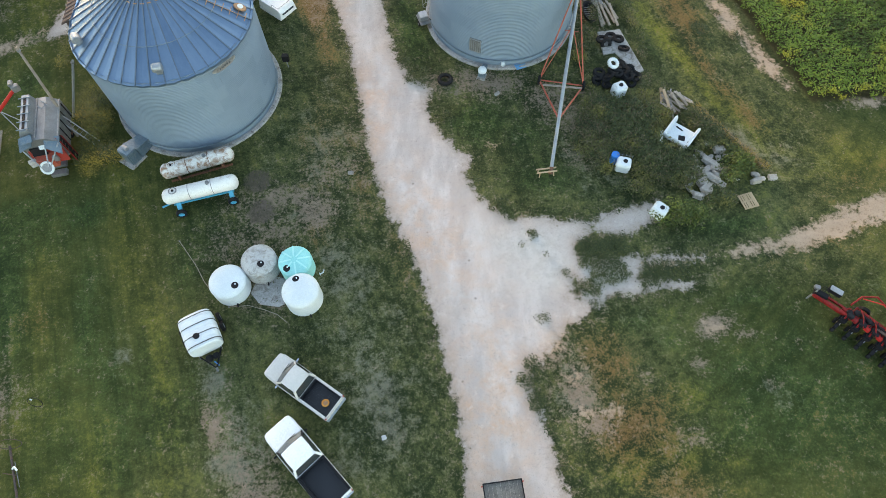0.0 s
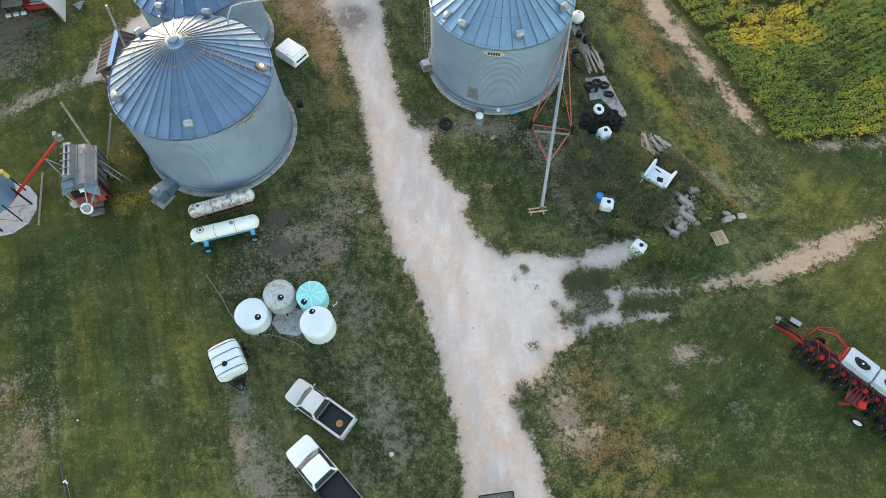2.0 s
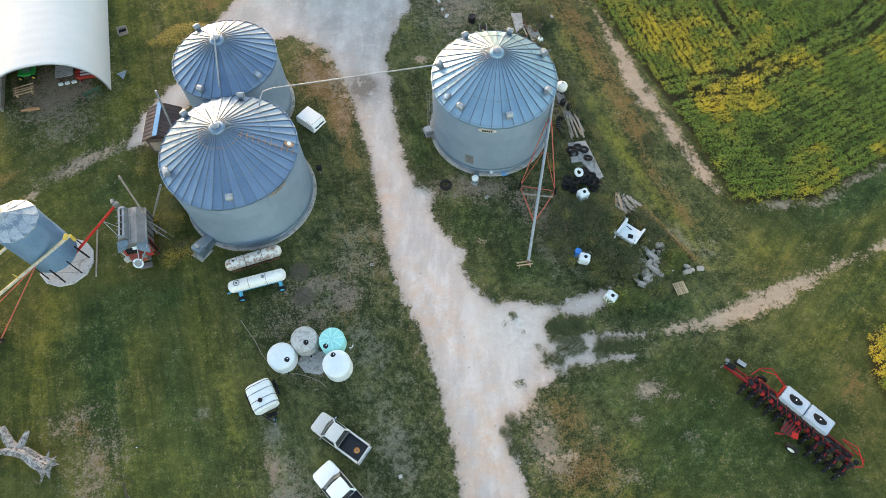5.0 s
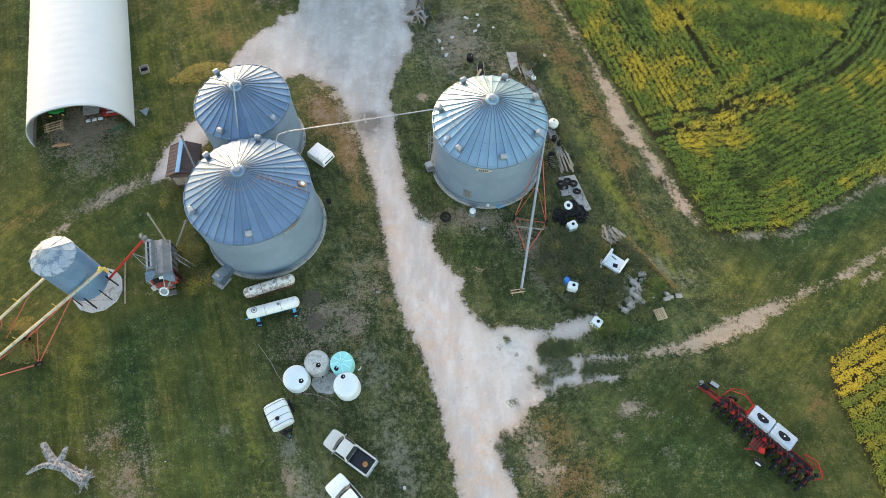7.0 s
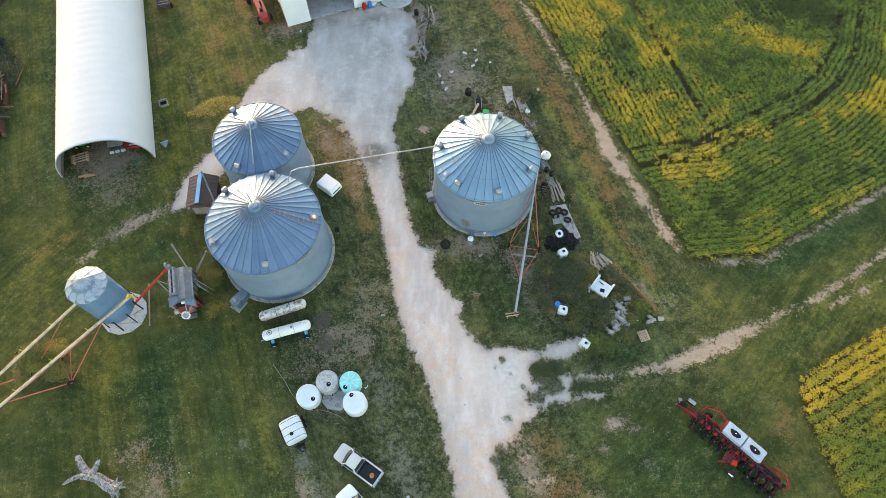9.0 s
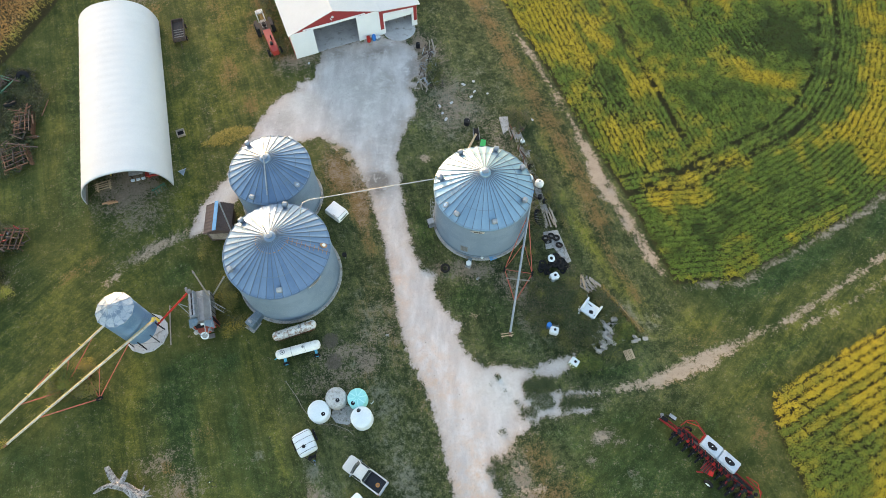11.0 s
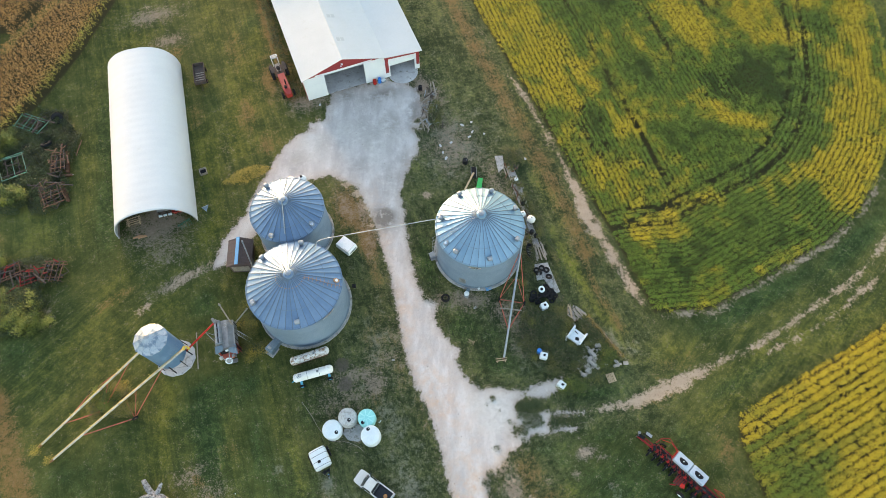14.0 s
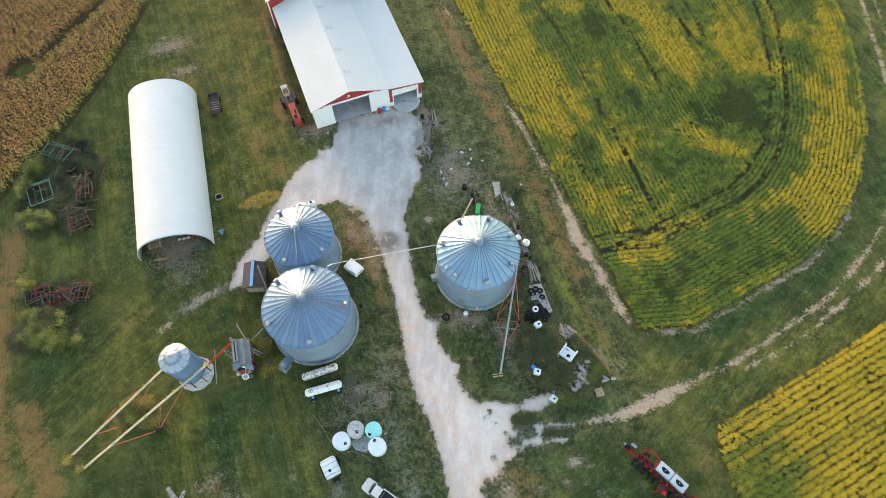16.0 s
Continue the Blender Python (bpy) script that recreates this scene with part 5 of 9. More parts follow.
def wall_ladder(ob, r, h, deg):
    a = radians(deg)
    out, side = Vector((math.cos(a), math.sin(a), 0)), Vector((-math.sin(a), math.cos(a), 0))
    bm = bmesh.new()
    for s in (-0.22, 0.22):
        tube(out * (r + 0.18) + side * s + Vector((0, 0, 1.2)), out * (r + 0.18) + side * s + Vector((0, 0, h + 0.6)), 0.022, 6, bm=bm)
    for k in range(int((h - 0.9) / 0.3)):
        z = 1.4 + 0.3 * k
        tube(out * (r + 0.18) - side * 0.22 + Vector((0, 0, z)), out * (r + 0.18) + side * 0.22 + Vector((0, 0, z)), 0.014, 5, bm=bm)
    for k in range(6):
        z = 2.6 + (h - 2.6) * k / 5
        pts = [out * (r + 0.18 + 0.62 * math.sin(u)) + side * (0.34 * math.cos(u)) + Vector((0, 0, z)) for u in np.linspace(0, math.pi, 8)]
        path(pts, 0.014, 5, bm)
    for u in (0.5, 1.57, 2.64):
        p = out * (r + 0.18 + 0.62 * math.sin(u)) + side * (0.34 * math.cos(u))
        tube(p + Vector((0, 0, 2.6)), p + Vector((0, 0, h)), 0.012, 5, bm=bm)
    part("caged_ladder", bm, "steel", ob, "galvanised caged ladder")


def wall_door(ob, r, deg, z, w, hgt):
    a = radians(deg)
    m = Matrix.Translation((math.cos(a) * (r + 0.02), math.sin(a) * (r + 0.02), z)) @ pose(0, 0, 0, 0, 0, deg)
    d = part("access_door", box(0.10, w, hgt, bevel=0.02), "steel", ob, "ribbed access door in a frame", m)
    part("door_leaf", box(0.04, w * 0.8, hgt * 0.84, (0.055, 0, 0), bevel=0.01), "dull_steel", d)
    for k in range(4):
        rib = box(0.03, 0.05, hgt * 0.8, (0.085, (k - 1.5) * w * 0.19, 0))
        part("rib", rib, "steel", d)


def sign_plate(ob, r, deg, z, w, hgt, text=""):
    """Oval maker's plate on the wall, bent to its curve."""
    bm = bmesh.new()
    n = 32
    mid = bm.verts.new(((r + 0.05) * math.cos(radians(deg)), (r + 0.05) * math.sin(radians(deg)), z))
    rim = []
    for k in range(n):
        u = 2 * math.pi * k / n
        cx = w / 2 * math.copysign(abs(math.cos(u)) ** 0.8, math.cos(u))
        a = radians(deg) + cx / r
        rim.append(bm.verts.new(((r + 0.05) * math.cos(a), (r + 0.05) * math.sin(a), z + hgt / 2 * math.sin(u))))
    for k in range(n):
        bm.faces.new((mid, rim[k], rim[(k + 1) % n]))
    bmesh.ops.solidify(bm, geom=bm.faces[:], thickness=0.02)
    plate = part("maker_plate", bm, "sign" if text else "poly_grey", ob, "cream oval maker's plate")
    a = radians(deg)
    base = Matrix.Translation(((r + 0.085) * math.cos(a), (r + 0.085) * math.sin(a), z)) @ pose(0, 0, 0, 90, 0, deg + 90)
    bars = bmesh.new()
    if text:
        for k in (-2, -1, 0, 1, 2):
            box(0.13, hgt * 0.42, 0.012, (k * 0.2, 0, 0), bm=bars)
    else:
        for k in range(5):
            box(0.14, hgt * 0.22, 0.012, ((k - 2) * 0.2, 0, 0), bm=bars)
    part("plate_mark", bars, "ink" if text else "dull_steel", plate, "", base)


RB = (4.84, 41.12, 5.92, 7.62, 10.85)
LB = (-19.25, 32.84, 6.08, 7.56, 10.75)
BB = (-21.52, 44.11, 5.0, 7.06, 9.45)
right_bin = grain_bin(*RB, 36, "galvanised corrugated steel grain bin beside the gravel drive", "roof_pale")
for deg in (121, 71.5, 25.5, -26, 170, -128.5, -78.2):
    roof_vent(right_bin, on_roof(RB[2] + 0.12, RB[3], RB[4], 5.25, deg), deg)
roof_ladder(right_bin, *RB[2:], -159, 1.0, 5.6, "steel")
hatch(right_bin, *RB[2:], -148.8, 5.3, "steel", "chrome")
wall_ladder(right_bin, RB[2], RB[3], -163)
wall_door(right_bin, RB[2], -112.5, 1.9, 0.95, 1.3)
sign_plate(right_bin, RB[2], -98, 7.05, 1.7, 0.62, "plate")

left_bin = grain_bin(*LB, 40, "galvanised corrugated steel grain bin with orange roof rungs, tanks in front")
for deg in (-78.2, -148.5, 142, 84.5):
    roof_vent(left_bin, on_roof(LB[2] + 0.12, LB[3], LB[4], 5.45, deg), deg)
roof_ladder(left_bin, *LB[2:], -4.5, 1.9, 5.9, "orange_steel")
roof_cleats(left_bin, *LB[2:], 1.75, range(-190, 1, 15), "orange_steel")
hatch(left_bin, *LB[2:], 2.5, 5.45, "orange_steel", "sign")
sign_plate(left_bin, LB[2], -39.5, 6.95, 2.0, 0.5)
mast = tube((-0.15, 0.1, LB[4] + 0.4), (-0.35, 0.4, LB[4] + 2.0), 0.05, 8)
tube((-0.15, 0.1, LB[4] + 0.45), (0.45, 0.9, LB[4] + 0.6), 0.03, 6, bm=mast)
part("filler_spout", mast, "steel", left_bin)

back_bin = grain_bin(*BB, 32, "smaller galvanised steel grain bin standing behind the larger one")
for deg in (132, -108):
    roof_vent(back_bin, on_roof(BB[2] + 0.12, BB[3], BB[4], 4.55, deg), deg)
roof_ladder(back_bin, *BB[2:], -42, 1.5, 4.7, "blue_steel")
roof_cleats(back_bin, *BB[2:], 1.55, range(-150, -20, 17), "blue_steel")
hatch(back_bin, *BB[2:], -34, 4.45, "steel", "chrome")
chute = tube((0.0, 0.0, BB[4] + 0.75), on_roof(BB[2] + 0.12, BB[3], BB[4], 4.2, -85, 0.25), 0.07, 10)
part("fill_pipe", chute, "steel", back_bin, "pale pipe lying on the roof")
# ---------- things that serve the bins ----------
def blower(x, y, a, label, s=1.0):
    ob = thing("aeration_fan", turned(x, y, 0, a), label, "fan")
    part("duct", loft([[(-0.9 * s, -0.35 * s, 0.15), (-0.9 * s, 0.35 * s, 0.15), (-0.9 * s, 0.35 * s, 0.75 * s), (-0.9 * s, -0.35 * s, 0.75 * s)],
                       [(0.5 * s, -0.5 * s, 0.1), (0.5 * s, 0.5 * s, 0.1), (0.5 * s, 0.5 * s, 1.0 * s), (0.5 * s, -0.5 * s, 1.0 * s)]]), "blue_steel", ob)
    part("fan_housing", box(0.75 * s, 1.0 * s, 1.1 * s, (0.9 * s, 0, 0.6 * s), bevel=0.08), "blue_steel", ob)
    part("motor", lathe([(0, -0.22), (0.17, -0.22), (0.17, 0.22), (0, 0.22)], 14, pose(0.9 * s, 0.0, 1.22 * s, 90, 0, 0)), "steel", ob)
    part("slab", box(1.3 * s, 1.2 * s, 0.14, (0.9 * s, 0, 0.05)), "concrete", ob)
    return ob


blower(-22.6, 27.1, -122, "grey steel aeration fan feeding the larger grain bin", 1.15)
f2 = blower(3.3, 34.6, -108, "small grey unloading chute with a white hood at the bin", 0.55)
part("hood", lathe([(0, 0.0), (0.34, 0.0), (0.36, 0.12), (0.26, 0.3), (0, 0.36)], 18, pose(0.45, 0, 0.62)), "poly_white", f2, "white plastic hood")


def wall_box(x, y, z, label):
    ob = thing("meter_box", turned(x, y, z), label, "box")
    part("case", box(0.5, 0.4, 0.6, (0, 0, 0.3), bevel=0.03), "black_plastic", ob)
    part("post", tube((0, 0, -z), (0, 0, 0.05), 0.05), "dull_steel", ob)


wall_box(-12.55, 35.2, 0.75, "black electric box on a post beside the bin")
hub = thing("sight_cap", turned(4.88, 35.1, 0.0), "small white cap on a stub pipe at the bin foot", "pipe cap")
part("cap", lathe([(0, 0.62), (0.16, 0.58), (0.18, 0.42), (0.18, 0.3), (0, 0.3)], 16), "poly_white", hub)
part("stub", tube((0, 0, 0), (0, 0, 0.32), 0.09), "dull_steel", hub)


def long_pipe():
    ob = thing("transfer_pipe", turned(0, 0), "long thin grey pipe running between two grain bin roofs", "pipe")
    a = [(-16.75, 37.0, 8.45), (-16.7, 37.3, 8.9), (-16.45, 38.1, 9.15), (-15.6, 38.5, 9.15)]
    b = [(-15.6, 38.5, 9.15), (-0.9, 41.75, 8.55), (-0.45, 41.8, 8.2)]
    part("bend", path(a, 0.06, 10), "steel", ob)
    part("run", path(b, 0.06, 10), "steel", ob)
    part("clamp", lathe([(0.06, -0.06), (0.09, -0.06), (0.09, 0.06), (0.06, 0.06)], 12, pose(-15.6, 38.5, 9.15, 90, 0, 102)), "dull_steel", ob)


long_pipe()


def auger(foot, head, r, label, tube_mat, frame, trough=None, legs=0.48, spread=1.7, tail=0.22):
    """A transport auger: tube, trough end, wheeled A-frame underneath."""
    f, h = Vector(foot), Vector(head)
    d = (h - f)
    ob = thing("grain_auger", turned(f.x, f.y), label, "auger")
    rel = lambda k, dz=0.0, s=0.0: Vector((d.x * k, d.y * k, f.z + d.z * k + dz)) + Vector((-d.y, d.x, 0)).normalized() * s
    part("auger_tube", tube(rel(0), rel(1), r, 14), tube_mat, ob)
    part("spout", tube(rel(1, 0.05), rel(1, -0.75), r * 1.25, 12), trough or tube_mat, ob)
    part("motor", lathe([(0, -0.25), (0.16, -0.25), (0.16, 0.25), (0, 0.25)], 12, Matrix.Translation(rel(0.985, r + 0.16)) @ pose(0, 0, 0, 90, 0, 0)), trough or tube_mat, ob)
    base = [Vector((rel(legs).x, rel(legs).y, 0.42)) + Vector((-d.y, d.x, 0)).normalized() * s for s in (-spread, spread)]
    part("axle", tube(base[0], base[1], 0.05), frame, ob)
    for b in base:
        part("frame_leg", tube(b, rel(0.82, -r), 0.055), frame, ob)
        part("brace", tube(b, rel(0.62, -r), 0.035), frame, ob)
        part("drag_bar", tube(b, rel(tail, -r), 0.07), frame, ob)
        side = Vector((-d.y, d.x, 0)).normalized()
        turn = Matrix.Translation(b) @ side.to_track_quat("Z", "Y").to_matrix().to_4x4()
        w = part("wheel", ring(0.27, 0.13, 22, 8), "black", ob, m=turn)
        part("rim", lathe([(0, -0.05), (0.2, -0.07), (0.2, 0.07), (0, 0.05)], 14), "rust", w)
    part("cross_bar", tube(rel(0.6, -r - 0.1, -0.5), rel(0.6, -r - 0.1, 0.5), 0.03), frame, ob)
    part("intake", lathe([(r * 0.6, -0.3), (r * 1.2, -0.3), (r * 1.2, 0.2), (r * 0.6, 0.2)], 12, Matrix.Translation(rel(0.0)) @ d.to_track_quat("Z", "Y").to_matrix().to_4x4()), "rust", ob)
    return ob, rel


bin_auger, rel = auger((7.95, 24.95, 0.35), (10.85, 41.3, 7.2), 0.14, "grey transport auger leaning on the bin on a red frame", "steel", "auger_red", legs=0.50, spread=1.75, tail=0.22)
part("plank", beam((-0.35, 6.6, 2.0), (2.55, 6.2, 2.05), 0.16, 0.05), "wood", bin_auger, "weathered plank tied across")
stand = thing("wooden_stand", turned(7.6, 24.85, 0, 8), "small wooden sawhorse under the auger's foot", "sawhorse")
for dx, dy in ((-0.55, -0.14), (-0.55, 0.14), (0.55, -0.14), (0.55, 0.14)):
    part("leg", beam((dx, dy * 1.8, 0), (dx * 0.9, dy, 0.45), 0.07, 0.05), "pallet_wood", stand)
for dy in (-0.15, 0.15):
    part("rail", beam((-0.75, dy, 0.47), (0.75, dy, 0.47), 0.1, 0.06), "pallet_wood", stand)

aug_a, _ = auger((-48.75, 12.2, 0.25), (-32.15, 24.95, 6.1), 0.115, "long pale transport auger with yellow flashing reaching past the hopper silo", "auger_pale", "auger_red", "yellow", 0.50, 1.6, 0.22)
aug_b, _ = auger((-50.7, 13.95, 0.25), (-38.05, 25.8, 4.2), 0.115, "long pale transport auger leaning against the hopper silo", "auger_pale", "auger_red", "yellow", 0.46, 1.6, 0.22)
for ob_, f_, h_ in ((aug_a, (-48.75, 12.2, 0.25), (-32.15, 24.95, 6.1)), (aug_b, (-50.7, 13.95, 0.25), (-38.05, 25.8, 4.2))):
    d_ = Vector(h_) - Vector(f_)
    s_ = Vector((d_.y, -d_.x, 0)).normalized() * 0.2
    part("side_rail", beam(Vector((0, 0, f_[2] - 0.1)) - s_, d_ + Vector((0, 0, f_[2] - 0.1)) - s_, 0.12, 0.14), "rail_yellow", ob_, "faded yellow rail along the tube")
    for k in (0.3, 0.52, 0.74):
        part("guy_post", beam(d_ * k + Vector((0, 0, f_[2])), d_ * k + Vector((0, 0, f_[2] + 0.9)), 0.06, 0.06), "yellow", ob_)

red = thing("loading_auger", turned(-35.2, 25.0), "bright red auger from the hopper silo up to the dryer", "auger")
part("auger_tube", tube((0, 0, 0.8), (5.6, 3.5, 5.1), 0.12, 12), "bright_red", red)
part("head", box(0.5, 0.4, 0.5, (5.7, 3.6, 5.15), (0, 0, 35), 0.05), "dull_steel", red)
part("motor", lathe([(0, -0.2), (0.16, -0.2), (0.16, 0.2), (0, 0.2)], 12, pose(5.45, 3.75, 5.4, 90, 0, 20)), "dull_steel", red)
for dx, dy in ((0.55, -0.9), (0.9, -0.2)):
    part("strut", tube((4.1, 2.6, 3.9), (4.6 + dx, 2.6 + dy, 2.7), 0.03), "steel", red)


def hopper_silo(x, y):
    ob = thing("hopper_silo", turned(x, y), "small galvanised hopper silo on black legs over a concrete pad", "silo")
    part("pad", lathe([(0, 0.12), (2.5, 0.12), (2.55, 0.08), (2.55, -0.05)], 12), "pale_pad", ob, "ten-sided concrete pad")
    prof = [(1.98 + 0.012 * math.cos(2 * math.pi * z / 0.11), z) for z in np.arange(2.0, 8.25, 0.037)]
    part("wall", lathe(prof, 56), "silo_wall", ob)
    part("hopper", lathe([(1.97, 2.02), (0.25, 0.75), (0.25, 0.6)], 40), "dull_steel", ob)
    first = None
    for k in range(12):
        bm = bmesh.new()
        a0, a1 = -math.pi / 12, math.pi / 12
        lo = [bm.verts.new((2.08 * math.cos(a) , 2.08 * math.sin(a), 8.2)) for a in (a0, a1)]
        hi = [bm.verts.new((0.3 * math.cos(a), 0.3 * math.sin(a), 9.35)) for a in (a0, a1)]
        li = [bm.verts.new((2.04 * math.cos(a), 2.04 * math.sin(a), 8.05)) for a in (a0, a1)]
        bm.faces.new((lo[0], lo[1], hi[1], hi[0]))
        bm.faces.new((li[0], li[1], lo[1], lo[0]))
        m = pose(0, 0, 0, 0, 0, 30 * k)
        beam((2.08 * math.cos(a0), 2.08 * math.sin(a0), 8.23), (0.3 * math.cos(a0), 0.3 * math.sin(a0), 9.38), 0.06, 0.06, bm)
        if first is None:
            first = part("roof_panel", bm, "silo_roof", ob, m=m)
        else:
            bm.free()
            again(first, ob, m)
    part("cap", lathe([(0.36, 9.3), (0.38, 9.42), (0.2, 9.55), (0, 9.58)], 20), "steel", ob)
    leg = None
    for k in range(8):
        m = pose(0, 0, 0, 0, 0, 45 * k + 12)
        if leg is None:
            leg = part("leg", beam((2.0, 0, 2.6), (2.12, 0, 0.12), 0.11, 0.11), "black_plastic", ob, "black steel leg", m)
            brc = part("brace", tube((2.02, 0.1, 2.0), (1.5, 1.42, 0.2), 0.022), "dull_steel", ob, m=m)
        else:
            again(leg, ob, m)
            again(brc, ob, m)
    for s in (-0.18, 0.18):
        part("ladder_rail", tube((2.0, s + 0.2, 2.1), (2.0, s + 0.2, 8.3), 0.02, 6), "yellow", ob, m=pose(0, 0, 0, 0, 0, 75))
    return ob


hopper_silo(-35.85, 25.25)


def dryer():
    ob = thing("grain_dryer", pose(-28.9, 27.4, 0, 0, 0, -76), "grey portable grain dryer with a red burner end and a ladder", "grain dryer")
    L, hw = 2.1, 1.25
    part("chassis", box(2 * L + 0.5, 1.5, 0.25, (0, 0, 0.55), bevel=0.03), "dull_steel", ob)
    sec = lambda x: [(x, -hw, 1.0), (x, -0.55, 0.6), (x, 0.55, 0.6), (x, hw, 1.0), (x, hw, 2.6), (x, 0.55, 3.1), (x, -0.55, 3.1), (x, -hw, 2.6)]
    part("body", loft([sec(-L), sec(L - 0.35)]), "dull_steel", ob, "grey perforated sheet body")
    part("top_hopper", loft([[(-L, -1.15, 3.0), (-L, -0.15, 3.0), (-L, -0.35, 3.6), (-L, -0.85, 3.6)], [(L - 0.9, -1.15, 3.0), (L - 0.9, -0.15, 3.0), (L - 0.9, -0.35, 3.6), (L - 0.9, -0.85, 3.6)]]), "steel", ob, "pale top auger trough")
    part("trough_slot", box(2 * L - 1.2, 0.16, 0.08, (-0.4, -0.6, 3.6)), "black_plastic", ob)
    for k in range(5):
        part("side_rib", box(0.06, 0.08, 1.5, (-L + 0.35 + k * 0.75, hw + 0.02, 1.8)), "black_plastic", ob)
        part("trough_clamp", box(0.07, 0.9, 0.06, (-L + 0.3 + k * 0.72, -0.6, 3.64), bevel=0.01), "blue_steel", ob)
    for y0 in (-0.02, 0.62, 1.24):
        part("roof_rib", beam((-L, y0, 3.13 - max(0, y0 - 0.05) * 0.41), (L - 0.65, y0, 3.13 - max(0, y0 - 0.05) * 0.41), 0.05, 0.05), "dull_steel", ob)
    part("slope_sheet", loft([[(-L, -0.1, 3.12), (-L, 1.28, 2.62), (-L, 1.28, 2.58), (-L, -0.1, 3.08)], [(L - 0.6, -0.1, 3.12), (L - 0.6, 1.28, 2.62), (L - 0.6, 1.28, 2.58), (L - 0.6, -0.1, 3.08)]]), "concrete", ob, "pale sloping top sheet")
    # open end: red bulkhead, burner gear and hood cheeks
    part("bulkhead", box(0.08, 2.3, 2.0, (L - 0.3, 0, 1.75), (0, -14, 0), 0.02), "red", ob, "rusty red bulkhead")
    part("burner_box", box(0.75, 1.35, 0.9, (L + 0.15, -0.1, 1.35), bevel=0.08), "auger_red", ob, "rusty red burner box")
    # black slab stands in for the shade inside the open end
    part("dark_recess", box(0.1, 1.0, 0.7, (L - 0.15, -0.35, 2.1), (0, -14, 0), 0.02), "black_plastic", ob)
    part("hood_cheek", loft([[(L - 0.7, 0.35, 3.05), (L - 0.7, 1.32, 2.66), (L - 0.7, 1.32, 2.58), (L - 0.7, 0.35, 2.97)], [(L + 0.2, 0.45, 2.72), (L + 0.55, 1.38, 2.25), (L + 0.55, 1.38, 2.17), (L + 0.2, 0.45, 2.64)]]), "blue_steel", ob, "blue-grey hood sheet")
    part("hood_cheek", loft([[(L - 0.85, -1.3, 3.0), (L - 0.85, -0.35, 3.25), (L - 0.85, -0.35, 3.17), (L - 0.85, -1.3, 2.92)], [(L + 0.05, -1.35, 2.62), (L - 0.05, -0.4, 2.92), (L - 0.05, -0.4, 2.84), (L + 0.05, -1.35, 2.54)]]), "blue_steel", ob, "blue-grey hood sheet")
    part("hood_flap", box(0.55, 0.75, 0.06, (L - 0.35, -0.55, 3.28), (0, 16, 8), 0.01), "blue_steel", ob)
    part("control_box", box(0.3, 0.5, 0.6, (L + 0.35, -0.95, 1.6), (0, 0, 15), 0.03), "poly_grey", ob)
    part("data_plate", box(0.04, 0.42, 0.3, (L - 0.2, 0.05, 2.42), (0, -35, 0), 0.01), "poly_white", ob)
    part("gauge_box", box(0.25, 0.35, 0.5, (L + 0.4, 0.65, 1.75), bevel=0.03), "steel", ob)
    part("lower_step", box(0.5, 1.1, 0.3, (L + 0.75, 0.25, 0.5), bevel=0.03), "dull_steel", ob)
    fan = part("fan_ring", ring(0.40, 0.085, 26, 8, pose(L + 0.95, -0.05, 1.55, 0, 45, 0)), "poly_white", ob, "white fan ring")
    part("fan_disc", lathe([(0, 0.0), (0.37, 0.02)], 20, pose(L + 0.95, -0.05, 1.55, 0, 45, 0)), "dull_steel", fan)
    for y0, y1 in ((-1.2, -0.35), (1.25, 0.25), (0.35, 0.1)):
        part("arm", tube((L - 0.1, y0, 2.65), (L + 0.95, y1, 1.62), 0.05), "steel", ob)
    for y0 in (-0.9, 0.9):
        w = part("wheel", ring(0.3, 0.13, 22, 8, pose(-0.8, y0, 0.42, 90, 0, 0)), "black", ob)
        part("rim", lathe([(0, -0.06), (0.2, -0.06), (0.2, 0.06), (0, 0.06)], 14, pose(-0.8, y0, 0.42, 90, 0, 0)), "rust", w)
    for k in range(6):
        part("step", beam((L - 0.75, hw + 0.16, 0.5 + 0.42 * k), (L - 0.15, hw + 0.16, 0.5 + 0.42 * k), 0.05, 0.24), "black_plastic", ob)
    for x0 in (L - 0.75, L - 0.15):
        part("step_rail", box(0.06, 0.06, 2.6, (x0, hw + 0.2, 1.4)), "dark_red", ob)


dryer()


def ladder(foot, top, width, label):
    f, t = Vector(foot), Vector(top)
    ob = thing("leaning_ladder", Matrix.Translation(f), label, "ladder")
    d = t - f
    side = Vector((-d.y, d.x, 0)).normalized() * width / 2
    for s in (-1, 1):
        part("rail", beam(side * s, d + side * s, 0.07, 0.05), "steel", ob)
    n = int(d.length / 0.32)
    for k in range(1, n):
        part("rung", tube(d * k / n - side, d * k / n + side, 0.018, 6), "steel", ob)


ladder((-26.2, 27.7, 0.0), (-29.0, 28.75, 3.35), 0.45, "aluminium ladder leaning on the grain dryer")


def pole(foot, top, r, label, mat, name="wooden_pole"):
    ob = thing(name, Matrix.Translation(foot), label, "pole")
    d = Vector(top) - Vector(foot)
    part("shaft", tube((0, 0, 0), d, r, 12, r * 0.8), mat, ob)
    part("collar", lathe([(r * 0.98, 0), (r * 1.2, 0), (r * 1.2, 0.12), (r * 0.9, 0.12)], 12, Matrix.Translation(d * 0.96)), "dull_steel", ob)
    return ob


pole((-27.9, 28.35, 0), (-28.6, 30.25, 7.3), 0.11, "leaning grey wooden pole behind the dryer", "wood")
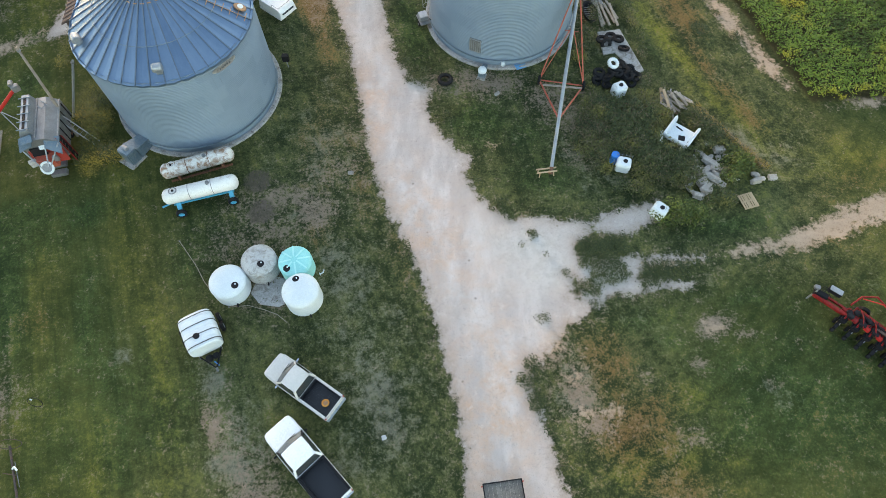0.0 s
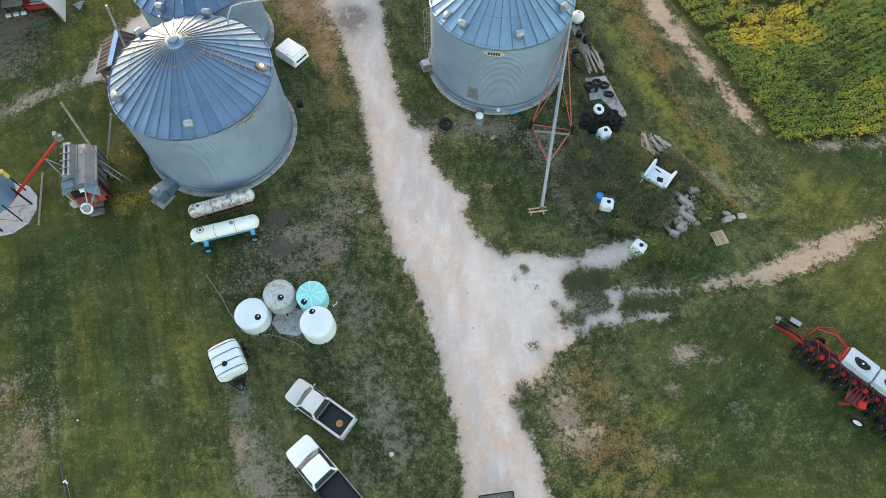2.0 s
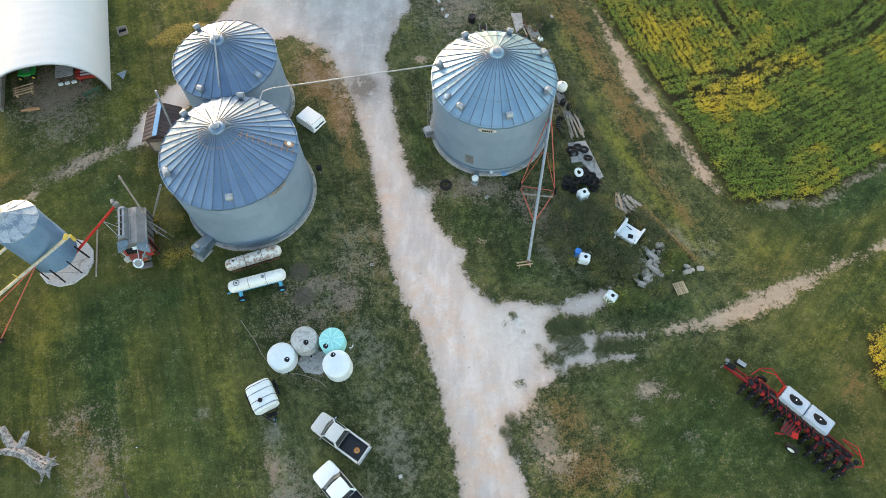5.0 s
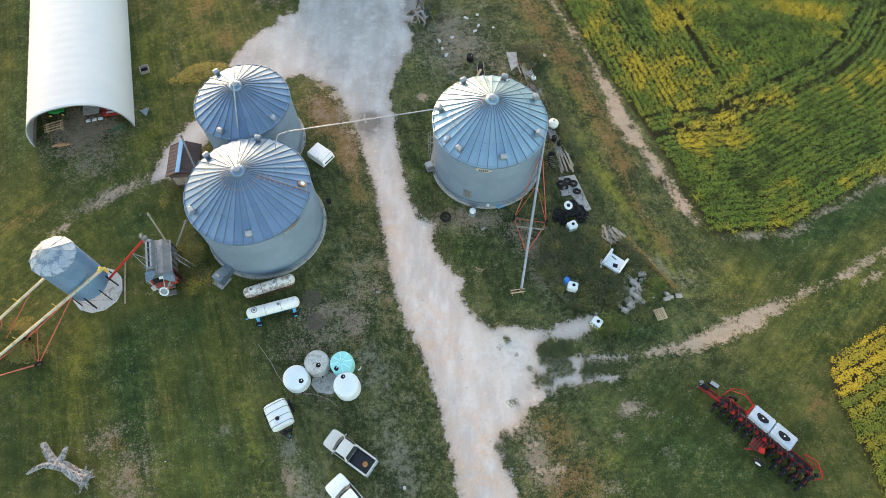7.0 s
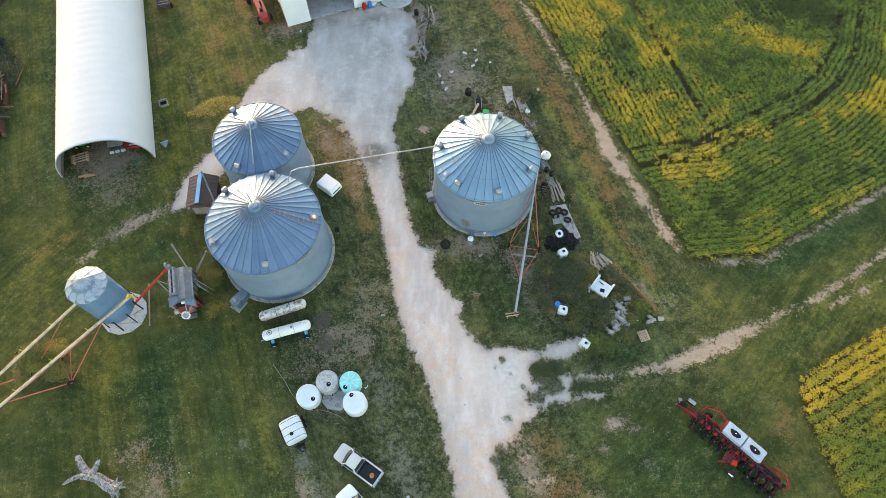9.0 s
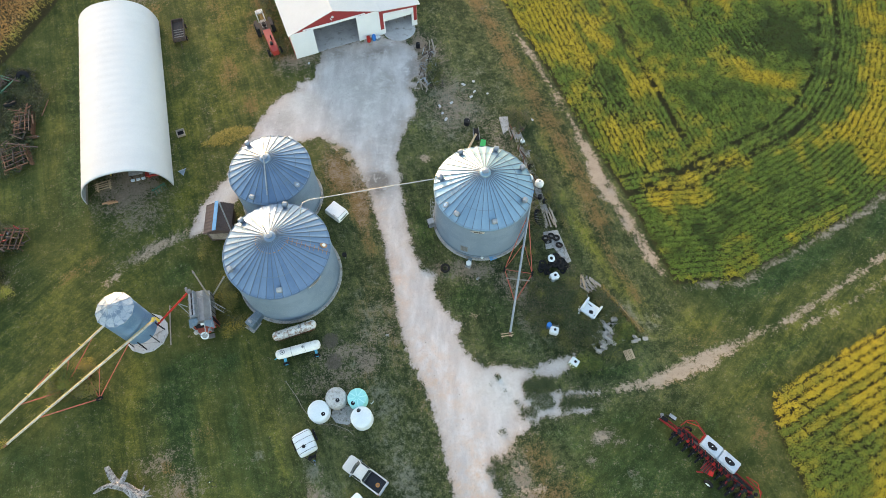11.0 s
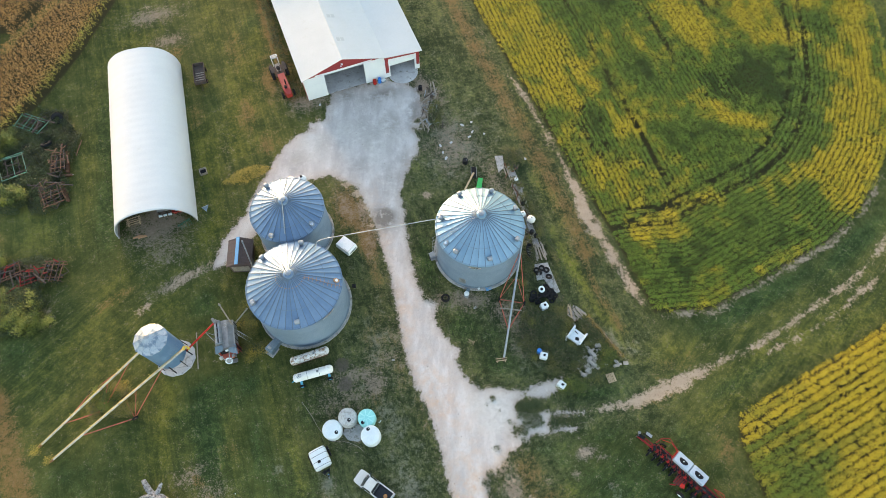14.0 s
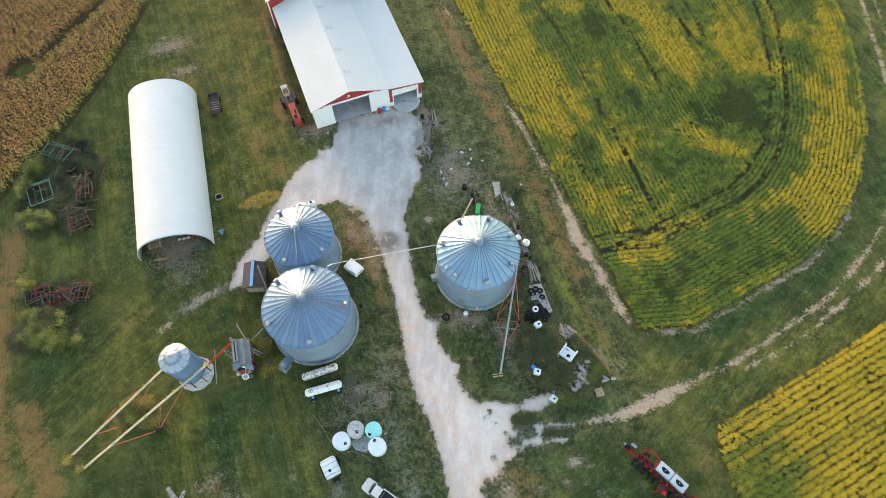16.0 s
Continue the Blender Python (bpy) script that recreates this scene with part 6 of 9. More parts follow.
pole((-28.7, 30.2, 0), (-25.2, 29.9, 6.4), 0.10, "grey steel down pipe slanting to the bin eave", "steel", "down_pipe")
pole((-26.6, 36.9, 0), (-26.2, 38.2, 9.2), 0.11, "slanting grey steel pipe above the brown shed", "steel", "down_pipe")
post = thing("fallen_post", turned(-33.78, 28.78), "thin grey wooden post lying in the grass", "post")
part("post", tube((0, 0, 0.12), (1.12, -5.06, 0.12), 0.08, 8), "wood", post)


def shed():
    ob = thing("control_shed", turned(-28.75, 39.7, 0, 4), "small brown metal shed with a pale blue ridge beside the bins", "shed")
    part("wall", box(2.9, 3.7, 2.4, (0, 0, 1.2)), "brown_roof", ob)
    part("front_board", box(2.4, 0.06, 1.4, (0, -1.9, 1.2), bevel=0.01), "wood", ob)
    for s in (-1, 1):
        bm = loft([[(0, -2.1, 3.25), (s * 1.75, -2.1, 2.35), (s * 1.75, -2.1, 2.27), (0, -2.1, 3.17)], [(0, 2.1, 3.25), (s * 1.75, 2.1, 2.35), (s * 1.75, 2.1, 2.27), (0, 2.1, 3.17)]])
        slope = part("roof", bm, "brown_roof", ob, "ribbed brown metal roof")
        for k in range(9):
            part("roof_rib", beam((0.1 * s, -2.0 + 0.5 * k, 3.24), (s * 1.72, -2.0 + 0.5 * k, 2.40), 0.05, 0.05), "brown_roof", slope)
    part("ridge_cap", box(0.5, 4.25, 0.07, (-0.12, 0, 3.27), (0, -10, 0), 0.01), "blue_trim", ob, "pale blue ridge cap")
    part("door", box(0.06, 0.9, 1.95, (1.48, -0.9, 1.0)), "dull_steel", ob)


shed()


def topper():
    ob = thing("truck_topper", turned(-14.15, 41.8, 0, -38), "white pickup topper shell set down on the grass", "truck topper")
    sec = lambda x, k, z: [(x, -0.95 * k, 0.05), (x, 0.95 * k, 0.05), (x, 0.85 * k, z), (x, -0.85 * k, z)]
    part("shell", loft([sec(-1.25, 0.98, 0.75), sec(-1.1, 1, 0.95), (sec(1.1, 1, 0.95)), sec(1.3, 0.98, 0.7)]), "white_paint", ob)
    part("window", box(0.04, 1.3, 0.35, (1.26, 0, 0.6), (0, -40, 0), 0.01), "glass", ob)
    rack = path([(0.35, -0.8, 0.96), (0.35, -0.8, 1.15), (1.15, -0.8, 1.15), (1.15, 0.8, 1.15), (0.35, 0.8, 1.15), (0.35, 0.8, 0.96)], 0.025, 6)
    part("rack", rack, "steel", ob, "thin pipe rack")


topper()
# ---------- vehicles and tanks ----------
def tyre_wheel(parent, at, R, w, axis_turn, rim_mat, name="wheel"):
    m = Matrix.Translation(at) @ pose(0, 0, 0, 90, 0, axis_turn)
    prof = [(R * 0.58, -w / 2), (R * 0.9, -w / 2), (R * 0.98, -w * 0.38), (R, 0), (R * 0.98, w * 0.38), (R * 0.9, w / 2), (R * 0.58, w / 2), (R * 0.58, -w / 2)]
    wh = part(name, lathe(prof, 26), "black", parent, m=m)
    part("rim", lathe([(0, -w * 0.18), (R * 0.2, -w * 0.2), (R * 0.5, -w * 0.35), (R * 0.59, -w * 0.42), (R * 0.59, w * 0.42), (R * 0.5, w * 0.35), (R * 0.2, w * 0.2), (0, w * 0.18)], 22), rim_mat, wh)
    return wh


def pickup(x, y, a, L, W, paint, bed_len, label, rim, bumper, cab_len=1.55, black_trim=False):
    """Single-cab pickup; x points ahead, origin under its middle."""
    ob = thing("pickup_truck", turned(x, y, 0, a), label, "pickup truck", "white pickups parked on the grass")
    hw, f, r = W / 2, L / 2, -L / 2
    bed0, bed1 = r + 0.10, r + 0.10 + bed_len
    cab1 = bed1 + 0.06 + cab_len
    belt = 1.02
    def sec(px, k, z0, z1):
        return [(px, -hw * k, z0), (px, -hw * k * 1.0, z1 - 0.12), (px, -hw * k * 0.93, z1), (px, 0, z1 + 0.045), (px, hw * k * 0.93, z1), (px, hw * k, z1 - 0.12), (px, hw * k, z0)]
    # nose and hood, rounded in plan
    part("hood", loft([sec(f - 0.04, 0.78, 0.45, 0.80), sec(f - 0.12, 0.90, 0.4, 0.90), sec(f - 0.40, 0.98, 0.36, 0.95), sec(cab1 + 0.05, 1.0, 0.36, belt + 0.02)]), paint, ob)
    part("lower_body", loft([[(cab1 + 0.06, -hw, 0.36), (cab1 + 0.06, hw, 0.36), (cab1 + 0.06, hw * 0.99, belt), (cab1 + 0.06, -hw * 0.99, belt)], [(bed1, -hw, 0.36), (bed1, hw, 0.36), (bed1, hw * 0.99, belt), (bed1, -hw * 0.99, belt)]]), paint, ob)
    # greenhouse
    roof_z = 1.70
    x0, x1, x2, x3 = bed1 + 0.02, bed1 + 0.24, cab1 - 0.46, cab1 + 0.08
    part("cab_roof", loft([[(x1 + 0.0, -hw * 0.74, roof_z - 0.05), (x1, 0, roof_z - 0.01), (x1, hw * 0.74, roof_z - 0.05), (x1, hw * 0.74, roof_z - 0.12), (x1, -hw * 0.74, roof_z - 0.12)],
                           [((x1 + x2) / 2, -hw * 0.78, roof_z - 0.03), ((x1 + x2) / 2, 0, roof_z + 0.03), ((x1 + x2) / 2, hw * 0.78, roof_z - 0.03), ((x1 + x2) / 2, hw * 0.78, roof_z - 0.12), ((x1 + x2) / 2, -hw * 0.78, roof_z - 0.12)],
                           [(x2 + 0.02, -hw * 0.75, roof_z - 0.06), (x2 + 0.05, 0, roof_z - 0.01), (x2 + 0.02, hw * 0.75, roof_z - 0.06), (x2 + 0.02, hw * 0.75, roof_z - 0.12), (x2 + 0.02, -hw * 0.75, roof_z - 0.12)]]), paint, ob)
    quad = lambda pts, t=0.02: loft([pts, [(p[0], p[1], p[2] - t) for p in pts]])
    part("windscreen", quad([(x2 + 0.03, -hw * 0.72, roof_z - 0.08), (x2 + 0.07, 0, roof_z - 0.05), (x2 + 0.03, hw * 0.72, roof_z - 0.08), (x3 - 0.10, hw * 0.90, belt + 0.05), (x3 + 0.02, 0, belt + 0.06), (x3 - 0.10, -hw * 0.90, belt + 0.05)]), "glass", ob)
    part("rear_window", quad([(x1, -hw * 0.70, roof_z - 0.1), (x1, hw * 0.70, roof_z - 0.1), (x0, hw * 0.84, belt + 0.04), (x0, -hw * 0.84, belt + 0.04)]), "glass", ob)
    for s in (-1, 1):
        part("side_window", quad([(x1 + 0.08, s * hw * 0.765, roof_z - 0.1), (x2 - 0.02, s * hw * 0.765, roof_z - 0.1), (x3 - 0.22, s * hw * 0.96, belt + 0.03), (x0 + 0.1, s * hw * 0.96, belt + 0.03)]), "glass", ob)
        part("front_pillar", beam((x2 + 0.0, s * hw * 0.76, roof_z - 0.08), (x3 - 0.10, s * hw * 0.95, belt), 0.09, 0.07), "black_plastic" if black_trim else paint, ob)
        part("rear_pillar", beam((x1 + 0.02, s * hw * 0.75, roof_z - 0.08), (x0 + 0.04, s * hw * 0.93, belt), 0.14, 0.09), paint, ob)
        mir = part("mirror", box(0.10, 0.22, 0.17, (x3 - 0.30, s * (hw + 0.11), belt + 0.10), bevel=0.02), "black_plastic" if black_trim else "chrome", ob)
        part("bed_side", box(bed_len, 0.13, 0.62, ((bed0 + bed1) / 2, s * (hw - 0.065), 0.71), bevel=0.03), paint, ob)
        part("bed_rail", box(bed_len - 0.05, 0.15, 0.035, ((bed0 + bed1) / 2, s * (hw - 0.085), 1.03), bevel=0.01), paint if not black_trim else "black_plastic", ob)
        part("liner_side", box(bed_len - 0.16, 0.04, 0.5, ((bed0 + bed1) / 2, s * (hw - 0.16), 0.76)), "bed_liner", ob)
        part("headlight", box(0.08, 0.30, 0.14, (f - 0.09, s * hw * 0.62, 0.74), (0, 0, s * -12), 0.02), "glass", ob)
        part("tail_light", box(0.06, 0.12, 0.26, (r + 0.09, s * (hw - 0.07), 0.84), bevel=0.02), "bright_red", ob)
        part("sill", box(L * 0.72, 0.10, 0.16, (0, s * (hw - 0.05), 0.36), bevel=0.03), "black_plastic", ob)
        for wx in (f - 0.88, bed0 + bed_len * 0.46):
            tyre_wheel(ob, (wx, s * (hw - 0.11), 0.36), 0.36, 0.22, 0, rim)
    fl = part("bed_floor", box(bed_len - 0.1, W - 0.3, 0.05, ((bed0 + bed1) / 2, 0, 0.54)), "bed_liner", ob, "black ribbed bed liner")
    for k in range(11):
        part("liner_rib", box(bed_len - 0.2, 0.05, 0.025, ((bed0 + bed1) / 2, (k - 5) * (W - 0.5) / 11, 0.572)), "bed_liner", fl)
    part("liner_front", box(0.05, W - 0.3, 0.5, (bed1 - 0.05, 0, 0.78)), "bed_liner", ob)
    part("tailgate", box(0.09, W - 0.14, 0.56, (bed0 - 0.02, 0, 0.72), bevel=0.03), paint, ob)
    part("rear_bumper", box(0.20, W * 0.97, 0.17, (r + 0.01, 0, 0.52), bevel=0.04), bumper, ob)
    part("front_bumper", loft([sec(f + 0.03, 0.72, 0.38, 0.56), sec(f - 0.10, 0.94, 0.38, 0.58)]), bumper, ob)
    part("grille", box(0.05, W * 0.5, 0.18, (f - 0.03, 0, 0.70), bevel=0.02), "black_plastic", ob)
    part("wiper", beam((x3 + 0.02, -0.55, belt + 0.08), (x3 - 0.03, 0.1, belt + 0.1), 0.03, 0.02), "black_plastic", ob)
    part("chassis", box(L * 0.9, W * 0.6, 0.2, (0, 0, 0.36)), "black_plastic", ob)
    return ob


pickup(-8.6, 9.0, 145.9, 5.1, 1.78, "old_white", 2.05, "older off-white single-cab pickup with a black bed", "dull_steel", "bumper", 1.72)
pickup(-7.93, 4.5, 134.0, 6.0, 1.97, "white_paint", 2.55, "white single-cab pickup with an empty black lined bed", "steel", "chrome", 1.9, True)
can = thing("ring_in_truck_bed", Matrix.Translation((-7.15, 7.95, 0.60)), "orange and yellow round feed pan in the truck bed", "pan")
part("pan", lathe([(0, 0.02), (0.13, 0.02), (0.2, 0.10), (0.24, 0.10), (0.22, 0.03), (0.14, 0.0), (0, 0.0)], 24), "pan_orange", can)
part("filling", lathe([(0, 0.05), (0.15, 0.045), (0.15, 0.03), (0, 0.03)], 20), "orange_steel", can)


def poly_tank(x, y, r, h, mat, lid, label, ribs=False, domed=0.25):
    ob = thing("poly_tank", turned(x, y), label, "storage tank", "upright plastic tanks standing together")
    prof = [(0, 0.0), (r * 0.98, 0.0), (r, 0.06)]
    for k in range(1, 6):
        z = h * k / 6
        prof += [(r, z - 0.05), (r * 0.985, z), (r, z + 0.05)]
    prof += [(r, h - 0.22), (r * 0.985, h - 0.10), (r * 0.93, h + 0.0), (r * 0.84, h + domed * 0.35), (r * 0.6, h + domed * 0.7), (r * 0.25, h + domed), (0, h + domed)]
    part("shell", lathe(prof, 48), mat, ob, smooth=True)
    if ribs:
        for k in range(8):
            a = radians(45 * k + 12)
            part("rib", beam((0.2 * math.cos(a), 0.2 * math.sin(a), h + domed + 0.0), (r * 0.92 * math.cos(a), r * 0.92 * math.sin(a), h + 0.07), 0.10, 0.10), "aqua_rib", ob)
    rr = math.hypot(*lid)
    z = h + domed * max(0.0, 1.05 - rr / r) + 0.02
    ld = part("lid", lathe([(0, 0.09), (0.2, 0.085), (0.225, 0.05), (0.24, -0.03), (0, -0.03)], 22), "black_plastic", ob, "round black lid", Matrix.Translation((*lid, z)))
    part("vent", lathe([(0, 0.13), (0.045, 0.13), (0.05, 0.08), (0, 0.08)], 10), "poly_white", ld, m=Matrix.Translation((0.05, 0.04, 0)))
    part("valve", path([(r * 0.4, -r * 0.9, 0.16), (r * 0.46, -r * 1.1, 0.16)], 0.05, 8), "black_plastic", ob)
    part("bung", lathe([(0, 0.05), (0.08, 0.04), (0.09, 0), (0, 0)], 12, Matrix.Translation((-lid[0] * 0.7, -lid[1] * 0.7, h + domed * 0.55))), mat, ob)
    return ob


poly_tank(-14.1, 15.7, 1.22, 1.45, "poly_white", (0.62, -0.38), "short white upright plastic tank with a black lid")
poly_tank(-12.25, 17.2, 1.18, 1.5, "poly_grey", (0.28, -0.40), "weathered grey upright plastic tank with a black lid")
poly_tank(-9.82, 17.12, 1.13, 1.5, "poly_aqua", (-0.42, -0.62), "aqua green ribbed upright plastic tank with a black lid", True, 0.18)
poly_tank(-9.2, 14.95, 1.22, 1.7, "poly_white", (-0.30, 0.68), "tall white upright plastic tank with a black lid")
for tx, ty, tr, th, lid in ((-23.1, 52.3, 0.85, 1.3, (-0.25, 0.1)), (-21.55, 52.9, 0.62, 1.15, (-0.12, 0.15))):
    ob = poly_tank(tx, ty, tr, th, "poly_white", lid, "white upright plastic tank on gravel behind the small bin")
fitting = thing("pipe_fitting", turned(-8.2, 16.85, 0, 30), "small pale pipe fitting lying on the grass", "pipe fitting")
part("elbow", path([(-0.2, 0, 0.08), (0.05, 0, 0.08), (0.18, 0.16, 0.08)], 0.05, 8), "poly_white", fitting)
part("flange", lathe([(0, 0), (0.11, 0), (0.11, 0.05), (0, 0.05)], 14, pose(-0.22, 0, 0.1, 0, 90, 0)), "poly_white", fitting)


def tank_trailer():
    ob = thing("tank_trailer", turned(-15.3, 12.25, 0, -61.5), "white plastic tank with black straps on a tandem trailer", "tank trailer")
    L, w = 1.2, 1.08
    def sec(x, k):
        pts = []
        for i in range(20):
            a = 2 * math.pi * i / 20
            c, s = math.cos(a), math.sin(a)
            pts.append((x, w * k * math.copysign(abs(c) ** 0.6, c), 1.15 + 0.72 * k * math.copysign(abs(s) ** 0.6, s)))
        return pts
    xs = [(-L, 0.86), (-L + 0.06, 0.95)]
    for i in range(3):
        a = -L + 0.06 + (i + 0.5) * (2 * L - 0.12) / 3
        xs += [(a - 0.05, 1.0), (a, 0.975), (a + 0.05, 1.0)]
    xs += [(L - 0.06, 0.95), (L, 0.86)]
    part("tank", loft([sec(*q) for q in xs]), "poly_white", ob, smooth=False)
    for x in (-0.98, -0.36, 0.34, 0.98):
        bm = bmesh.new()
        pts = [Vector((p[0], p[1] * 1.012, 1.15 + (p[2] - 1.15) * 1.02)) for p in sec(x, 1.0)]
        for a, b in zip(pts, pts[1:] + pts[:1]):
            beam(a, b, 0.04, 0.02, bm)
        part("strap", bm, "black_plastic", ob, "black steel strap")
    part("lid", lathe([(0, 0.09), (0.17, 0.08), (0.2, -0.03), (0, -0.03)], 20, Matrix.Translation((0.42, -0.16, 1.9))), "black_plastic", ob)
    for s in (-0.7, 0.7):
        part("frame_rail", beam((-L - 0.1, s, 0.42), (L + 0.1, s, 0.42), 0.09, 0.14), "dull_steel", ob)
        part("tongue_bar", beam((L, s, 0.45), (L + 1.15, 0, 0.45), 0.08, 0.10), "black_plastic", ob)
        for x in (-0.85, -0.15):
            tyre_wheel(ob, (x, s * 1.75, 0.34), 0.34, 0.22, 0, "steel")
    part("pump", lathe([(0, 0), (0.22, 0), (0.24, 0.2), (0.15, 0.36), (0, 0.4)], 16, Matrix.Translation((L + 0.42, -0.15, 0.5))), "black_plastic", ob)
    part("engine", box(0.32, 0.4, 0.32, (L + 0.45, 0.28, 0.65), bevel=0.05), "black_plastic", ob)
    part("jack", tube((L + 0.9, 0.12, 0.1), (L + 0.9, 0.12, 0.95), 0.04), "blue", ob, "blue jack")
    part("coupler", box(0.3, 0.14, 0.12, (L + 1.25, 0, 0.45), bevel=0.03), "dull_steel", ob)
    part("deck", box(2 * L, 1.5, 0.06, (0, 0, 0.5)), "dull_steel", ob)


tank_trailer()


def capsule(L, r, seg=28):
    prof = [(0, -L / 2)]
    for k in range(1, 7):
        a = math.pi / 2 * k / 6
        prof.append((r * math.sin(a), -L / 2 + r * 0.75 * (1 - math.cos(a))))
    prof += [(q, -z) for q, z in prof[::-1]]
    return lathe(prof, seg, pose(0, 0, 0, 0, 90, 0))


def nurse_tank(x, y, a, z, L, r, mat, label, wheels):
    ob = thing("nurse_tank", turned(x, y, 0, a), label, "tank", "long pressure tanks before the bin")
    part("shell", capsule(L, r), mat, ob, m=Matrix.Translation((0, 0, z)), smooth=True)
    for k in (-0.14, 0.16):
        bm = lathe([(r * 1.005, -0.02), (r * 1.025, -0.02), (r * 1.025, 0.02), (r * 1.005, 0.02)], 28, pose(L * k, 0, z, 0, 90, 0))
        part("weld_band", bm, "rust" if not wheels else "dull_steel", ob)
    part("valve_dome", lathe([(0, 0.16), (0.12, 0.15), (0.15, 0.0), (0, 0)], 14, Matrix.Translation((0.12 * L, 0, z + r - 0.02))), "dull_steel", ob)
    part("guard_ring", ring(0.26, 0.035, 24, 6, Matrix.Translation((-0.33 * L, 0, z + r + 0.02))), "dull_steel" if wheels else "tank_white", ob)
    part("gauge", lathe([(0, 0.1), (0.07, 0.1), (0.08, 0), (0, 0)], 10, Matrix.Translation((-0.33 * L, 0, z + r))), "black_plastic", ob)
    if wheels:
        part("frame_rail", box(L * 0.8, 0.12, 0.14, (0, -0.3, 0.62)), "rim_blue", ob)
        part("frame_rail", box(L * 0.8, 0.12, 0.14, (0, 0.3, 0.62)), "rim_blue", ob)
        for x0 in (-L * 0.33, L * 0.36):
            part("axle", box(0.12, 1.55, 0.12, (x0, -0.1, 0.42)), "rim_blue", ob)
            part("bolster", loft([[(x0 - 0.15, -0.85, 0.45), (x0 + 0.15, -0.85, 0.45), (x0 + 0.15, -0.85, 0.6), (x0 - 0.15, -0.85, 0.6)], [(x0 - 0.15, -0.3, 0.55), (x0 + 0.15, -0.3, 0.55), (x0 + 0.15, -0.3, 0.95), (x0 - 0.15, -0.3, 0.95)]]), "rim_blue", ob)
            for s in (-1.02, 0.72):
                tyre_wheel(ob, (x0, s, 0.37), 0.37, 0.26, 0, "rim_blue")
        part("tongue", beam((-L * 0.4, 0, 0.5), (-L * 0.4 - 0.9, -0.1, 0.3), 0.1, 0.1), "rim_blue", ob)
    else:
        for x0 in (-L * 0.3, L * 0.3):
            part("saddle", box(0.2, r * 1.5, z - r * 0.6, (x0, 0, (z - r * 0.6) / 2), bevel=0.02), "rust", ob)
        part("skid", box(L * 0.85, 0.12, 0.12, (0, -0.3, 0.06)), "rust", ob)
        part("skid", box(L * 0.85, 0.12, 0.12, (0, 0.3, 0.06)), "rust", ob)
    return ob


nurse_tank(-17.85, 25.25, 19.5, 0.95, 5.3, 0.56, "tank_rusty", "rust-streaked white pressure tank on skids", False)
nurse_tank(-17.1, 22.8, 16.0, 1.25, 5.3, 0.56, "tank_white", "stained white pressure tank on a blue wheeled running gear", True)


def flat_trailer():
    ob = thing("flat_trailer", turned(3.6, 1.75, 0, 7.5), "small flat trailer with a grey plank deck", "trailer")
    for k in range(9):
        part("deck_board", box(0.235, 3.4, 0.04, (-0.98 + 0.245 * k, 0, 0.6)), "deck_wood", ob)
    for s in (-1.12, 1.12):
        part("side_rail", box(0.06, 3.5, 0.16, (s, 0, 0.6), bevel=0.01), "black_plastic", ob)
        tyre_wheel(ob, (s * 1.12, -0.2, 0.32), 0.32, 0.2, 90, "dull_steel")
        part("lamp", box(0.1, 0.06, 0.1, (s * 1.06, 1.6, 0.5)), "bright_red", ob)
    for s in (-1.72, 1.72):
        part("end_rail", box(2.3, 0.07, 0.18, (0, s, 0.6), bevel=0.01), "black_plastic", ob)
    part("axle", box(2.2, 0.1, 0.1, (0, -0.2, 0.36)), "dull_steel", ob)
    part("tongue", beam((0, -1.7, 0.5), (0, -3.0, 0.45), 0.1, 0.1), "black_plastic", ob)


flat_trailer()


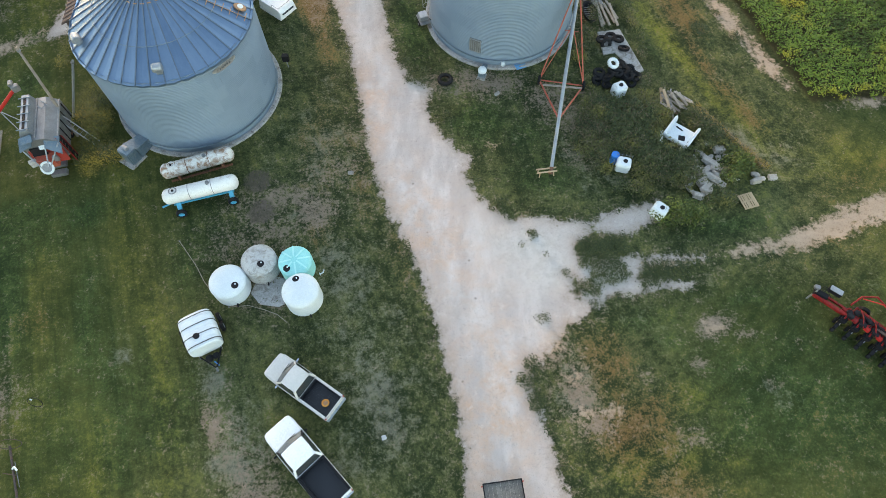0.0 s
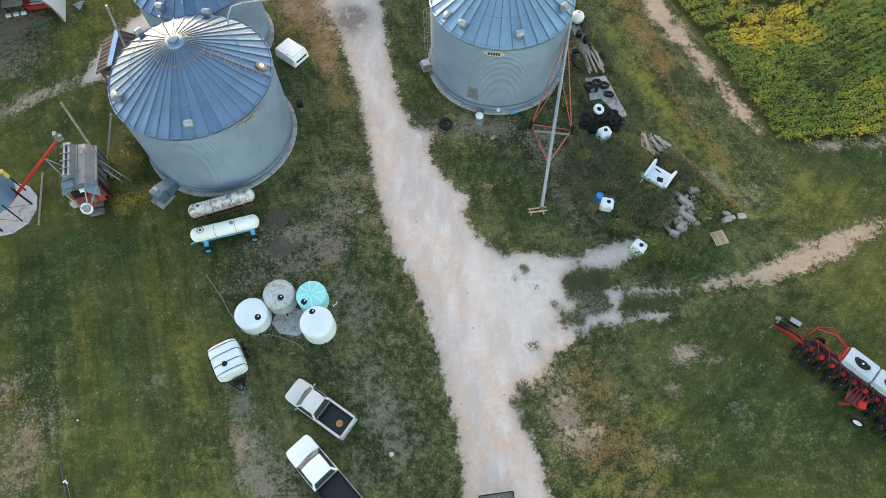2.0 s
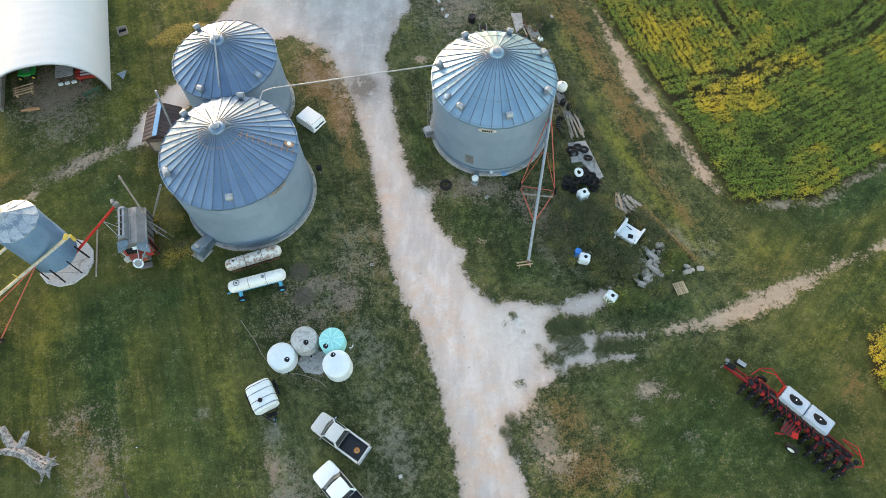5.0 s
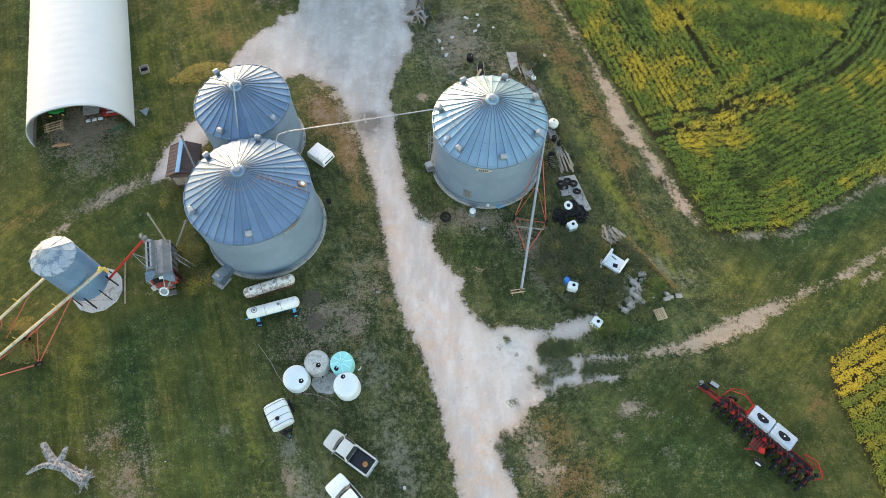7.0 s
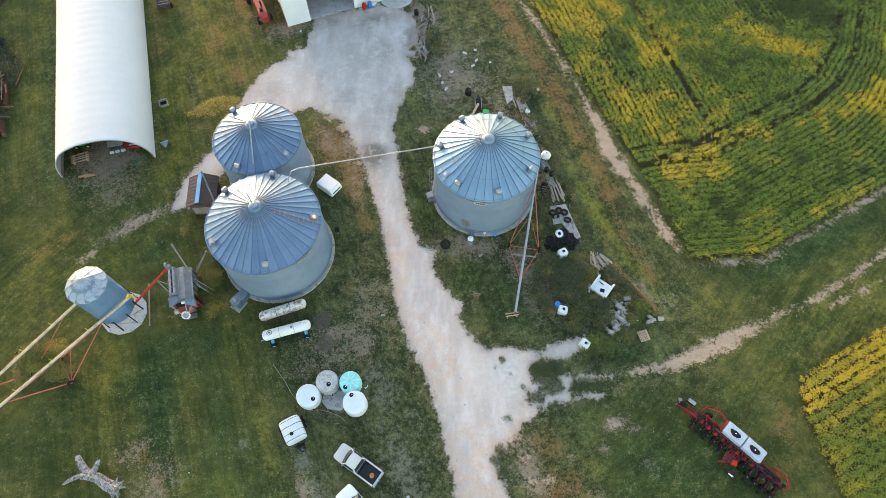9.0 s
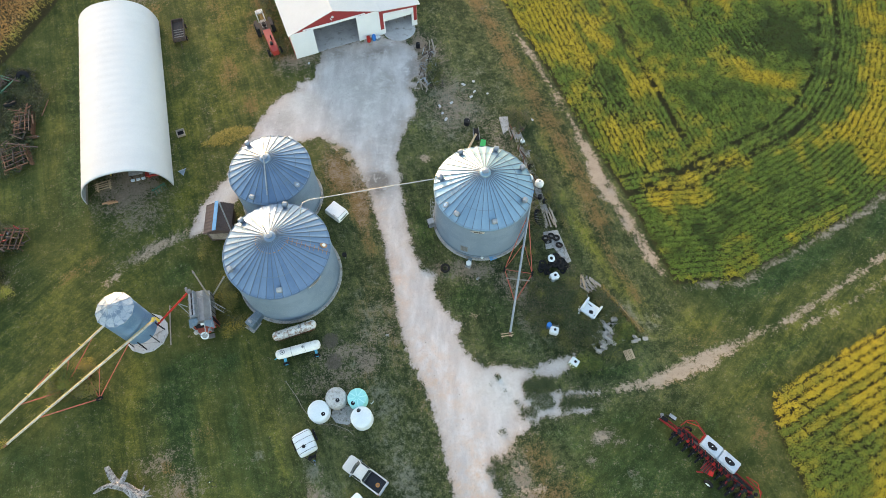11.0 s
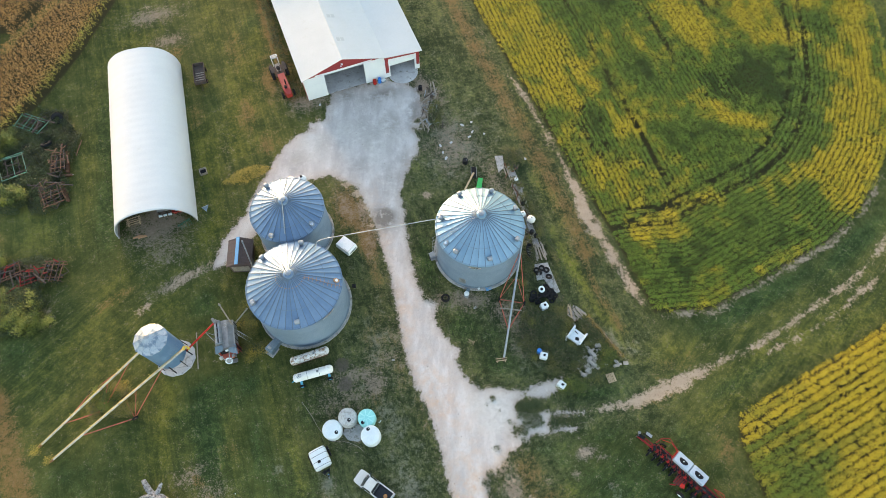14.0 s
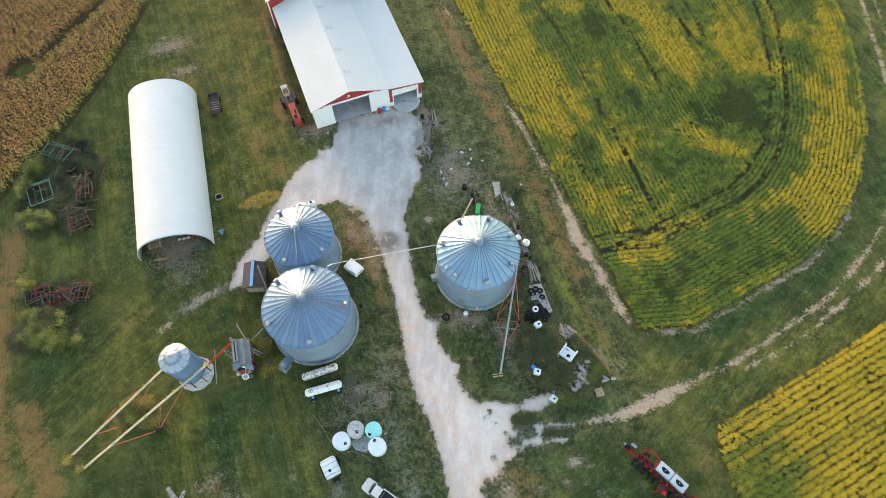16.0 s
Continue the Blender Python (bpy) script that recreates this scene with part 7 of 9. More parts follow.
# ---------- planter ----------
def planter():
    ob = thing("row_planter", turned(28.38, 10.75, 0, -45.1), "red and black row crop planter with two white seed tanks", "planter")
    part("main_bar", box(9.9, 0.22, 0.22, (0.9, 0.35, 0.95), bevel=0.02), "dark_red", ob, "long red toolbar")
    part("front_bar", box(8.9, 0.18, 0.18, (1.2, 0.95, 1.0), bevel=0.02), "dark_red", ob)
    part("arm", box(2.6, 0.24, 0.24, (-4.6, 0.02, 0.95), (0, 0, 4), 0.02), "dark_red", ob, "red wing arm")
    part("arm_rail", box(2.6, 0.14, 0.18, (-4.5, 0.42, 0.95), (0, 0, 4), 0.02), "dark_red", ob)
    for k in range(9):
        part("cross_tie", box(0.12, 0.75, 0.12, (-3.4 + k * 1.12, 0.65, 1.02)), "dark_red", ob)
    # seed tanks
    for k in (0, 1):
        x0 = 0.95 + (-1.11 if k == 0 else 1.11)
        t = part("seed_tank", box(2.2, 1.45, 0.55, (x0, 1.24, 1.46), bevel=0.08, taper=0.97), "seed_tank", ob, "white seed tank")
        part("lid", lathe([(0, 0.08), (0.32, 0.07), (0.36, -0.02), (0, -0.02)], 18, Matrix.Translation((x0, 1.2, 1.745)) @ Matrix.Diagonal((1.45, 0.9, 1, 1))), "black_plastic", t, "black lid")
        part("lid_knob", lathe([(0, 0.12), (0.06, 0.11), (0.06, 0), (0, 0)], 10, Matrix.Translation((x0, 1.2, 1.785))), "poly_white", t)
        for s in (-0.3, 0.3):
            part("lid_clip", lathe([(0, 0.03), (0.20, 0.02), (0.22, -0.02), (0, -0.02)], 12, Matrix.Translation((x0 + s * 1.25, 1.2 + abs(s) * 0.2, 1.745))), "black_plastic", t)
    part("tank_platform", box(4.7, 1.2, 0.1, (0.95, 1.15, 1.15)), "dark_red", ob)
    part("tank_end", box(0.05, 1.2, 0.5, (-1.33, 1.22, 1.44), bevel=0.01), "dark_red", ob, "red end plate")
    # row units
    unit = [("shank", beam((0, 0.25, 0.95), (0, -0.35, 0.75), 0.12, 0.16), "dark_red"), ("seed_meter", box(0.36, 0.62, 0.46, (0, -0.28, 0.82), bevel=0.1), "black_plastic"),
            ("hopper_cap", lathe([(0, 0.16), (0.17, 0.13), (0.2, 0), (0, 0)], 14, Matrix.Translation((0.02, -0.12, 1.05))), "black_plastic"),
            ("row_hopper", box(0.5, 0.5, 0.46, (0.0, -0.62, 0.78), bevel=0.1), "black_plastic"), ("row_cleaner", box(0.52, 0.34, 0.3, (0.02, 0.28, 0.6), bevel=0.08), "black_plastic"), ("press_wheel", lathe([(0.05, -0.07), (0.22, -0.07), (0.23, 0), (0.22, 0.07), (0.05, 0.07)], 16, pose(-0.2, -0.6, 0.22, 0, 90, 0)), "black"), ("red_link", beam((0.0, 0.1, 1.08), (0.0, -0.7, 1.06), 0.09, 0.07), "dark_red"), ("opener", lathe([(0, -0.02), (0.2, -0.015), (0.2, 0.015), (0, 0.02)], 18, pose(0, -0.45, 0.2, 0, 90, 0)), "dull_steel")]
    unit += [("gauge_wheel", lathe([(0.06, -0.06), (0.2, -0.06), (0.21, 0), (0.2, 0.06), (0.06, 0.06)], 18, pose(0.12, -0.55, 0.21, 0, 90, 0)), "black"),
            ("closing_arm", beam((0, -0.45, 0.6), (0, -1.2, 0.35), 0.2, 0.16), "black_plastic"), ("closing_wheel", lathe([(0.03, -0.1), (0.16, -0.09), (0.16, 0.09), (0.03, 0.1)], 16, pose(0, -1.28, 0.17, 0, 90, 0)), "black"),
            ("spring", tube((0.08, -0.35, 0.7), (0.08, -1.0, 0.6), 0.03, 6), "dull_steel"), ("bracket", box(0.34, 0.1, 0.2, (0, 0.15, 0.98), bevel=0.01), "dark_red"), ("tag", box(0.07, 0.05, 0.06, (0.1, -0.75, 0.66)), "poly_white")]
    made = [part(n_, b_, m_, ob, m=Matrix.Translation((-3.62, 0.45, 0))) for n_, b_, m_ in unit]
    for k in range(1, 12):
        for p in made:
            again(p, ob, Matrix.Translation((-3.62 + k * 0.845, 0.45 if k < 8 else -0.1, 0)))
    for k in range(12):
        x0 = -3.55 + k * 0.845
        part("vacuum_cap", lathe([(0, 0.18), (0.16, 0.16), (0.21, 0.0), (0, 0)], 14, Matrix.Translation((x0 + 0.3, 0.62, 1.05))), "black_plastic", ob)
        part("drive_box", box(0.42, 0.34, 0.26, (x0 + 0.1, 0.12, 1.12), (0, 0, 12), 0.05), "black_plastic", ob)
    part("hose_bundle", path([(-3.4, 0.68, 1.12), (-1.0, 0.62, 1.2), (1.2, 0.66, 1.17), (3.6, 0.6, 1.18), (5.6, 0.66, 1.1)], 0.09, 8), "black_plastic", ob)
    # plain plate added only to deepen the dark between the bars
    part("walkway", box(5.6, 0.20, 0.06, (0.95, 0.46, 1.20), bevel=0.01), "dark_iron", ob, "plain dark filler plate")
    part("under_frame", box(7.4, 0.55, 0.12, (0.9, 0.62, 0.82)), "dark_iron", ob)
    rnd = random.Random(3)
    for k in range(30):
        x0 = -3.5 + k * 0.31
        pts = [(x0, 0.95, 1.1), (x0 + rnd.uniform(-0.3, 0.3), 0.6, 1.25 + rnd.uniform(0, 0.2)), (x0 + rnd.uniform(-0.4, 0.4), 0.2, 1.12), (x0 + rnd.uniform(-0.2, 0.2), -0.15, 1.0)]
        part("hose", path(pts, 0.025, 6), "black_plastic", ob)
    # carrying wheels, centre frame and hitch
    part("centre_frame", box(1.2, 1.4, 0.2, (1.0, -0.55, 0.75), (0, 0, 12), 0.03), "dark_iron", ob, "dark centre frame")
    for k in range(5):
        part("frame_strut", beam((0.45 + 0.28 * k, -1.3, 0.9), (0.6 + 0.25 * k, 0.2, 1.0), 0.08, 0.08), "dark_red", ob)
    part("lift_plate", box(0.5, 0.5, 0.12, (1.5, -0.95, 0.98), (0, 0, 20), 0.02), "bright_red", ob, "bright red lift plate")
    part("hitch_arm", beam((0.9, -1.35, 0.7), (0.35, -1.75, 0.6), 0.14, 0.14), "dark_red", ob)
    tyre_wheel(ob, (2.0, -1.85, 0.52), 0.52, 0.32, 0, "poly_white")
    for k in range(8):
        x0 = -2.7 + k * 0.845
        part("meter_cover", box(0.40, 0.34, 0.18, (x0 - 0.42, 0.08, 1.06), (0, 0, -8), 0.05), "bright_red" if k in (1, 2, 5) else "dark_red", ob, "red meter cover")
        part("feed_pipe", path([(x0 - 0.5, 0.9, 1.25), (x0 - 0.15, 0.45, 1.34), (x0 + 0.2, -0.05, 1.16)], 0.035, 6), "dark_red", ob)
    for x0, y0 in ((-2.9, 1.46), (5.4, 0.95)):
        tyre_wheel(ob, (x0, y0, 0.5), 0.42, 0.24, 12, "yellow", "gauge_tyre")
    # markers at both ends
    part("marker_arm", path([(-3.8, 0.85, 1.1), (-3.6, 1.75, 1.25), (-2.9, 2.4, 1.3), (-1.2, 1.95, 1.2)], 0.06, 8), "dark_red", ob, "folded red marker arm")
    part("marker_brace", path([(-3.5, 1.6, 1.35), (-2.4, 2.1, 1.4), (-1.3, 1.8, 1.3)], 0.04, 6), "bright_red", ob)
    part("marker_arm", path([(5.9, -0.1, 1.1), (6.5, 0.55, 1.25), (6.3, 1.15, 1.3), (4.3, 1.35, 1.25)], 0.06, 8), "dark_red", ob, "folded red marker arm")
    part("marker_brace", path([(6.4, 0.75, 1.35), (5.5, 1.6, 1.4), (4.35, 1.4, 1.3)], 0.04, 6), "bright_red", ob)
    part("marker_disc", lathe([(0, -0.02), (0.22, 0.0), (0, 0.03)], 16, pose(-1.2, 1.95, 1.15, 70, 0, 20)), "dull_steel", ob)
    # folded tongue end
    part("tongue_cluster", box(0.9, 0.45, 0.35, (-5.55, 0.2, 1.0), (0, 0, 10), 0.06), "black_plastic", ob)
    part("jack", tube((-5.9, 0.05, 0.0), (-5.9, 0.05, 1.35), 0.06), "dull_steel", ob)
    part("valve_block", box(0.35, 0.3, 0.25, (-6.0, 0.35, 1.2), (0, 0, 25), 0.04), "dull_steel", ob)
    part("tool_box", box(0.85, 0.42, 0.35, (-5.0, 0.95, 1.15), (0, 0, 8), 0.04), "black_plastic", ob)
    part("box_lid", box(0.80, 0.38, 0.04, (-5.0, 0.95, 1.35), (0, 0, 8), 0.01), "steel", ob, "pale box lid")
    for k in range(3):
        part("hose_loop", path([(-5.8 + 0.15 * k, 0.3, 1.2), (-5.7 + 0.1 * k, 0.6, 1.5), (-5.4, 0.5, 1.35), (-5.0, 0.35, 1.15)], 0.025, 6), "black_plastic", ob)


planter()
# ---------- hoop barn ----------
def hoop_barn():
    a = math.degrees(math.atan2(0.261, 0.966))
    ob = thing("hoop_barn", turned(-42.15, 44.7, 0, a), "long white fabric hoop barn with an open end", "hoop barn")
    w, h, L = 5.75, 5.3, 31.4
    def arch(y, k, flare=0.0):
        pts = []
        for i in range(29):
            t = math.pi * i / 28
            c, s = math.cos(t), math.sin(t)
            pts.append((-w * k * math.copysign(abs(c) ** 0.85, c), y, h * k * abs(s) ** 0.92 + 0.02))
        return pts
    bm = bmesh.new()
    ys, bays = [], 24
    for b in range(bays):
        for q in range(4):
            ys.append((L * (b + q / 4) / bays, 1.0 - 0.0035 * math.sin(math.pi * q / 4)))
    ys.append((L, 1.0))
    for inner in (False, True):
        rows = [[bm.verts.new(p) for p in arch(y0, k - (0.012 if inner else 0.0))] for y0, k in ys]
        for r0, r1 in zip(rows, rows[1:]):
            for i in range(28):
                bm.faces.new((r0[i], r0[i + 1], r1[i + 1], r1[i]))
        if inner:
            for i in range(28):
                bm.faces.new((rows[0][i], first[0][i], first[0][i + 1], rows[0][i + 1]))
        first = rows
    bmesh.ops.recalc_face_normals(bm, faces=bm.faces)
    part("cover", bm, "fabric", ob, "white fabric cover with scalloped bays", smooth=True)
    back = bmesh.new()
    vs = [back.verts.new(p) for p in arch(L - 0.15, 0.985)]
    back.faces.new(vs)
    bmesh.ops.solidify(back, geom=back.faces[:], thickness=0.05)
    part("end_wall", back, "fabric", ob)
    for b in range(0, bays + 1, 2):
        part("hoop", path(arch(min(L * b / bays + 0.06, L - 0.3), 0.972)[::2], 0.04, 6), "steel", ob)
    for s in (-1, 1):
        part("base_board", box(0.10, L, 0.5, (s * (w - 0.12), L / 2, 0.25)), "wood", ob)
    # what is kept inside
    rnd = random.Random(5)
    for i, (x0, y0, mat) in enumerate(((-3.4, 2.2, "pallet_wood"), (0.2, 6.5, "rust"), (-1.8, 8.0, "dull_steel"))):
        it = thing("stored_implement", ob.matrix_world @ turned(x0, y0, 0, rnd.uniform(-20, 20)), ("wooden frame", "rusty frame", "grey machine frame")[i] + " stored inside the hoop barn", "implement")
        for k in range(4):
            part("bar", beam((-1.1, -0.5 + k * 0.35, 0.35), (1.1, -0.5 + k * 0.35, 0.35 + 0.1 * (k % 2)), 0.10, 0.08), mat, it)
        for s in (-0.8, 0.8):
            part("support", beam((s, -0.6, 0.2), (s, 0.7, 0.2), 0.12, 0.4), mat, it)


hoop_barn()


# ---------- white barn with a red gable ----------
def barn():
    ob = thing("pole_barn", turned(-22.2, 68.7, 0, math.degrees(math.atan2(0.361, 0.933))), "white metal barn with red gable trim, open doors and a lean-to", "barn")
    D, E, PK, W1, W2 = 25.2, 5.0, 7.3, 13.5, 19.5
    mid = 6.7
    T = 0.14
    def wall(name, pts, y0, mat, label=""):
        return part(name, loft([[(px, y0, pz) for px, pz in pts], [(px, y0 + T, pz) for px, pz in pts]]), mat, ob, label)
    wall("front_wall", [(0, 0), (3.4, 0), (3.4, 4.8), (0, 4.8)], 0, "barn_white", "white metal siding")
    wall("front_wall", [(10.0, 0), (13.5, 0), (13.5, 4.8), (10.0, 4.8)], 0, "barn_white", "white metal siding")
    wall("gable", [(0.0, 4.8), (13.5, 4.8), (13.5, E - 0.05), (mid, PK - 0.08), (0, E - 0.05)], 0, "barn_red", "red gable siding")
    wall("lean_to_front", [(13.5, 2.75), (19.5, 2.75), (19.5, 4.25), (13.5, 4.85)], 0, "barn_white")
    wall("lean_to_jamb", [(13.5, 0), (14.3, 0), (14.3, 2.75), (13.5, 2.75)], 0, "barn_white")
    wall("lean_to_jamb", [(18.65, 0), (19.5, 0), (19.5, 2.75), (18.65, 2.75)], 0, "barn_white")
    part("left_wall", box(T, D, E, (T / 2, D / 2 + T, E / 2)), "barn_white", ob)
    part("left_skirt", box(0.04, D, 1.1, (-0.025, D / 2, 0.55)), "barn_red", ob, "red wainscot")
    part("right_wall", box(T, D, 4.2, (W2 - T / 2, D / 2 + T, 2.1)), "barn_white", ob)
    part("back_wall", box(W2, T, 4.2, (W2 / 2, D, 2.1)), "barn_white", ob)
    wall("back_gable", [(0.0, 4.2), (W2, 4.2), (W1, E - 0.1), (mid, PK - 0.1), (0, E - 0.1)], D - 0.2, "barn_white")
    part("partition", box(0.1, D, 4.6, (W1, D / 2 + T, 2.3)), "inside", ob)
    # red trim round the lean-to door
    for sx, sy, px, pz in ((0.55, 3.6, 13.82, 2.85), (0.5, 3.1, 19.2, 2.65)):
        part("red_trim", box(sx, 0.05, sy, (px, -0.03, pz)), "barn_red", ob)
    part("red_trim", loft([[(13.5, -0.06, 4.1), (19.5, -0.06, 3.62), (19.5, -0.06, 4.2), (13.5, -0.06, 4.78)], [(13.5, -0.01, 4.1), (19.5, -0.01, 3.62), (19.5, -0.01, 4.2), (13.5, -0.01, 4.78)]]), "barn_red", ob)
    # roof sheets with standing ribs
    def roof(name, ax, az, bx, bz, mat, label):
        bm = loft([[(ax, -0.45, az), (bx, -0.45, bz), (bx, -0.45, bz - 0.09), (ax, -0.45, az - 0.09)], [(ax, D + 0.4, az), (bx, D + 0.4, bz), (bx, D + 0.4, bz - 0.09), (ax, D + 0.4, az - 0.09)]])
        r_ = part(name, bm, mat, ob, label)
        ribs = bmesh.new()
        n_ = 80
        for k in range(n_ + 1):
            y0 = -0.42 + (D + 0.8) * k / n_
            beam((ax, y0, az + 0.002), (bx, y0, bz + 0.002), 0.05, 0.007, ribs)
        q = part("roof_ribs", ribs, mat, r_)
        q["kind"] = "stuff"
    roof("left_roof", -0.35, E, mid, PK + 0.12, "barn_roof", "white ribbed roof slope")
    roof("right_roof", mid, PK + 0.12, W1 + 0.1, E + 0.02, "barn_roof", "white ribbed roof slope")
    roof("lean_to_roof", W1 + 0.1, E + 0.02, W2 + 0.4, 4.3, "barn_roof", "white ribbed lean-to roof")
    part("ridge_cap", loft([[(mid - 0.3, y0, PK + 0.035), (mid, y0, PK + 0.145), (mid + 0.3, y0, PK + 0.035), (mid, y0, PK + 0.10)] for y0 in (-0.47, D + 0.42)]), "barn_roof", ob)
    for k in range(4):
        for u in (0.7, 1.35):
            part("roof_light", box(0.55, 0.75, 0.02, (mid + u, 4.0 + 5.4 * k, PK + 0.13 - 0.348 * u), (0, 19.2, 0)), "roof_light", ob, "faint grey translucent roof panel")
    # floor, header, big sliding door leaf, lamp
    part("floor", box(W2 - 0.3, D - 0.3, 0.06, (W2 / 2, D / 2, 0.0)), "pale_pad", ob)
    part("apron", lathe([(0, 0.05), (2.5, 0.05), (2.55, 0.0), (0, 0.0)], 18, pose(16.5, 0.1, 0.0, 0, 0, 180) @ Matrix.Diagonal((1, 0.95, 1, 1)), arc=math.pi), "pale_pad", ob, "rounded pale concrete apron")
    part("door_track", box(7.2, 0.12, 0.14, (6.7, -0.1, 4.86)), "barn_white", ob)
    part("rail_board", box(9.5, 0.05, 0.2, (6.7, -0.03, 4.98)), "barn_white", ob)
    lampm = part("gable_lamp", box(0.35, 0.22, 0.3, (6.55, -0.15, 6.05), bevel=0.04), "poly_white", ob, "white gable lamp")
    part("bracket", tube((6.2, -0.05, 5.8), (6.4, -0.2, 5.6), 0.06), "poly_white", ob)
    part("overhead_door", box(4.3, 0.06, 0.5, (16.48, 0.2, 2.5)), "barn_white", ob)
    for k in range(6):
        part("inner_post", box(0.2, 0.2, 4.4, (0.35, 2.0 + 4.3 * k, 2.2)), "wood", ob)
    return ob


barn_ob = barn()


def red_section():
    """The taller red building that the white barn is built against."""
    ob = thing("red_barn", barn_ob.matrix_world @ turned(0, 25.75), "tall red metal barn with white corner trim behind the white barn", "barn")
    W, L, E, PK, T = 20.4, 14.0, 6.6, 9.6, 0.14
    x0, x1, mid = -0.9, -0.9 + W, -0.9 + W / 2
    for y0 in (0.0, L):
        pts = [(x0, 0), (x1, 0), (x1, E), (mid, PK), (x0, E)]
        part("gable_wall", loft([[(px, y0, pz) for px, pz in pts], [(px, y0 + T, pz) for px, pz in pts]]), "barn_red", ob, "red metal siding")
    for px in (x0, x1 - T):
        part("side_wall", box(T, L - T, E, (px + T / 2, L / 2 + T / 2, E / 2)), "barn_red", ob, "red metal siding")
        part("corner_trim", box(0.18, 0.06, E - 0.1, (px + T / 2, -0.035, E / 2 - 0.05)), "barn_white", ob, "white corner trim")
    for s, ex in ((-1, x0 - 0.3), (1, x1 + 0.3)):
        ez = E - 0.06
        part("roof", loft([[(mid, -0.3, PK + 0.12), (ex, -0.3, ez), (ex, -0.3, ez + 0.1), (mid, -0.3, PK + 0.22)], [(mid, L + 0.4, PK + 0.12), (ex, L + 0.4, ez), (ex, L + 0.4, ez + 0.1), (mid, L + 0.4, PK + 0.22)]]), "barn_roof", ob, "white ribbed roof slope")
    part("ridge_cap", box(0.5, L + 0.8, 0.05, (mid, L / 2, PK + 0.24)), "barn_white", ob)


red_section()
BARN = barn_ob.matrix_world.copy()
shelf = thing("workbench", BARN @ turned(18.5, 3.2, 0.03), "cluttered workbench inside the lean-to", "workbench")
part("top", box(1.2, 2.6, 0.08, (0, 0, 0.9)), "wood", shelf)
for dx, dy in ((-0.5, -1.2), (0.5, -1.2), (-0.5, 1.2), (0.5, 1.2)):
    part("leg", box(0.1, 0.1, 0.86, (dx, dy, 0.43)), "wood", shelf)
part("tin", lathe([(0, 0.3), (0.14, 0.3), (0.14, 0), (0, 0)], 12, Matrix.Translation((0.1, -0.8, 0.95))), "poly_white", shelf)


def drum(m, mat, label, r=0.29, h=0.88):
    ob = thing("drum", m, label, "drum")
    part("shell", lathe([(0, 0), (r, 0), (r, h * 0.32), (r * 1.04, h * 0.34), (r, h * 0.36), (r, h * 0.64), (r * 1.04, h * 0.66), (r, h * 0.68), (r, h), (r * 0.95, h), (r * 0.93, h - 0.03), (0, h - 0.03)], 22), mat, ob, smooth=False)
    part("bung", lathe([(0, h + 0.02), (0.05, h + 0.02), (0.05, h - 0.04), (0, h - 0.04)], 10, Matrix.Translation((r * 0.5, 0, 0))), "dull_steel", ob)


drum(BARN @ turned(11.3, -0.55), "bright_red", "red drum beside the barn door")
drum(BARN @ turned(12.15, -0.55), "blue", "blue plastic drum beside the barn door")
crate = thing("small_crate", BARN @ turned(12.75, -0.7, 0, 20), "pale crate at the barn wall", "crate")
part("body", box(0.7, 0.5, 0.45, (0, 0, 0.24), bevel=0.03), "steel", crate)
part("lid", box(0.72, 0.52, 0.05, (0, 0, 0.49), bevel=0.01), "poly_white", crate)


def tractor(m):
    ob = thing("farm_tractor", m, "old red tractor with a pale loader frame parked by the barn", "tractor")
    part("hood", loft([[(3.1, -0.36, 0.8), (3.1, 0.36, 0.8), (3.1, 0.30, 1.5), (3.1, -0.30, 1.5)], [(2.5, -0.5, 0.8), (2.5, 0.5, 0.8), (2.5, 0.45, 1.68), (2.5, -0.45, 1.68)], [(0.2, -0.48, 0.9), (0.2, 0.48, 0.9), (0.2, 0.44, 1.75), (0.2, -0.44, 1.75)]]), "red", ob, "long red hood")
    part("stack", tube((1.7, 0.1, 1.7), (1.7, 0.1, 2.5), 0.08, 10), "black_plastic", ob)
    part("air_cleaner", lathe([(0, 0.3), (0.16, 0.28), (0.18, 0), (0, 0)], 14, Matrix.Translation((2.2, -0.1, 1.68))), "black_plastic", ob)
    part("platform", box(1.6, 1.3, 0.16, (-0.7, 0, 1.0), bevel=0.03), "dark_iron", ob)
    part("seat", box(0.5, 0.5, 0.45, (-0.9, 0, 1.35), bevel=0.1), "black_plastic", ob)
    part("wheel_post", tube((-0.1, 0, 1.5), (-0.3, 0, 1.95), 0.03), "black_plastic", ob)
    part("steering_wheel", ring(0.2, 0.02, 20, 6, pose(-0.32, 0, 1.95, 0, -25, 0)), "black_plastic", ob)
    for s in (-1, 1):
        tyre_wheel(ob, (-0.8, s * 0.95, 0.8), 0.8, 0.45, 0, "red", "rear_wheel")
        tyre_wheel(ob, (2.3, s * 0.75, 0.42), 0.42, 0.25, 0, "red", "front_wheel")
        part("fender", box(1.1, 0.4, 0.08, (-0.8, s * 0.85, 1.68), (0, 8, 0), 0.03), "dark_iron", ob)
        part("mast", beam((-2.0, s * 0.4, 0.4), (-2.2, s * 0.4, 2.2), 0.12, 0.1), "sign", ob)
    part("mast_head", box(0.55, 0.9, 0.16, (-2.25, 0, 1.9), bevel=0.03), "poly_grey", ob, "cream mounted frame")
    part("rear_housing", box(1.2, 0.7, 0.6, (-1.2, 0, 0.8), bevel=0.06), "dull_steel", ob)
    part("axle", box(0.14, 1.4, 0.14, (2.3, 0, 0.45)), "dull_steel", ob)


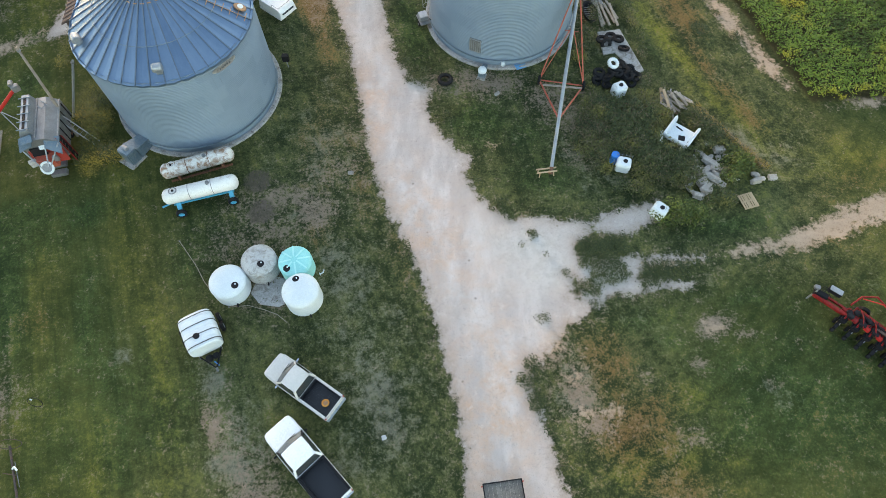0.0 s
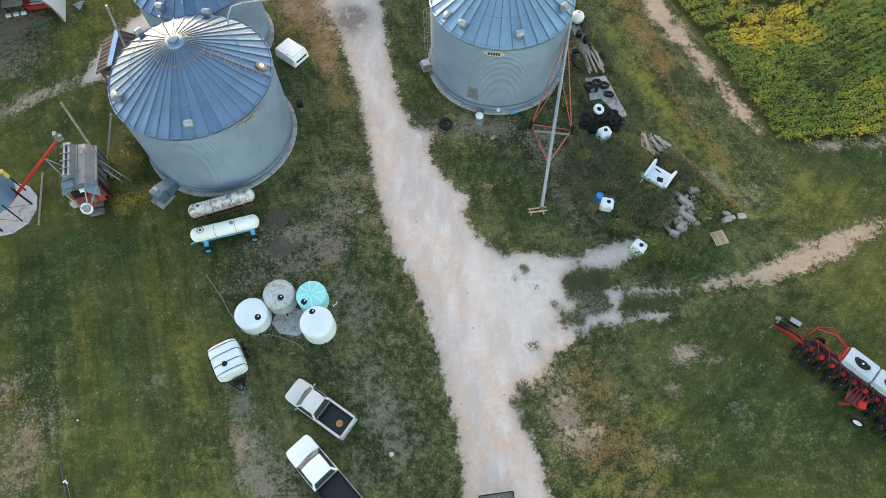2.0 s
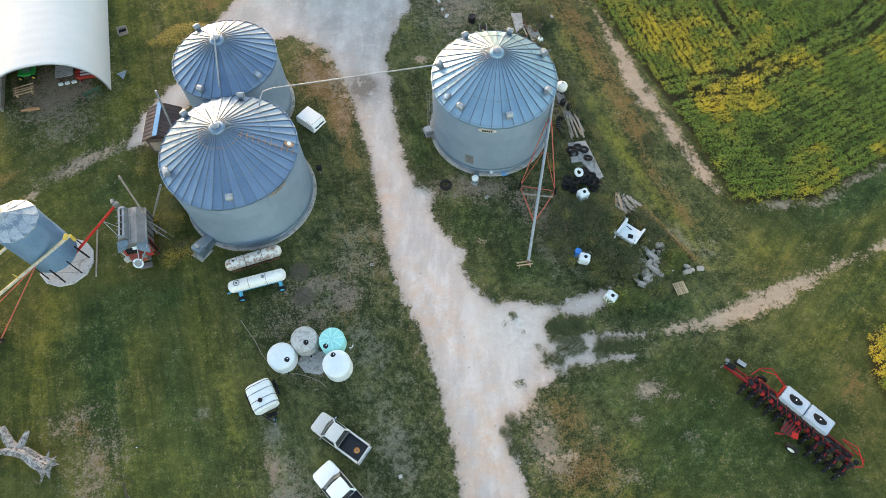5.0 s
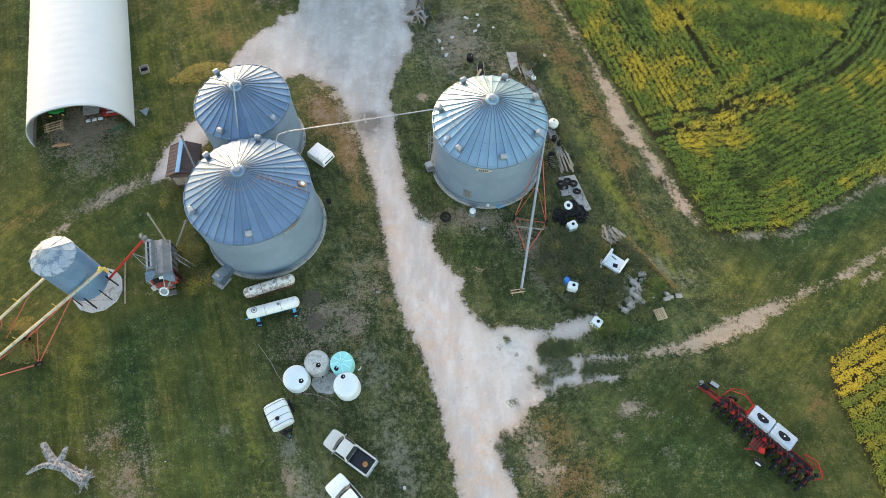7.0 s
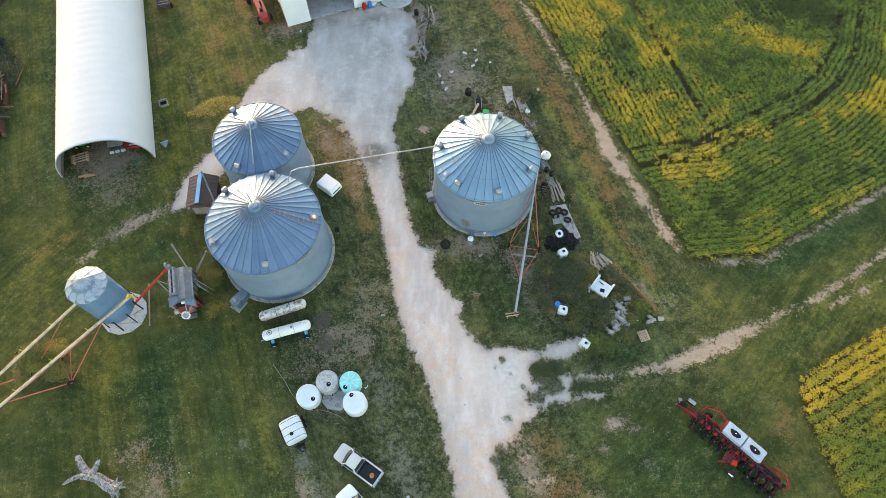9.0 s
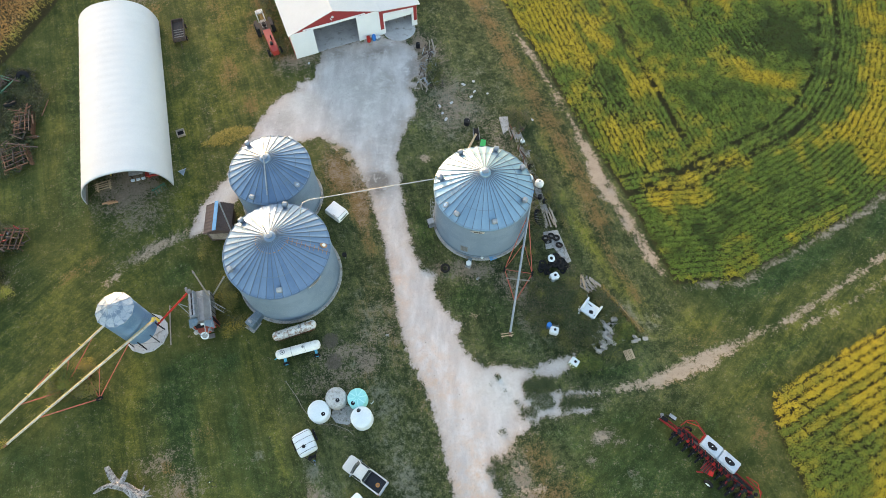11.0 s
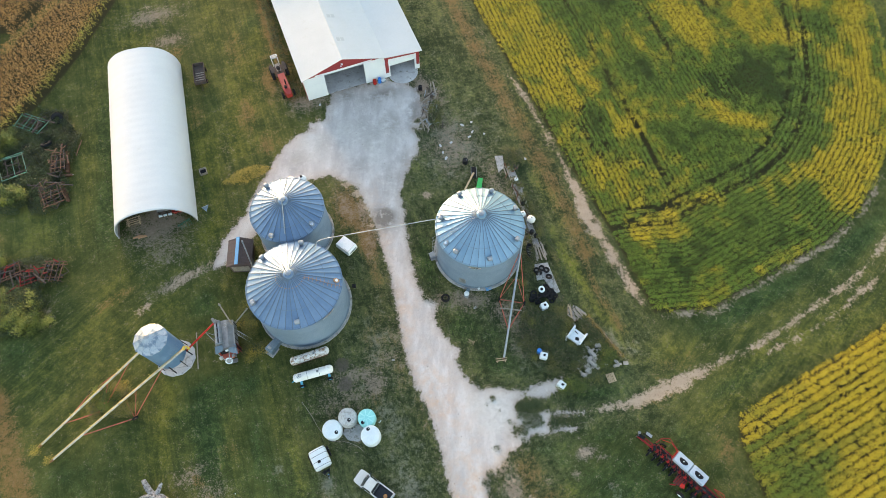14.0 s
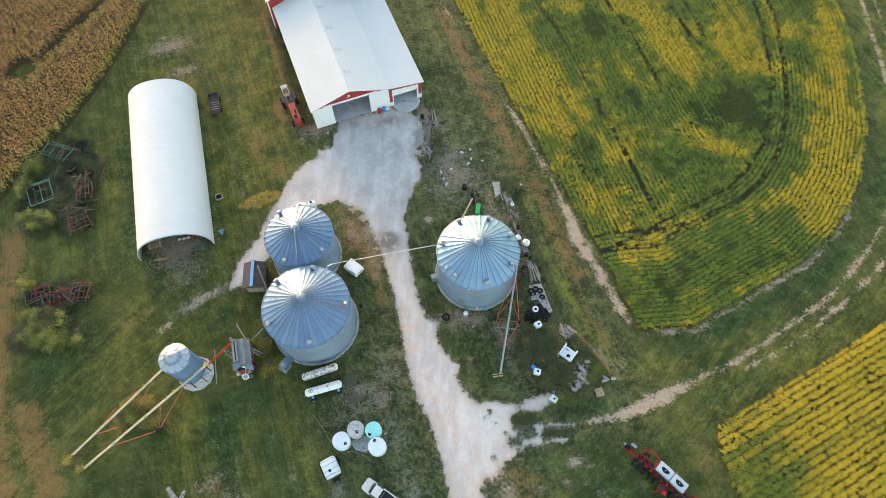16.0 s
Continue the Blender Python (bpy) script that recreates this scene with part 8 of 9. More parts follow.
tractor(turned(-27.0, 73.0, 0, -66) @ Matrix.Diagonal((1.55, 1.25, 1.15, 1.0)))


def wagon(m):
    ob = thing("box_wagon", m, "dark grey steel wagon box on wheels beside the hoop barn", "wagon")
    part("floor", box(1.7, 4.2, 0.08, (0, 0, 0.75)), "dark_iron", ob)
    for s in (-0.87, 0.87):
        part("side_board", box(0.06, 4.3, 0.6, (s, 0, 1.05), bevel=0.01), "dark_iron", ob)
    for s in (-2.12, 2.12):
        part("end_board", box(1.75, 0.06, 0.6, (0, s, 1.05), bevel=0.01), "dark_iron", ob)
    for k in range(5):
        part("slat", box(1.6, 0.12, 0.05, (0, -1.7 + k * 0.5, 0.82)), "wood", ob)
    for y0 in (-1.3, 1.3):
        part("axle", box(1.7, 0.1, 0.1, (0, y0, 0.4)), "black_plastic", ob)
        for s in (-0.95, 0.95):
            tyre_wheel(ob, (s, y0, 0.36), 0.36, 0.2, 90, "rust")
    part("tongue", beam((0, -2.1, 0.5), (0.1, -3.2, 0.3), 0.08, 0.08), "dark_iron", ob)


wagon(turned(-40.8, 73.6, 0, 15))


def trough(m, label, mat="dull_steel"):
    ob = thing("feed_box", m, label, "box")
    bm = box(1.0, 1.0, 0.08, (0, 0, 0.1))
    part("bottom", bm, "black_plastic", ob)
    for s in (-0.5, 0.5):
        part("side", box(0.08, 1.08, 0.45, (s, 0, 0.3), bevel=0.01), mat, ob)
        part("end", box(0.92, 0.08, 0.45, (0, s, 0.3), bevel=0.01), mat, ob)


trough(turned(-37.2, 54.7, 0, 22), "weathered grey open box standing on the grass", "wood")
plate = thing("metal_plate", turned(-35.82, 48.2, 0, 20), "pale triangular metal sheet lying beside the hoop barn", "scrap")
part("sheet", loft([[(-0.5, 0.35, 0.10), (0.55, 0.45, 0.14), (0.05, -0.6, 0.10)], [(-0.5, 0.35, 0.13), (0.55, 0.45, 0.17), (0.05, -0.6, 0.13)]]), "blue_steel", plate)
part("lip", beam((-0.5, 0.35, 0.15), (0.55, 0.45, 0.19), 0.06, 0.06), "steel", plate)


# ---------- machines just inside the hoop barn's mouth ----------
board = thing("flat_bed", turned(-41.9, 48.2, 0, 14), "pale plank bed with dark frame stored in the hoop barn", "trailer bed")
for k in range(5):
    part("plank", box(1.9, 0.34, 0.06, (0, -0.7 + 0.36 * k, 0.85)), "concrete", board)
for sx in (-0.8, 0.8):
    part("sill", box(0.12, 1.9, 0.16, (sx, 0, 0.74)), "dark_iron", board)
    part("leg", box(0.14, 0.14, 0.7, (sx, -0.7, 0.35)), "dark_iron", board)
    part("leg", box(0.14, 0.14, 0.7, (sx, 0.7, 0.35)), "dark_iron", board)
for sx in (-0.7, 0.0, 0.7):
    part("white_box", box(0.5, 0.3, 0.25, (sx, -1.15, 0.14), (0, 0, 6), 0.03), "poly_white", board)
stack = thing("red_seed_drill", turned(-39.2, 47.9, 0, 10), "dark red machine box with pale lids in the hoop barn", "implement")
part("hopper", loft([[(-1.1, -0.5, 0.5), (1.1, -0.5, 0.5), (1.1, 0.5, 0.5), (-1.1, 0.5, 0.5)], [(-1.2, -0.7, 1.1), (1.2, -0.7, 1.1), (1.2, 0.7, 1.1), (-1.2, 0.7, 1.1)]]), "red", stack)
for k in range(3):
    part("lid", box(1.6, 0.26, 0.06, (0.15, -0.45 + 0.42 * k, 1.15), (6, 0, 3), 0.01), "pale_pad", stack)
    part("rail", box(2.4, 0.08, 0.08, (0, -0.66 + 0.42 * k, 1.12)), "dark_red", stack)
for sx in (-1.0, 1.0):
    part("leg", box(0.12, 0.8, 0.55, (sx, 0, 0.27)), "dark_red", stack)
tool = thing("green_tool_frame", turned(-38.3, 45.6, 0, 40), "green tined tool frame at the hoop barn's mouth", "implement")
for k in range(5):
    part("tine", path([(-0.9 + 0.4 * k, -0.6, 0.1), (-0.8 + 0.4 * k, 0.1, 0.5), (-0.9 + 0.4 * k, 0.7, 0.15)], 0.035, 6), "green", tool)
part("beam", beam((-1.1, 0.1, 0.5), (0.9, 0.15, 0.5), 0.12, 0.12), "green", tool)
part("stand", box(0.1, 0.1, 0.45, (0.6, 0.12, 0.22)), "green", tool)
mower = thing("green_mower", turned(-46.3, 48.4, 0, 10), "green mower deck stored in the hoop barn", "implement")
part("deck", box(1.8, 1.3, 0.3, (0, 0, 0.5), bevel=0.08), "bright_green", mower)
part("cover", box(0.8, 0.7, 0.35, (0.2, 0, 0.8), bevel=0.1), "green", mower)
for sx in (-0.7, 0.7):
    tyre_wheel(mower, (sx, -0.75, 0.3), 0.3, 0.18, 0, "yellow")
for i in range(6):
    timber_at = ((-45.6 + 0.25 * i, 43.2 + 0.1 * (i % 3)), (-44.6 + 0.2 * i, 43.7 - 0.15 * (i % 2)))
    log = thing("split_log", turned(*timber_at[0]), "orange-brown split log lying on the dirt", "log", "logs by the hoop barn")
    part("wood", tube((0, 0, 0.12), (timber_at[1][0] - timber_at[0][0], timber_at[1][1] - timber_at[0][1], 0.14), 0.11, 8), "orange_steel", log)
# ---------- scrap beside the bin ----------
def jug(m, label, cage=False, s=1.0):
    ob = thing("plastic_tote", m, label, "plastic tote", "white plastic totes lying about the yard")
    sec = lambda z, k: [(0.5 * k * s * (1 if i in (0, 1, 6, 7) else -1) * (1.0 if i in (0, 3, 4, 7) else 0.72), 0.42 * k * s * (1 if i in (1, 2, 3, 0) else -1) * (0.72 if i in (0, 3, 4, 7) else 1.0), z * s) for i in (0, 1, 2, 3, 4, 5, 6, 7)]
    part("body", loft([sec(0.0, 0.92), sec(0.06, 1.0), sec(0.72, 1.0), sec(0.86, 0.86), sec(0.9, 0.6)]), "poly_white", ob)
    part("lid", lathe([(0, 0.08), (0.15, 0.07), (0.17, 0), (0, 0)], 18, Matrix.Translation((0.06, 0, 0.89 * s))), "black_plastic", ob)
    part("handle", path([(-0.36, -0.1, 0.82 * s), (-0.36, -0.1, 0.95 * s), (-0.36, 0.14, 0.95 * s), (-0.36, 0.14, 0.82 * s)], 0.03, 6), "poly_white", ob)
    if cage:
        for z in (0.2, 0.5, 0.8):
            part("cage_rail", path([(-0.7, -0.2, z), (-0.7, 0.62, z), (0.55, 0.62, z)], 0.018, 6), "dull_steel", ob)
        for k in range(6):
            part("cage_bar", tube((-0.7 + 0.25 * k, 0.62, 0.0), (-0.7 + 0.25 * k, 0.62, 0.95), 0.016, 6), "dull_steel", ob)
    return ob


jug(turned(13.85, 32.35, 0.05, 25), "white plastic tote with a black lid by the tyre heap", s=1.08)
jug(turned(13.25, 25.3, 0.05, -15), "white plastic tote in a bent wire cage among weeds", True, 1.05)
jug(turned(15.3, 21.4, 0.05, -40), "white plastic tote with a black lid at the gravel's end", s=1.08)
drum(turned(12.7, 25.95, 0.0), "blue", "upright blue plastic drum in the weeds", 0.3, 0.9)


def loose_tyre(x, y, z, R, r, tilt, spin, mat="black", label="old black tyre in a heap", group="tyres heaped beside the bin"):
    ob = thing("tyre", Matrix.Translation((x, y, z)) @ pose(0, 0, 0, tilt, 0, spin), label, "tyre", group)
    prof = []
    for k in range(13):
        a = 2 * math.pi * k / 12
        c, s = math.cos(a), math.sin(a)
        prof.append((R - r + r * math.copysign(abs(c) ** 0.7, c), r * 0.95 * math.copysign(abs(s) ** 0.7, s)))
    part("carcass", lathe(prof, 30), mat, ob)
    lugs = bmesh.new()
    for k in range(18):
        a = 2 * math.pi * k / 18
        box(0.03, 0.07, r * 1.3, ((R + 0.0) * math.cos(a), (R + 0.0) * math.sin(a), 0), (0, 0, math.degrees(a)), bm=lugs)
    q = part("tread", lugs, mat, ob)
    q["kind"] = "stuff"
    part("bead", ring(R - 1.9 * r, 0.03, 24, 6, Matrix.Translation((0, 0, r * 0.6))), mat, ob)
    return ob


rnd = random.Random(11)
for i in range(26):
    a, q = rnd.uniform(0, 6.28), rnd.uniform(0, 1) ** 0.6
    tx, ty = 13.75 + 1.75 * q * math.cos(a), 34.0 + 1.45 * q * math.sin(a)
    R = rnd.uniform(0.34, 0.5)
    loose_tyre(tx, ty, 0.16 + 0.55 * (1 - q) * rnd.uniform(0.4, 1.0), R, R * 0.26, rnd.uniform(-35, 35), rnd.uniform(0, 360))
loose_tyre(13.62, 34.75, 0.85, 0.47, 0.12, 18, 40, "poly_white", "pale white tyre lying on the heap")
for tx, ty, tl in ((13.95, 38.2, 5), (14.6, 37.95, -8), (13.5, 37.4, 60), (13.2, 37.9, 10), (14.9, 36.9, 20)):
    loose_tyre(tx, ty, 0.28, 0.46, 0.12, tl, rnd.uniform(0, 360), label="old black tyre on the concrete slab")
loose_tyre(0.2, 33.75, 0.14, 0.62, 0.13, 0, 0, label="large black tyre lying flat beside the drive", group="")
loose_tyre(-62.3, 64.7, 0.6, 0.95, 0.3, 35, 20, label="big tractor tyre leaning in the weeds", group="")
loose_tyre(-62.6, 59.6, 0.75, 0.85, 0.26, 30, 200, label="big black tractor tyre among implements", group="")


def slab(name, pts, h, label, mat="concrete"):
    cx, cy = sum(p[0] for p in pts) / len(pts), sum(p[1] for p in pts) / len(pts)
    ob = thing(name, turned(cx, cy), label, "slab")
    bm = loft([[(px - cx, py - cy, -0.03) for px, py in pts], [(px - cx, py - cy, h) for px, py in pts]])
    bmesh.ops.bevel(bm, geom=[e for e in bm.edges if abs(e.verts[0].co.z - h) < 1e-4 and abs(e.verts[1].co.z - h) < 1e-4], offset=0.04, segments=1, affect="EDGES")
    part("slab", bm, mat, ob)
    return ob


slab("concrete_slab", [(13.0, 38.9), (14.9, 39.2), (16.3, 34.7), (15.6, 34.3), (14.2, 36.6), (13.2, 36.4)], 0.14, "old grey concrete slab under tyres and scrap")
slab("tank_pad", [(-12.9, 15.4), (-12.2, 14.6), (-10.9, 14.4), (-10.0, 14.9), (-9.9, 16.2), (-11.2, 16.6), (-12.6, 16.3)], 0.06, "stained broken concrete pad between the plastic tanks")
slab("concrete_strip", [(8.0, 57.6), (9.3, 57.7), (9.4, 55.5), (8.5, 54.6)], 0.12, "broken pale concrete slab in weeds behind the bin")
slab("concrete_strip", [(9.6, 55.6), (10.7, 56.0), (12.5, 49.8), (13.2, 45.5), (14.0, 41.8), (13.1, 41.6), (12.2, 46.0), (11.2, 49.6)], 0.10, "long cracked strip of concrete edging the yard")


def timber(points, w, h, mat, label, name="timber"):
    a, b = Vector(points[0]), Vector(points[1])
    ob = thing(name, Matrix.Translation(a), label, "timber", "loose boards in the scrap")
    bm = beam((0, 0, 0), b - a, w, h)
    bmesh.ops.bevel(bm, geom=bm.edges[:], offset=min(w, h) * 0.15, segments=1, affect="EDGES")
    part("board", bm, mat, ob)
    return ob


for i, (ax, ay, bx, by) in enumerate(((13.25, 42.1, 13.65, 39.7), (13.5, 42.3, 14.1, 39.6), (13.85, 42.1, 14.55, 39.85), (14.0, 42.6, 14.85, 40.3), (13.1, 41.6, 13.45, 39.4), (14.3, 42.0, 14.75, 39.5))):
    timber(((ax, ay, 0.16 + 0.03 * i), (bx, by, 0.14 + 0.02 * i)), 0.2, 0.12, "wood", "weathered grey fence timber in a pile")
for i, (ax, ay, bx, by, z0, mat) in enumerate(((17.25, 32.7, 17.15, 31.35, 0.35, "pallet_wood"), (17.5, 32.2, 18.05, 30.6, 0.3, "wood"), (17.75, 31.95, 18.8, 30.95, 0.42, "wood"), (18.55, 31.9, 19.1, 31.0, 0.38, "wood"), (17.35, 32.4, 17.6, 30.7, 0.5, "pallet_wood"),
                                                (17.9, 32.0, 18.5, 30.6, 0.55, "wood"), (18.2, 32.1, 18.95, 31.2, 0.6, "wood"), (16.85, 30.15, 18.3, 30.4, 0.2, "rust"), (14.2, 31.2, 16.5, 30.9, 0.25, "rust"), (16.62, 28.5, 16.5, 27.5, 0.4, "tank_white"))):
    timber(((ax, ay, z0), (bx, by, z0 - 0.15)), 0.22 if mat != "rust" else 0.1, 0.05, mat, {"pallet_wood": "pale split board in the scrap heap", "wood": "grey weathered board in the scrap heap", "rust": "rusty iron bar lying in the weeds", "tank_white": "white painted stick in the weeds"}[mat])


def boat():
    ob = thing("stock_trough", turned(12.5, 40.9, 0, 8), "dark ribbed plastic trough beside the bin", "trough")
    sec = lambda y0, k, z: [(0.55 * k * math.cos(t), y0 + 0.0, z + 0.0) for t in (0, math.pi)]
    bm = lathe([(0.0, 0.12), (0.5, 0.12), (0.62, 0.5), (0.68, 0.52), (0.66, 0.44), (0.55, 0.05), (0, 0.05)], 30, Matrix.Diagonal((0.85, 1.75, 1, 1)))
    part("shell", bm, "black_plastic", ob)
    for k in range(7):
        part("rib", box(0.85 - 0.12 * abs(k - 3), 0.07, 0.06, (0, -0.75 + 0.25 * k, 0.2), bevel=0.01), "dull_steel", ob)


boat()


def white_frame():
    """An upturned white seat unit: a base with two side wings."""
    ob = thing("white_bench_frame", turned(17.9, 28.0, 0, -38), "white moulded plastic bench frame lying in weeds", "bench")
    part("base", box(1.75, 1.7, 0.16, (0, 0, 0.45), bevel=0.05), "poly_white", ob)
    for s in (-1, 1):
        part("wing", box(0.2, 2.1, 0.62, (s * 0.92, 0.1, 0.68), (0, s * 10, 0), 0.09), "poly_white", ob)
    part("back_rail", box(1.8, 0.18, 0.42, (0, -0.86, 0.66), bevel=0.06), "poly_white", ob)
    part("hole", box(0.5, 0.45, 0.05, (0.25, -0.25, 0.54), (0, 0, 20), 0.02), "black_plastic", ob, "dark torn hole")
    part("slot", box(0.6, 0.12, 0.05, (-0.3, 0.45, 0.54), (0, 0, -8), 0.02), "black_plastic", ob)
    for sx in (-0.6, 0.6):
        for sy in (-0.6, 0.6):
            part("foot", box(0.14, 0.14, 0.4, (sx, sy, 0.2), bevel=0.03), "poly_white", ob)


white_frame()


def boulder(x, y, sx, sy, sz, seed, label, mat="rock", turn=0.0, tilt=0.0, group="broken concrete and rocks heaped up"):
    r_ = random.Random(seed)
    bm = bmesh.new()
    if seed % 4 == 0:
        bmesh.ops.create_icosphere(bm, subdivisions=2, radius=1.0)
        for v in bm.verts:
            c = v.co.copy()
            k = 1.0 + 0.3 * noise.noise(c * 1.6 + Vector((seed * 3.1, 0, 0))) + 0.2 * noise.noise(c * 4.0 + Vector((seed * 1.7, 0, 0)))
            v.co = Vector((c.x * sx * k, c.y * sy * k, c.z * sz * k))
    else:
        # a broken slab: a box with knocked corners
        bmesh.ops.create_cube(bm, size=2.0)
        bmesh.ops.subdivide_edges(bm, edges=bm.edges[:], cuts=2, use_grid_fill=True)
        for v in bm.verts:
            c = v.co
            k = 0.92 + 0.22 * noise.noise(c * 1.3 + Vector((seed * 2.3, 1.0, 0))) - 0.07 * (abs(c.x) + abs(c.y) + abs(c.z) > 2.7)
            v.co = Vector((c.x * sx * k + r_.uniform(-0.035, 0.035), c.y * sy * k + r_.uniform(-0.035, 0.035), c.z * sz * 0.75 * k))
    ob = thing("rubble_block", Matrix.Translation((x, y, sz * 0.75)) @ pose(0, 0, 0, tilt, 0, turn), label, "rubble", group)
    part("block", bm, mat, ob, smooth=False)


RUBBLE = [(19.4, 26.4, 0.95, 0.28, -48), (19.8, 25.8, 0.7, 0.35, -40), (20.7, 26.8, 0.5, 0.4, 0), (20.9, 26.1, 0.75, 0.42, 8), (21.5, 26.2, 0.45, 0.3, 10), (20.3, 25.1, 0.7, 0.4, -20), (19.5, 25.1, 0.4, 0.25, 50), (19.0, 24.6, 0.35, 0.35, 0),
          (19.65, 24.4, 1.0, 0.30, -35), (20.1, 23.95, 0.8, 0.28, -30), (18.95, 24.0, 0.5, 0.4, 20)]
RUBBLE += [(19.1, 23.5, 0.6, 0.35, 40), (18.0, 23.3, 0.7, 0.22, -55), (18.4, 22.85, 0.4, 0.3, -20), (19.15, 23.2, 0.35, 0.25, 0), (20.6, 25.3, 0.4, 0.3, 60),
          (22.95, 24.6, 0.45, 0.3, -40), (22.9, 24.05, 0.5, 0.25, 10), (24.2, 24.4, 0.42, 0.32, 0), (18.7, 25.2, 0.3, 0.25, 10), (20.0, 24.6, 0.5, 0.3, -60), (23.4, 24.3, 0.25, 0.2, 0)]
for i, (bx, by, sx, sy, tn) in enumerate(RUBBLE):
    boulder(bx, by, sx * 0.78, sy * 0.72, 0.20 + 0.06 * (i % 3), i, "grey broken concrete chunk in a heap" if i % 4 else "tan rounded rock in the rubble heap", "rock", tn, (i * 37) % 24 - 12)


r8 = random.Random(8)
for i in range(22):
    boulder(19.6 + r8.gauss(0, 1.0), 24.7 + r8.gauss(0, 1.1), r8.uniform(0.16, 0.55), r8.uniform(0.10, 0.2), r8.uniform(0.07, 0.14), 100 + i, "small grey broken concrete chunk in the heap", "rock" if i % 3 else "concrete", r8.uniform(0, 180), r8.uniform(-20, 20))


def cinder(x, y, a):
    ob = thing("concrete_block", turned(x, y, 0, a), "grey hollow concrete block in the rubble", "block", "hollow concrete blocks")
    for s in (-0.17, 0.17):
        part("face_shell", box(0.4, 0.035, 0.2, (0, s * 0.5, 0.12)), "concrete", ob)
    for k in (-0.18, 0, 0.18):
        part("web", box(0.035, 0.14, 0.2, (k, 0, 0.12)), "concrete", ob)


for bx, by, a in ((18.1, 23.8, 30), (18.55, 22.65, 0), (-6.8, 24.9, 0), (4.3, 32.3, 40)):
    cinder(bx, by, a)


def pallet(m, label):
    ob = thing("wooden_pallet", m, label, "pallet")
    for k in range(7):
        part("deck_board", box(1.2, 0.11, 0.022, (0, -0.5 + k * 0.166, 0.13)), "pallet_wood", ob)
    for k in (-0.56, 0, 0.56):
        part("stringer", box(0.06, 1.1, 0.09, (k, 0, 0.075)), "pallet_wood", ob)
    for k in (-0.45, 0, 0.45):
        part("bottom_board", box(1.2, 0.11, 0.02, (0, k, 0.02)), "pallet_wood", ob)


pallet(turned(22.0, 22.45, 0.0, -74), "pale wooden pallet lying on the grass")


def horizontal_tank(x, y, label, a, L=1.1, r=0.55, mat="poly_white"):
    ob = thing("small_tank", turned(x, y, 0, a), label, "tank")
    part("shell", capsule(L + r, r, 24), mat, ob, m=Matrix.Translation((0, 0, r + 0.12)), smooth=True)
    for k in (-0.3, 0.3):
        part("cradle", box(0.12, r * 1.5, 0.4, (k, 0, 0.2)), "dull_steel", ob)
    part("cap", lathe([(0, 0.1), (0.1, 0.1), (0.11, 0), (0, 0)], 12, Matrix.Translation((0, 0, 2 * r + 0.1))), "dull_steel", ob)


horizontal_tank(12.9, 45.9, "cream white tank standing behind the bin", 60, 0.5, 0.62, "tank_white")
horizontal_tank(11.7, 46.9, "white plastic tank behind the bin", 20, 0.5, 0.45)
horizontal_tank(11.1, 53.0, "small white tank among slabs", 40, 0.3, 0.35)
drum(turned(3.36, 56.4), "black_plastic", "black open drum standing in the weeds", 0.42, 0.8)
drum(turned(12.9, 44.0), "black_plastic", "black drum beside the concrete strip", 0.3, 0.7)
drum(turned(13.5, 43.4), "black_plastic", "black plastic drum tipped by the bin", 0.3, 0.6)
drum(turned(11.9, 44.9), "blue", "small blue tub beside the bin", 0.26, 0.4)
drum(turned(11.9, 48.8), "black_plastic", "black drum on the concrete strip", 0.3, 0.7)
drum(turned(-0.75, 40.6), "black_plastic", "dark bin on a cart beside the bin", 0.32, 0.7)
timber(((2.95, 50.8, 0.15), (4.6, 53.8, 1.2)), 0.28, 0.14, "pallet_wood", "pale timber beam leaning behind the bin")
mach = thing("green_hopper", turned(5.45, 52.0, 0, -10), "bright green hopper end behind the bin", "hopper")
part("tub", loft([[(-0.3, -0.9, 0.3), (0.3, -0.9, 0.3), (0.4, -0.9, 1.0), (-0.4, -0.9, 1.0)], [(-0.25, 0.9, 0.5), (0.25, 0.9, 0.5), (0.35, 0.9, 1.1), (-0.35, 0.9, 1.1)]]), "bright_green", mach)
for dy in (-0.7, 0.7):
    part("leg", box(0.5, 0.08, 0.4, (0, dy, 0.2)), "dull_steel", mach)
crib = thing("dark_trough", turned(4.65, 54.4, 0, 2), "dark steel feed trough behind the bin", "trough")
part("base", box(0.8, 2.0, 0.06, (0, 0, 0.3)), "black_plastic", crib)
for s in (-0.4, 0.4):
    part("side", box(0.05, 2.0, 0.4, (s, 0, 0.45)), "dull_steel", crib)
    part("leg", box(0.08, 0.08, 0.3, (s, s * 2, 0.15)), "dull_steel", crib)
cart = thing("hand_cart", turned(-1.6, 40.1, 0, 20), "small steel cart with a pale box beside the bin", "cart")
part("bed", box(0.9, 1.3, 0.08, (0, 0, 0.4)), "dull_steel", cart)
part("load", box(0.7, 0.8, 0.4, (0, 0.1, 0.64), bevel=0.04), "steel", cart)
for s in (-0.5, 0.5):
    tyre_wheel(cart, (s, -0.2, 0.22), 0.22, 0.1, 90, "dull_steel")
tarp = thing("metal_sheet", turned(6.3, 35.2, 0, 25), "pale blue sheet metal scrap at the bin foot", "scrap")
part("sheet", box(0.9, 0.6, 0.04, (0, 0, 0.12), (8, 4, 0), 0.01), "blue_trim", tarp)
part("rib", box(0.85, 0.05, 0.05, (0, 0, 0.16), (8, 4, 0)), "blue_trim", tarp)

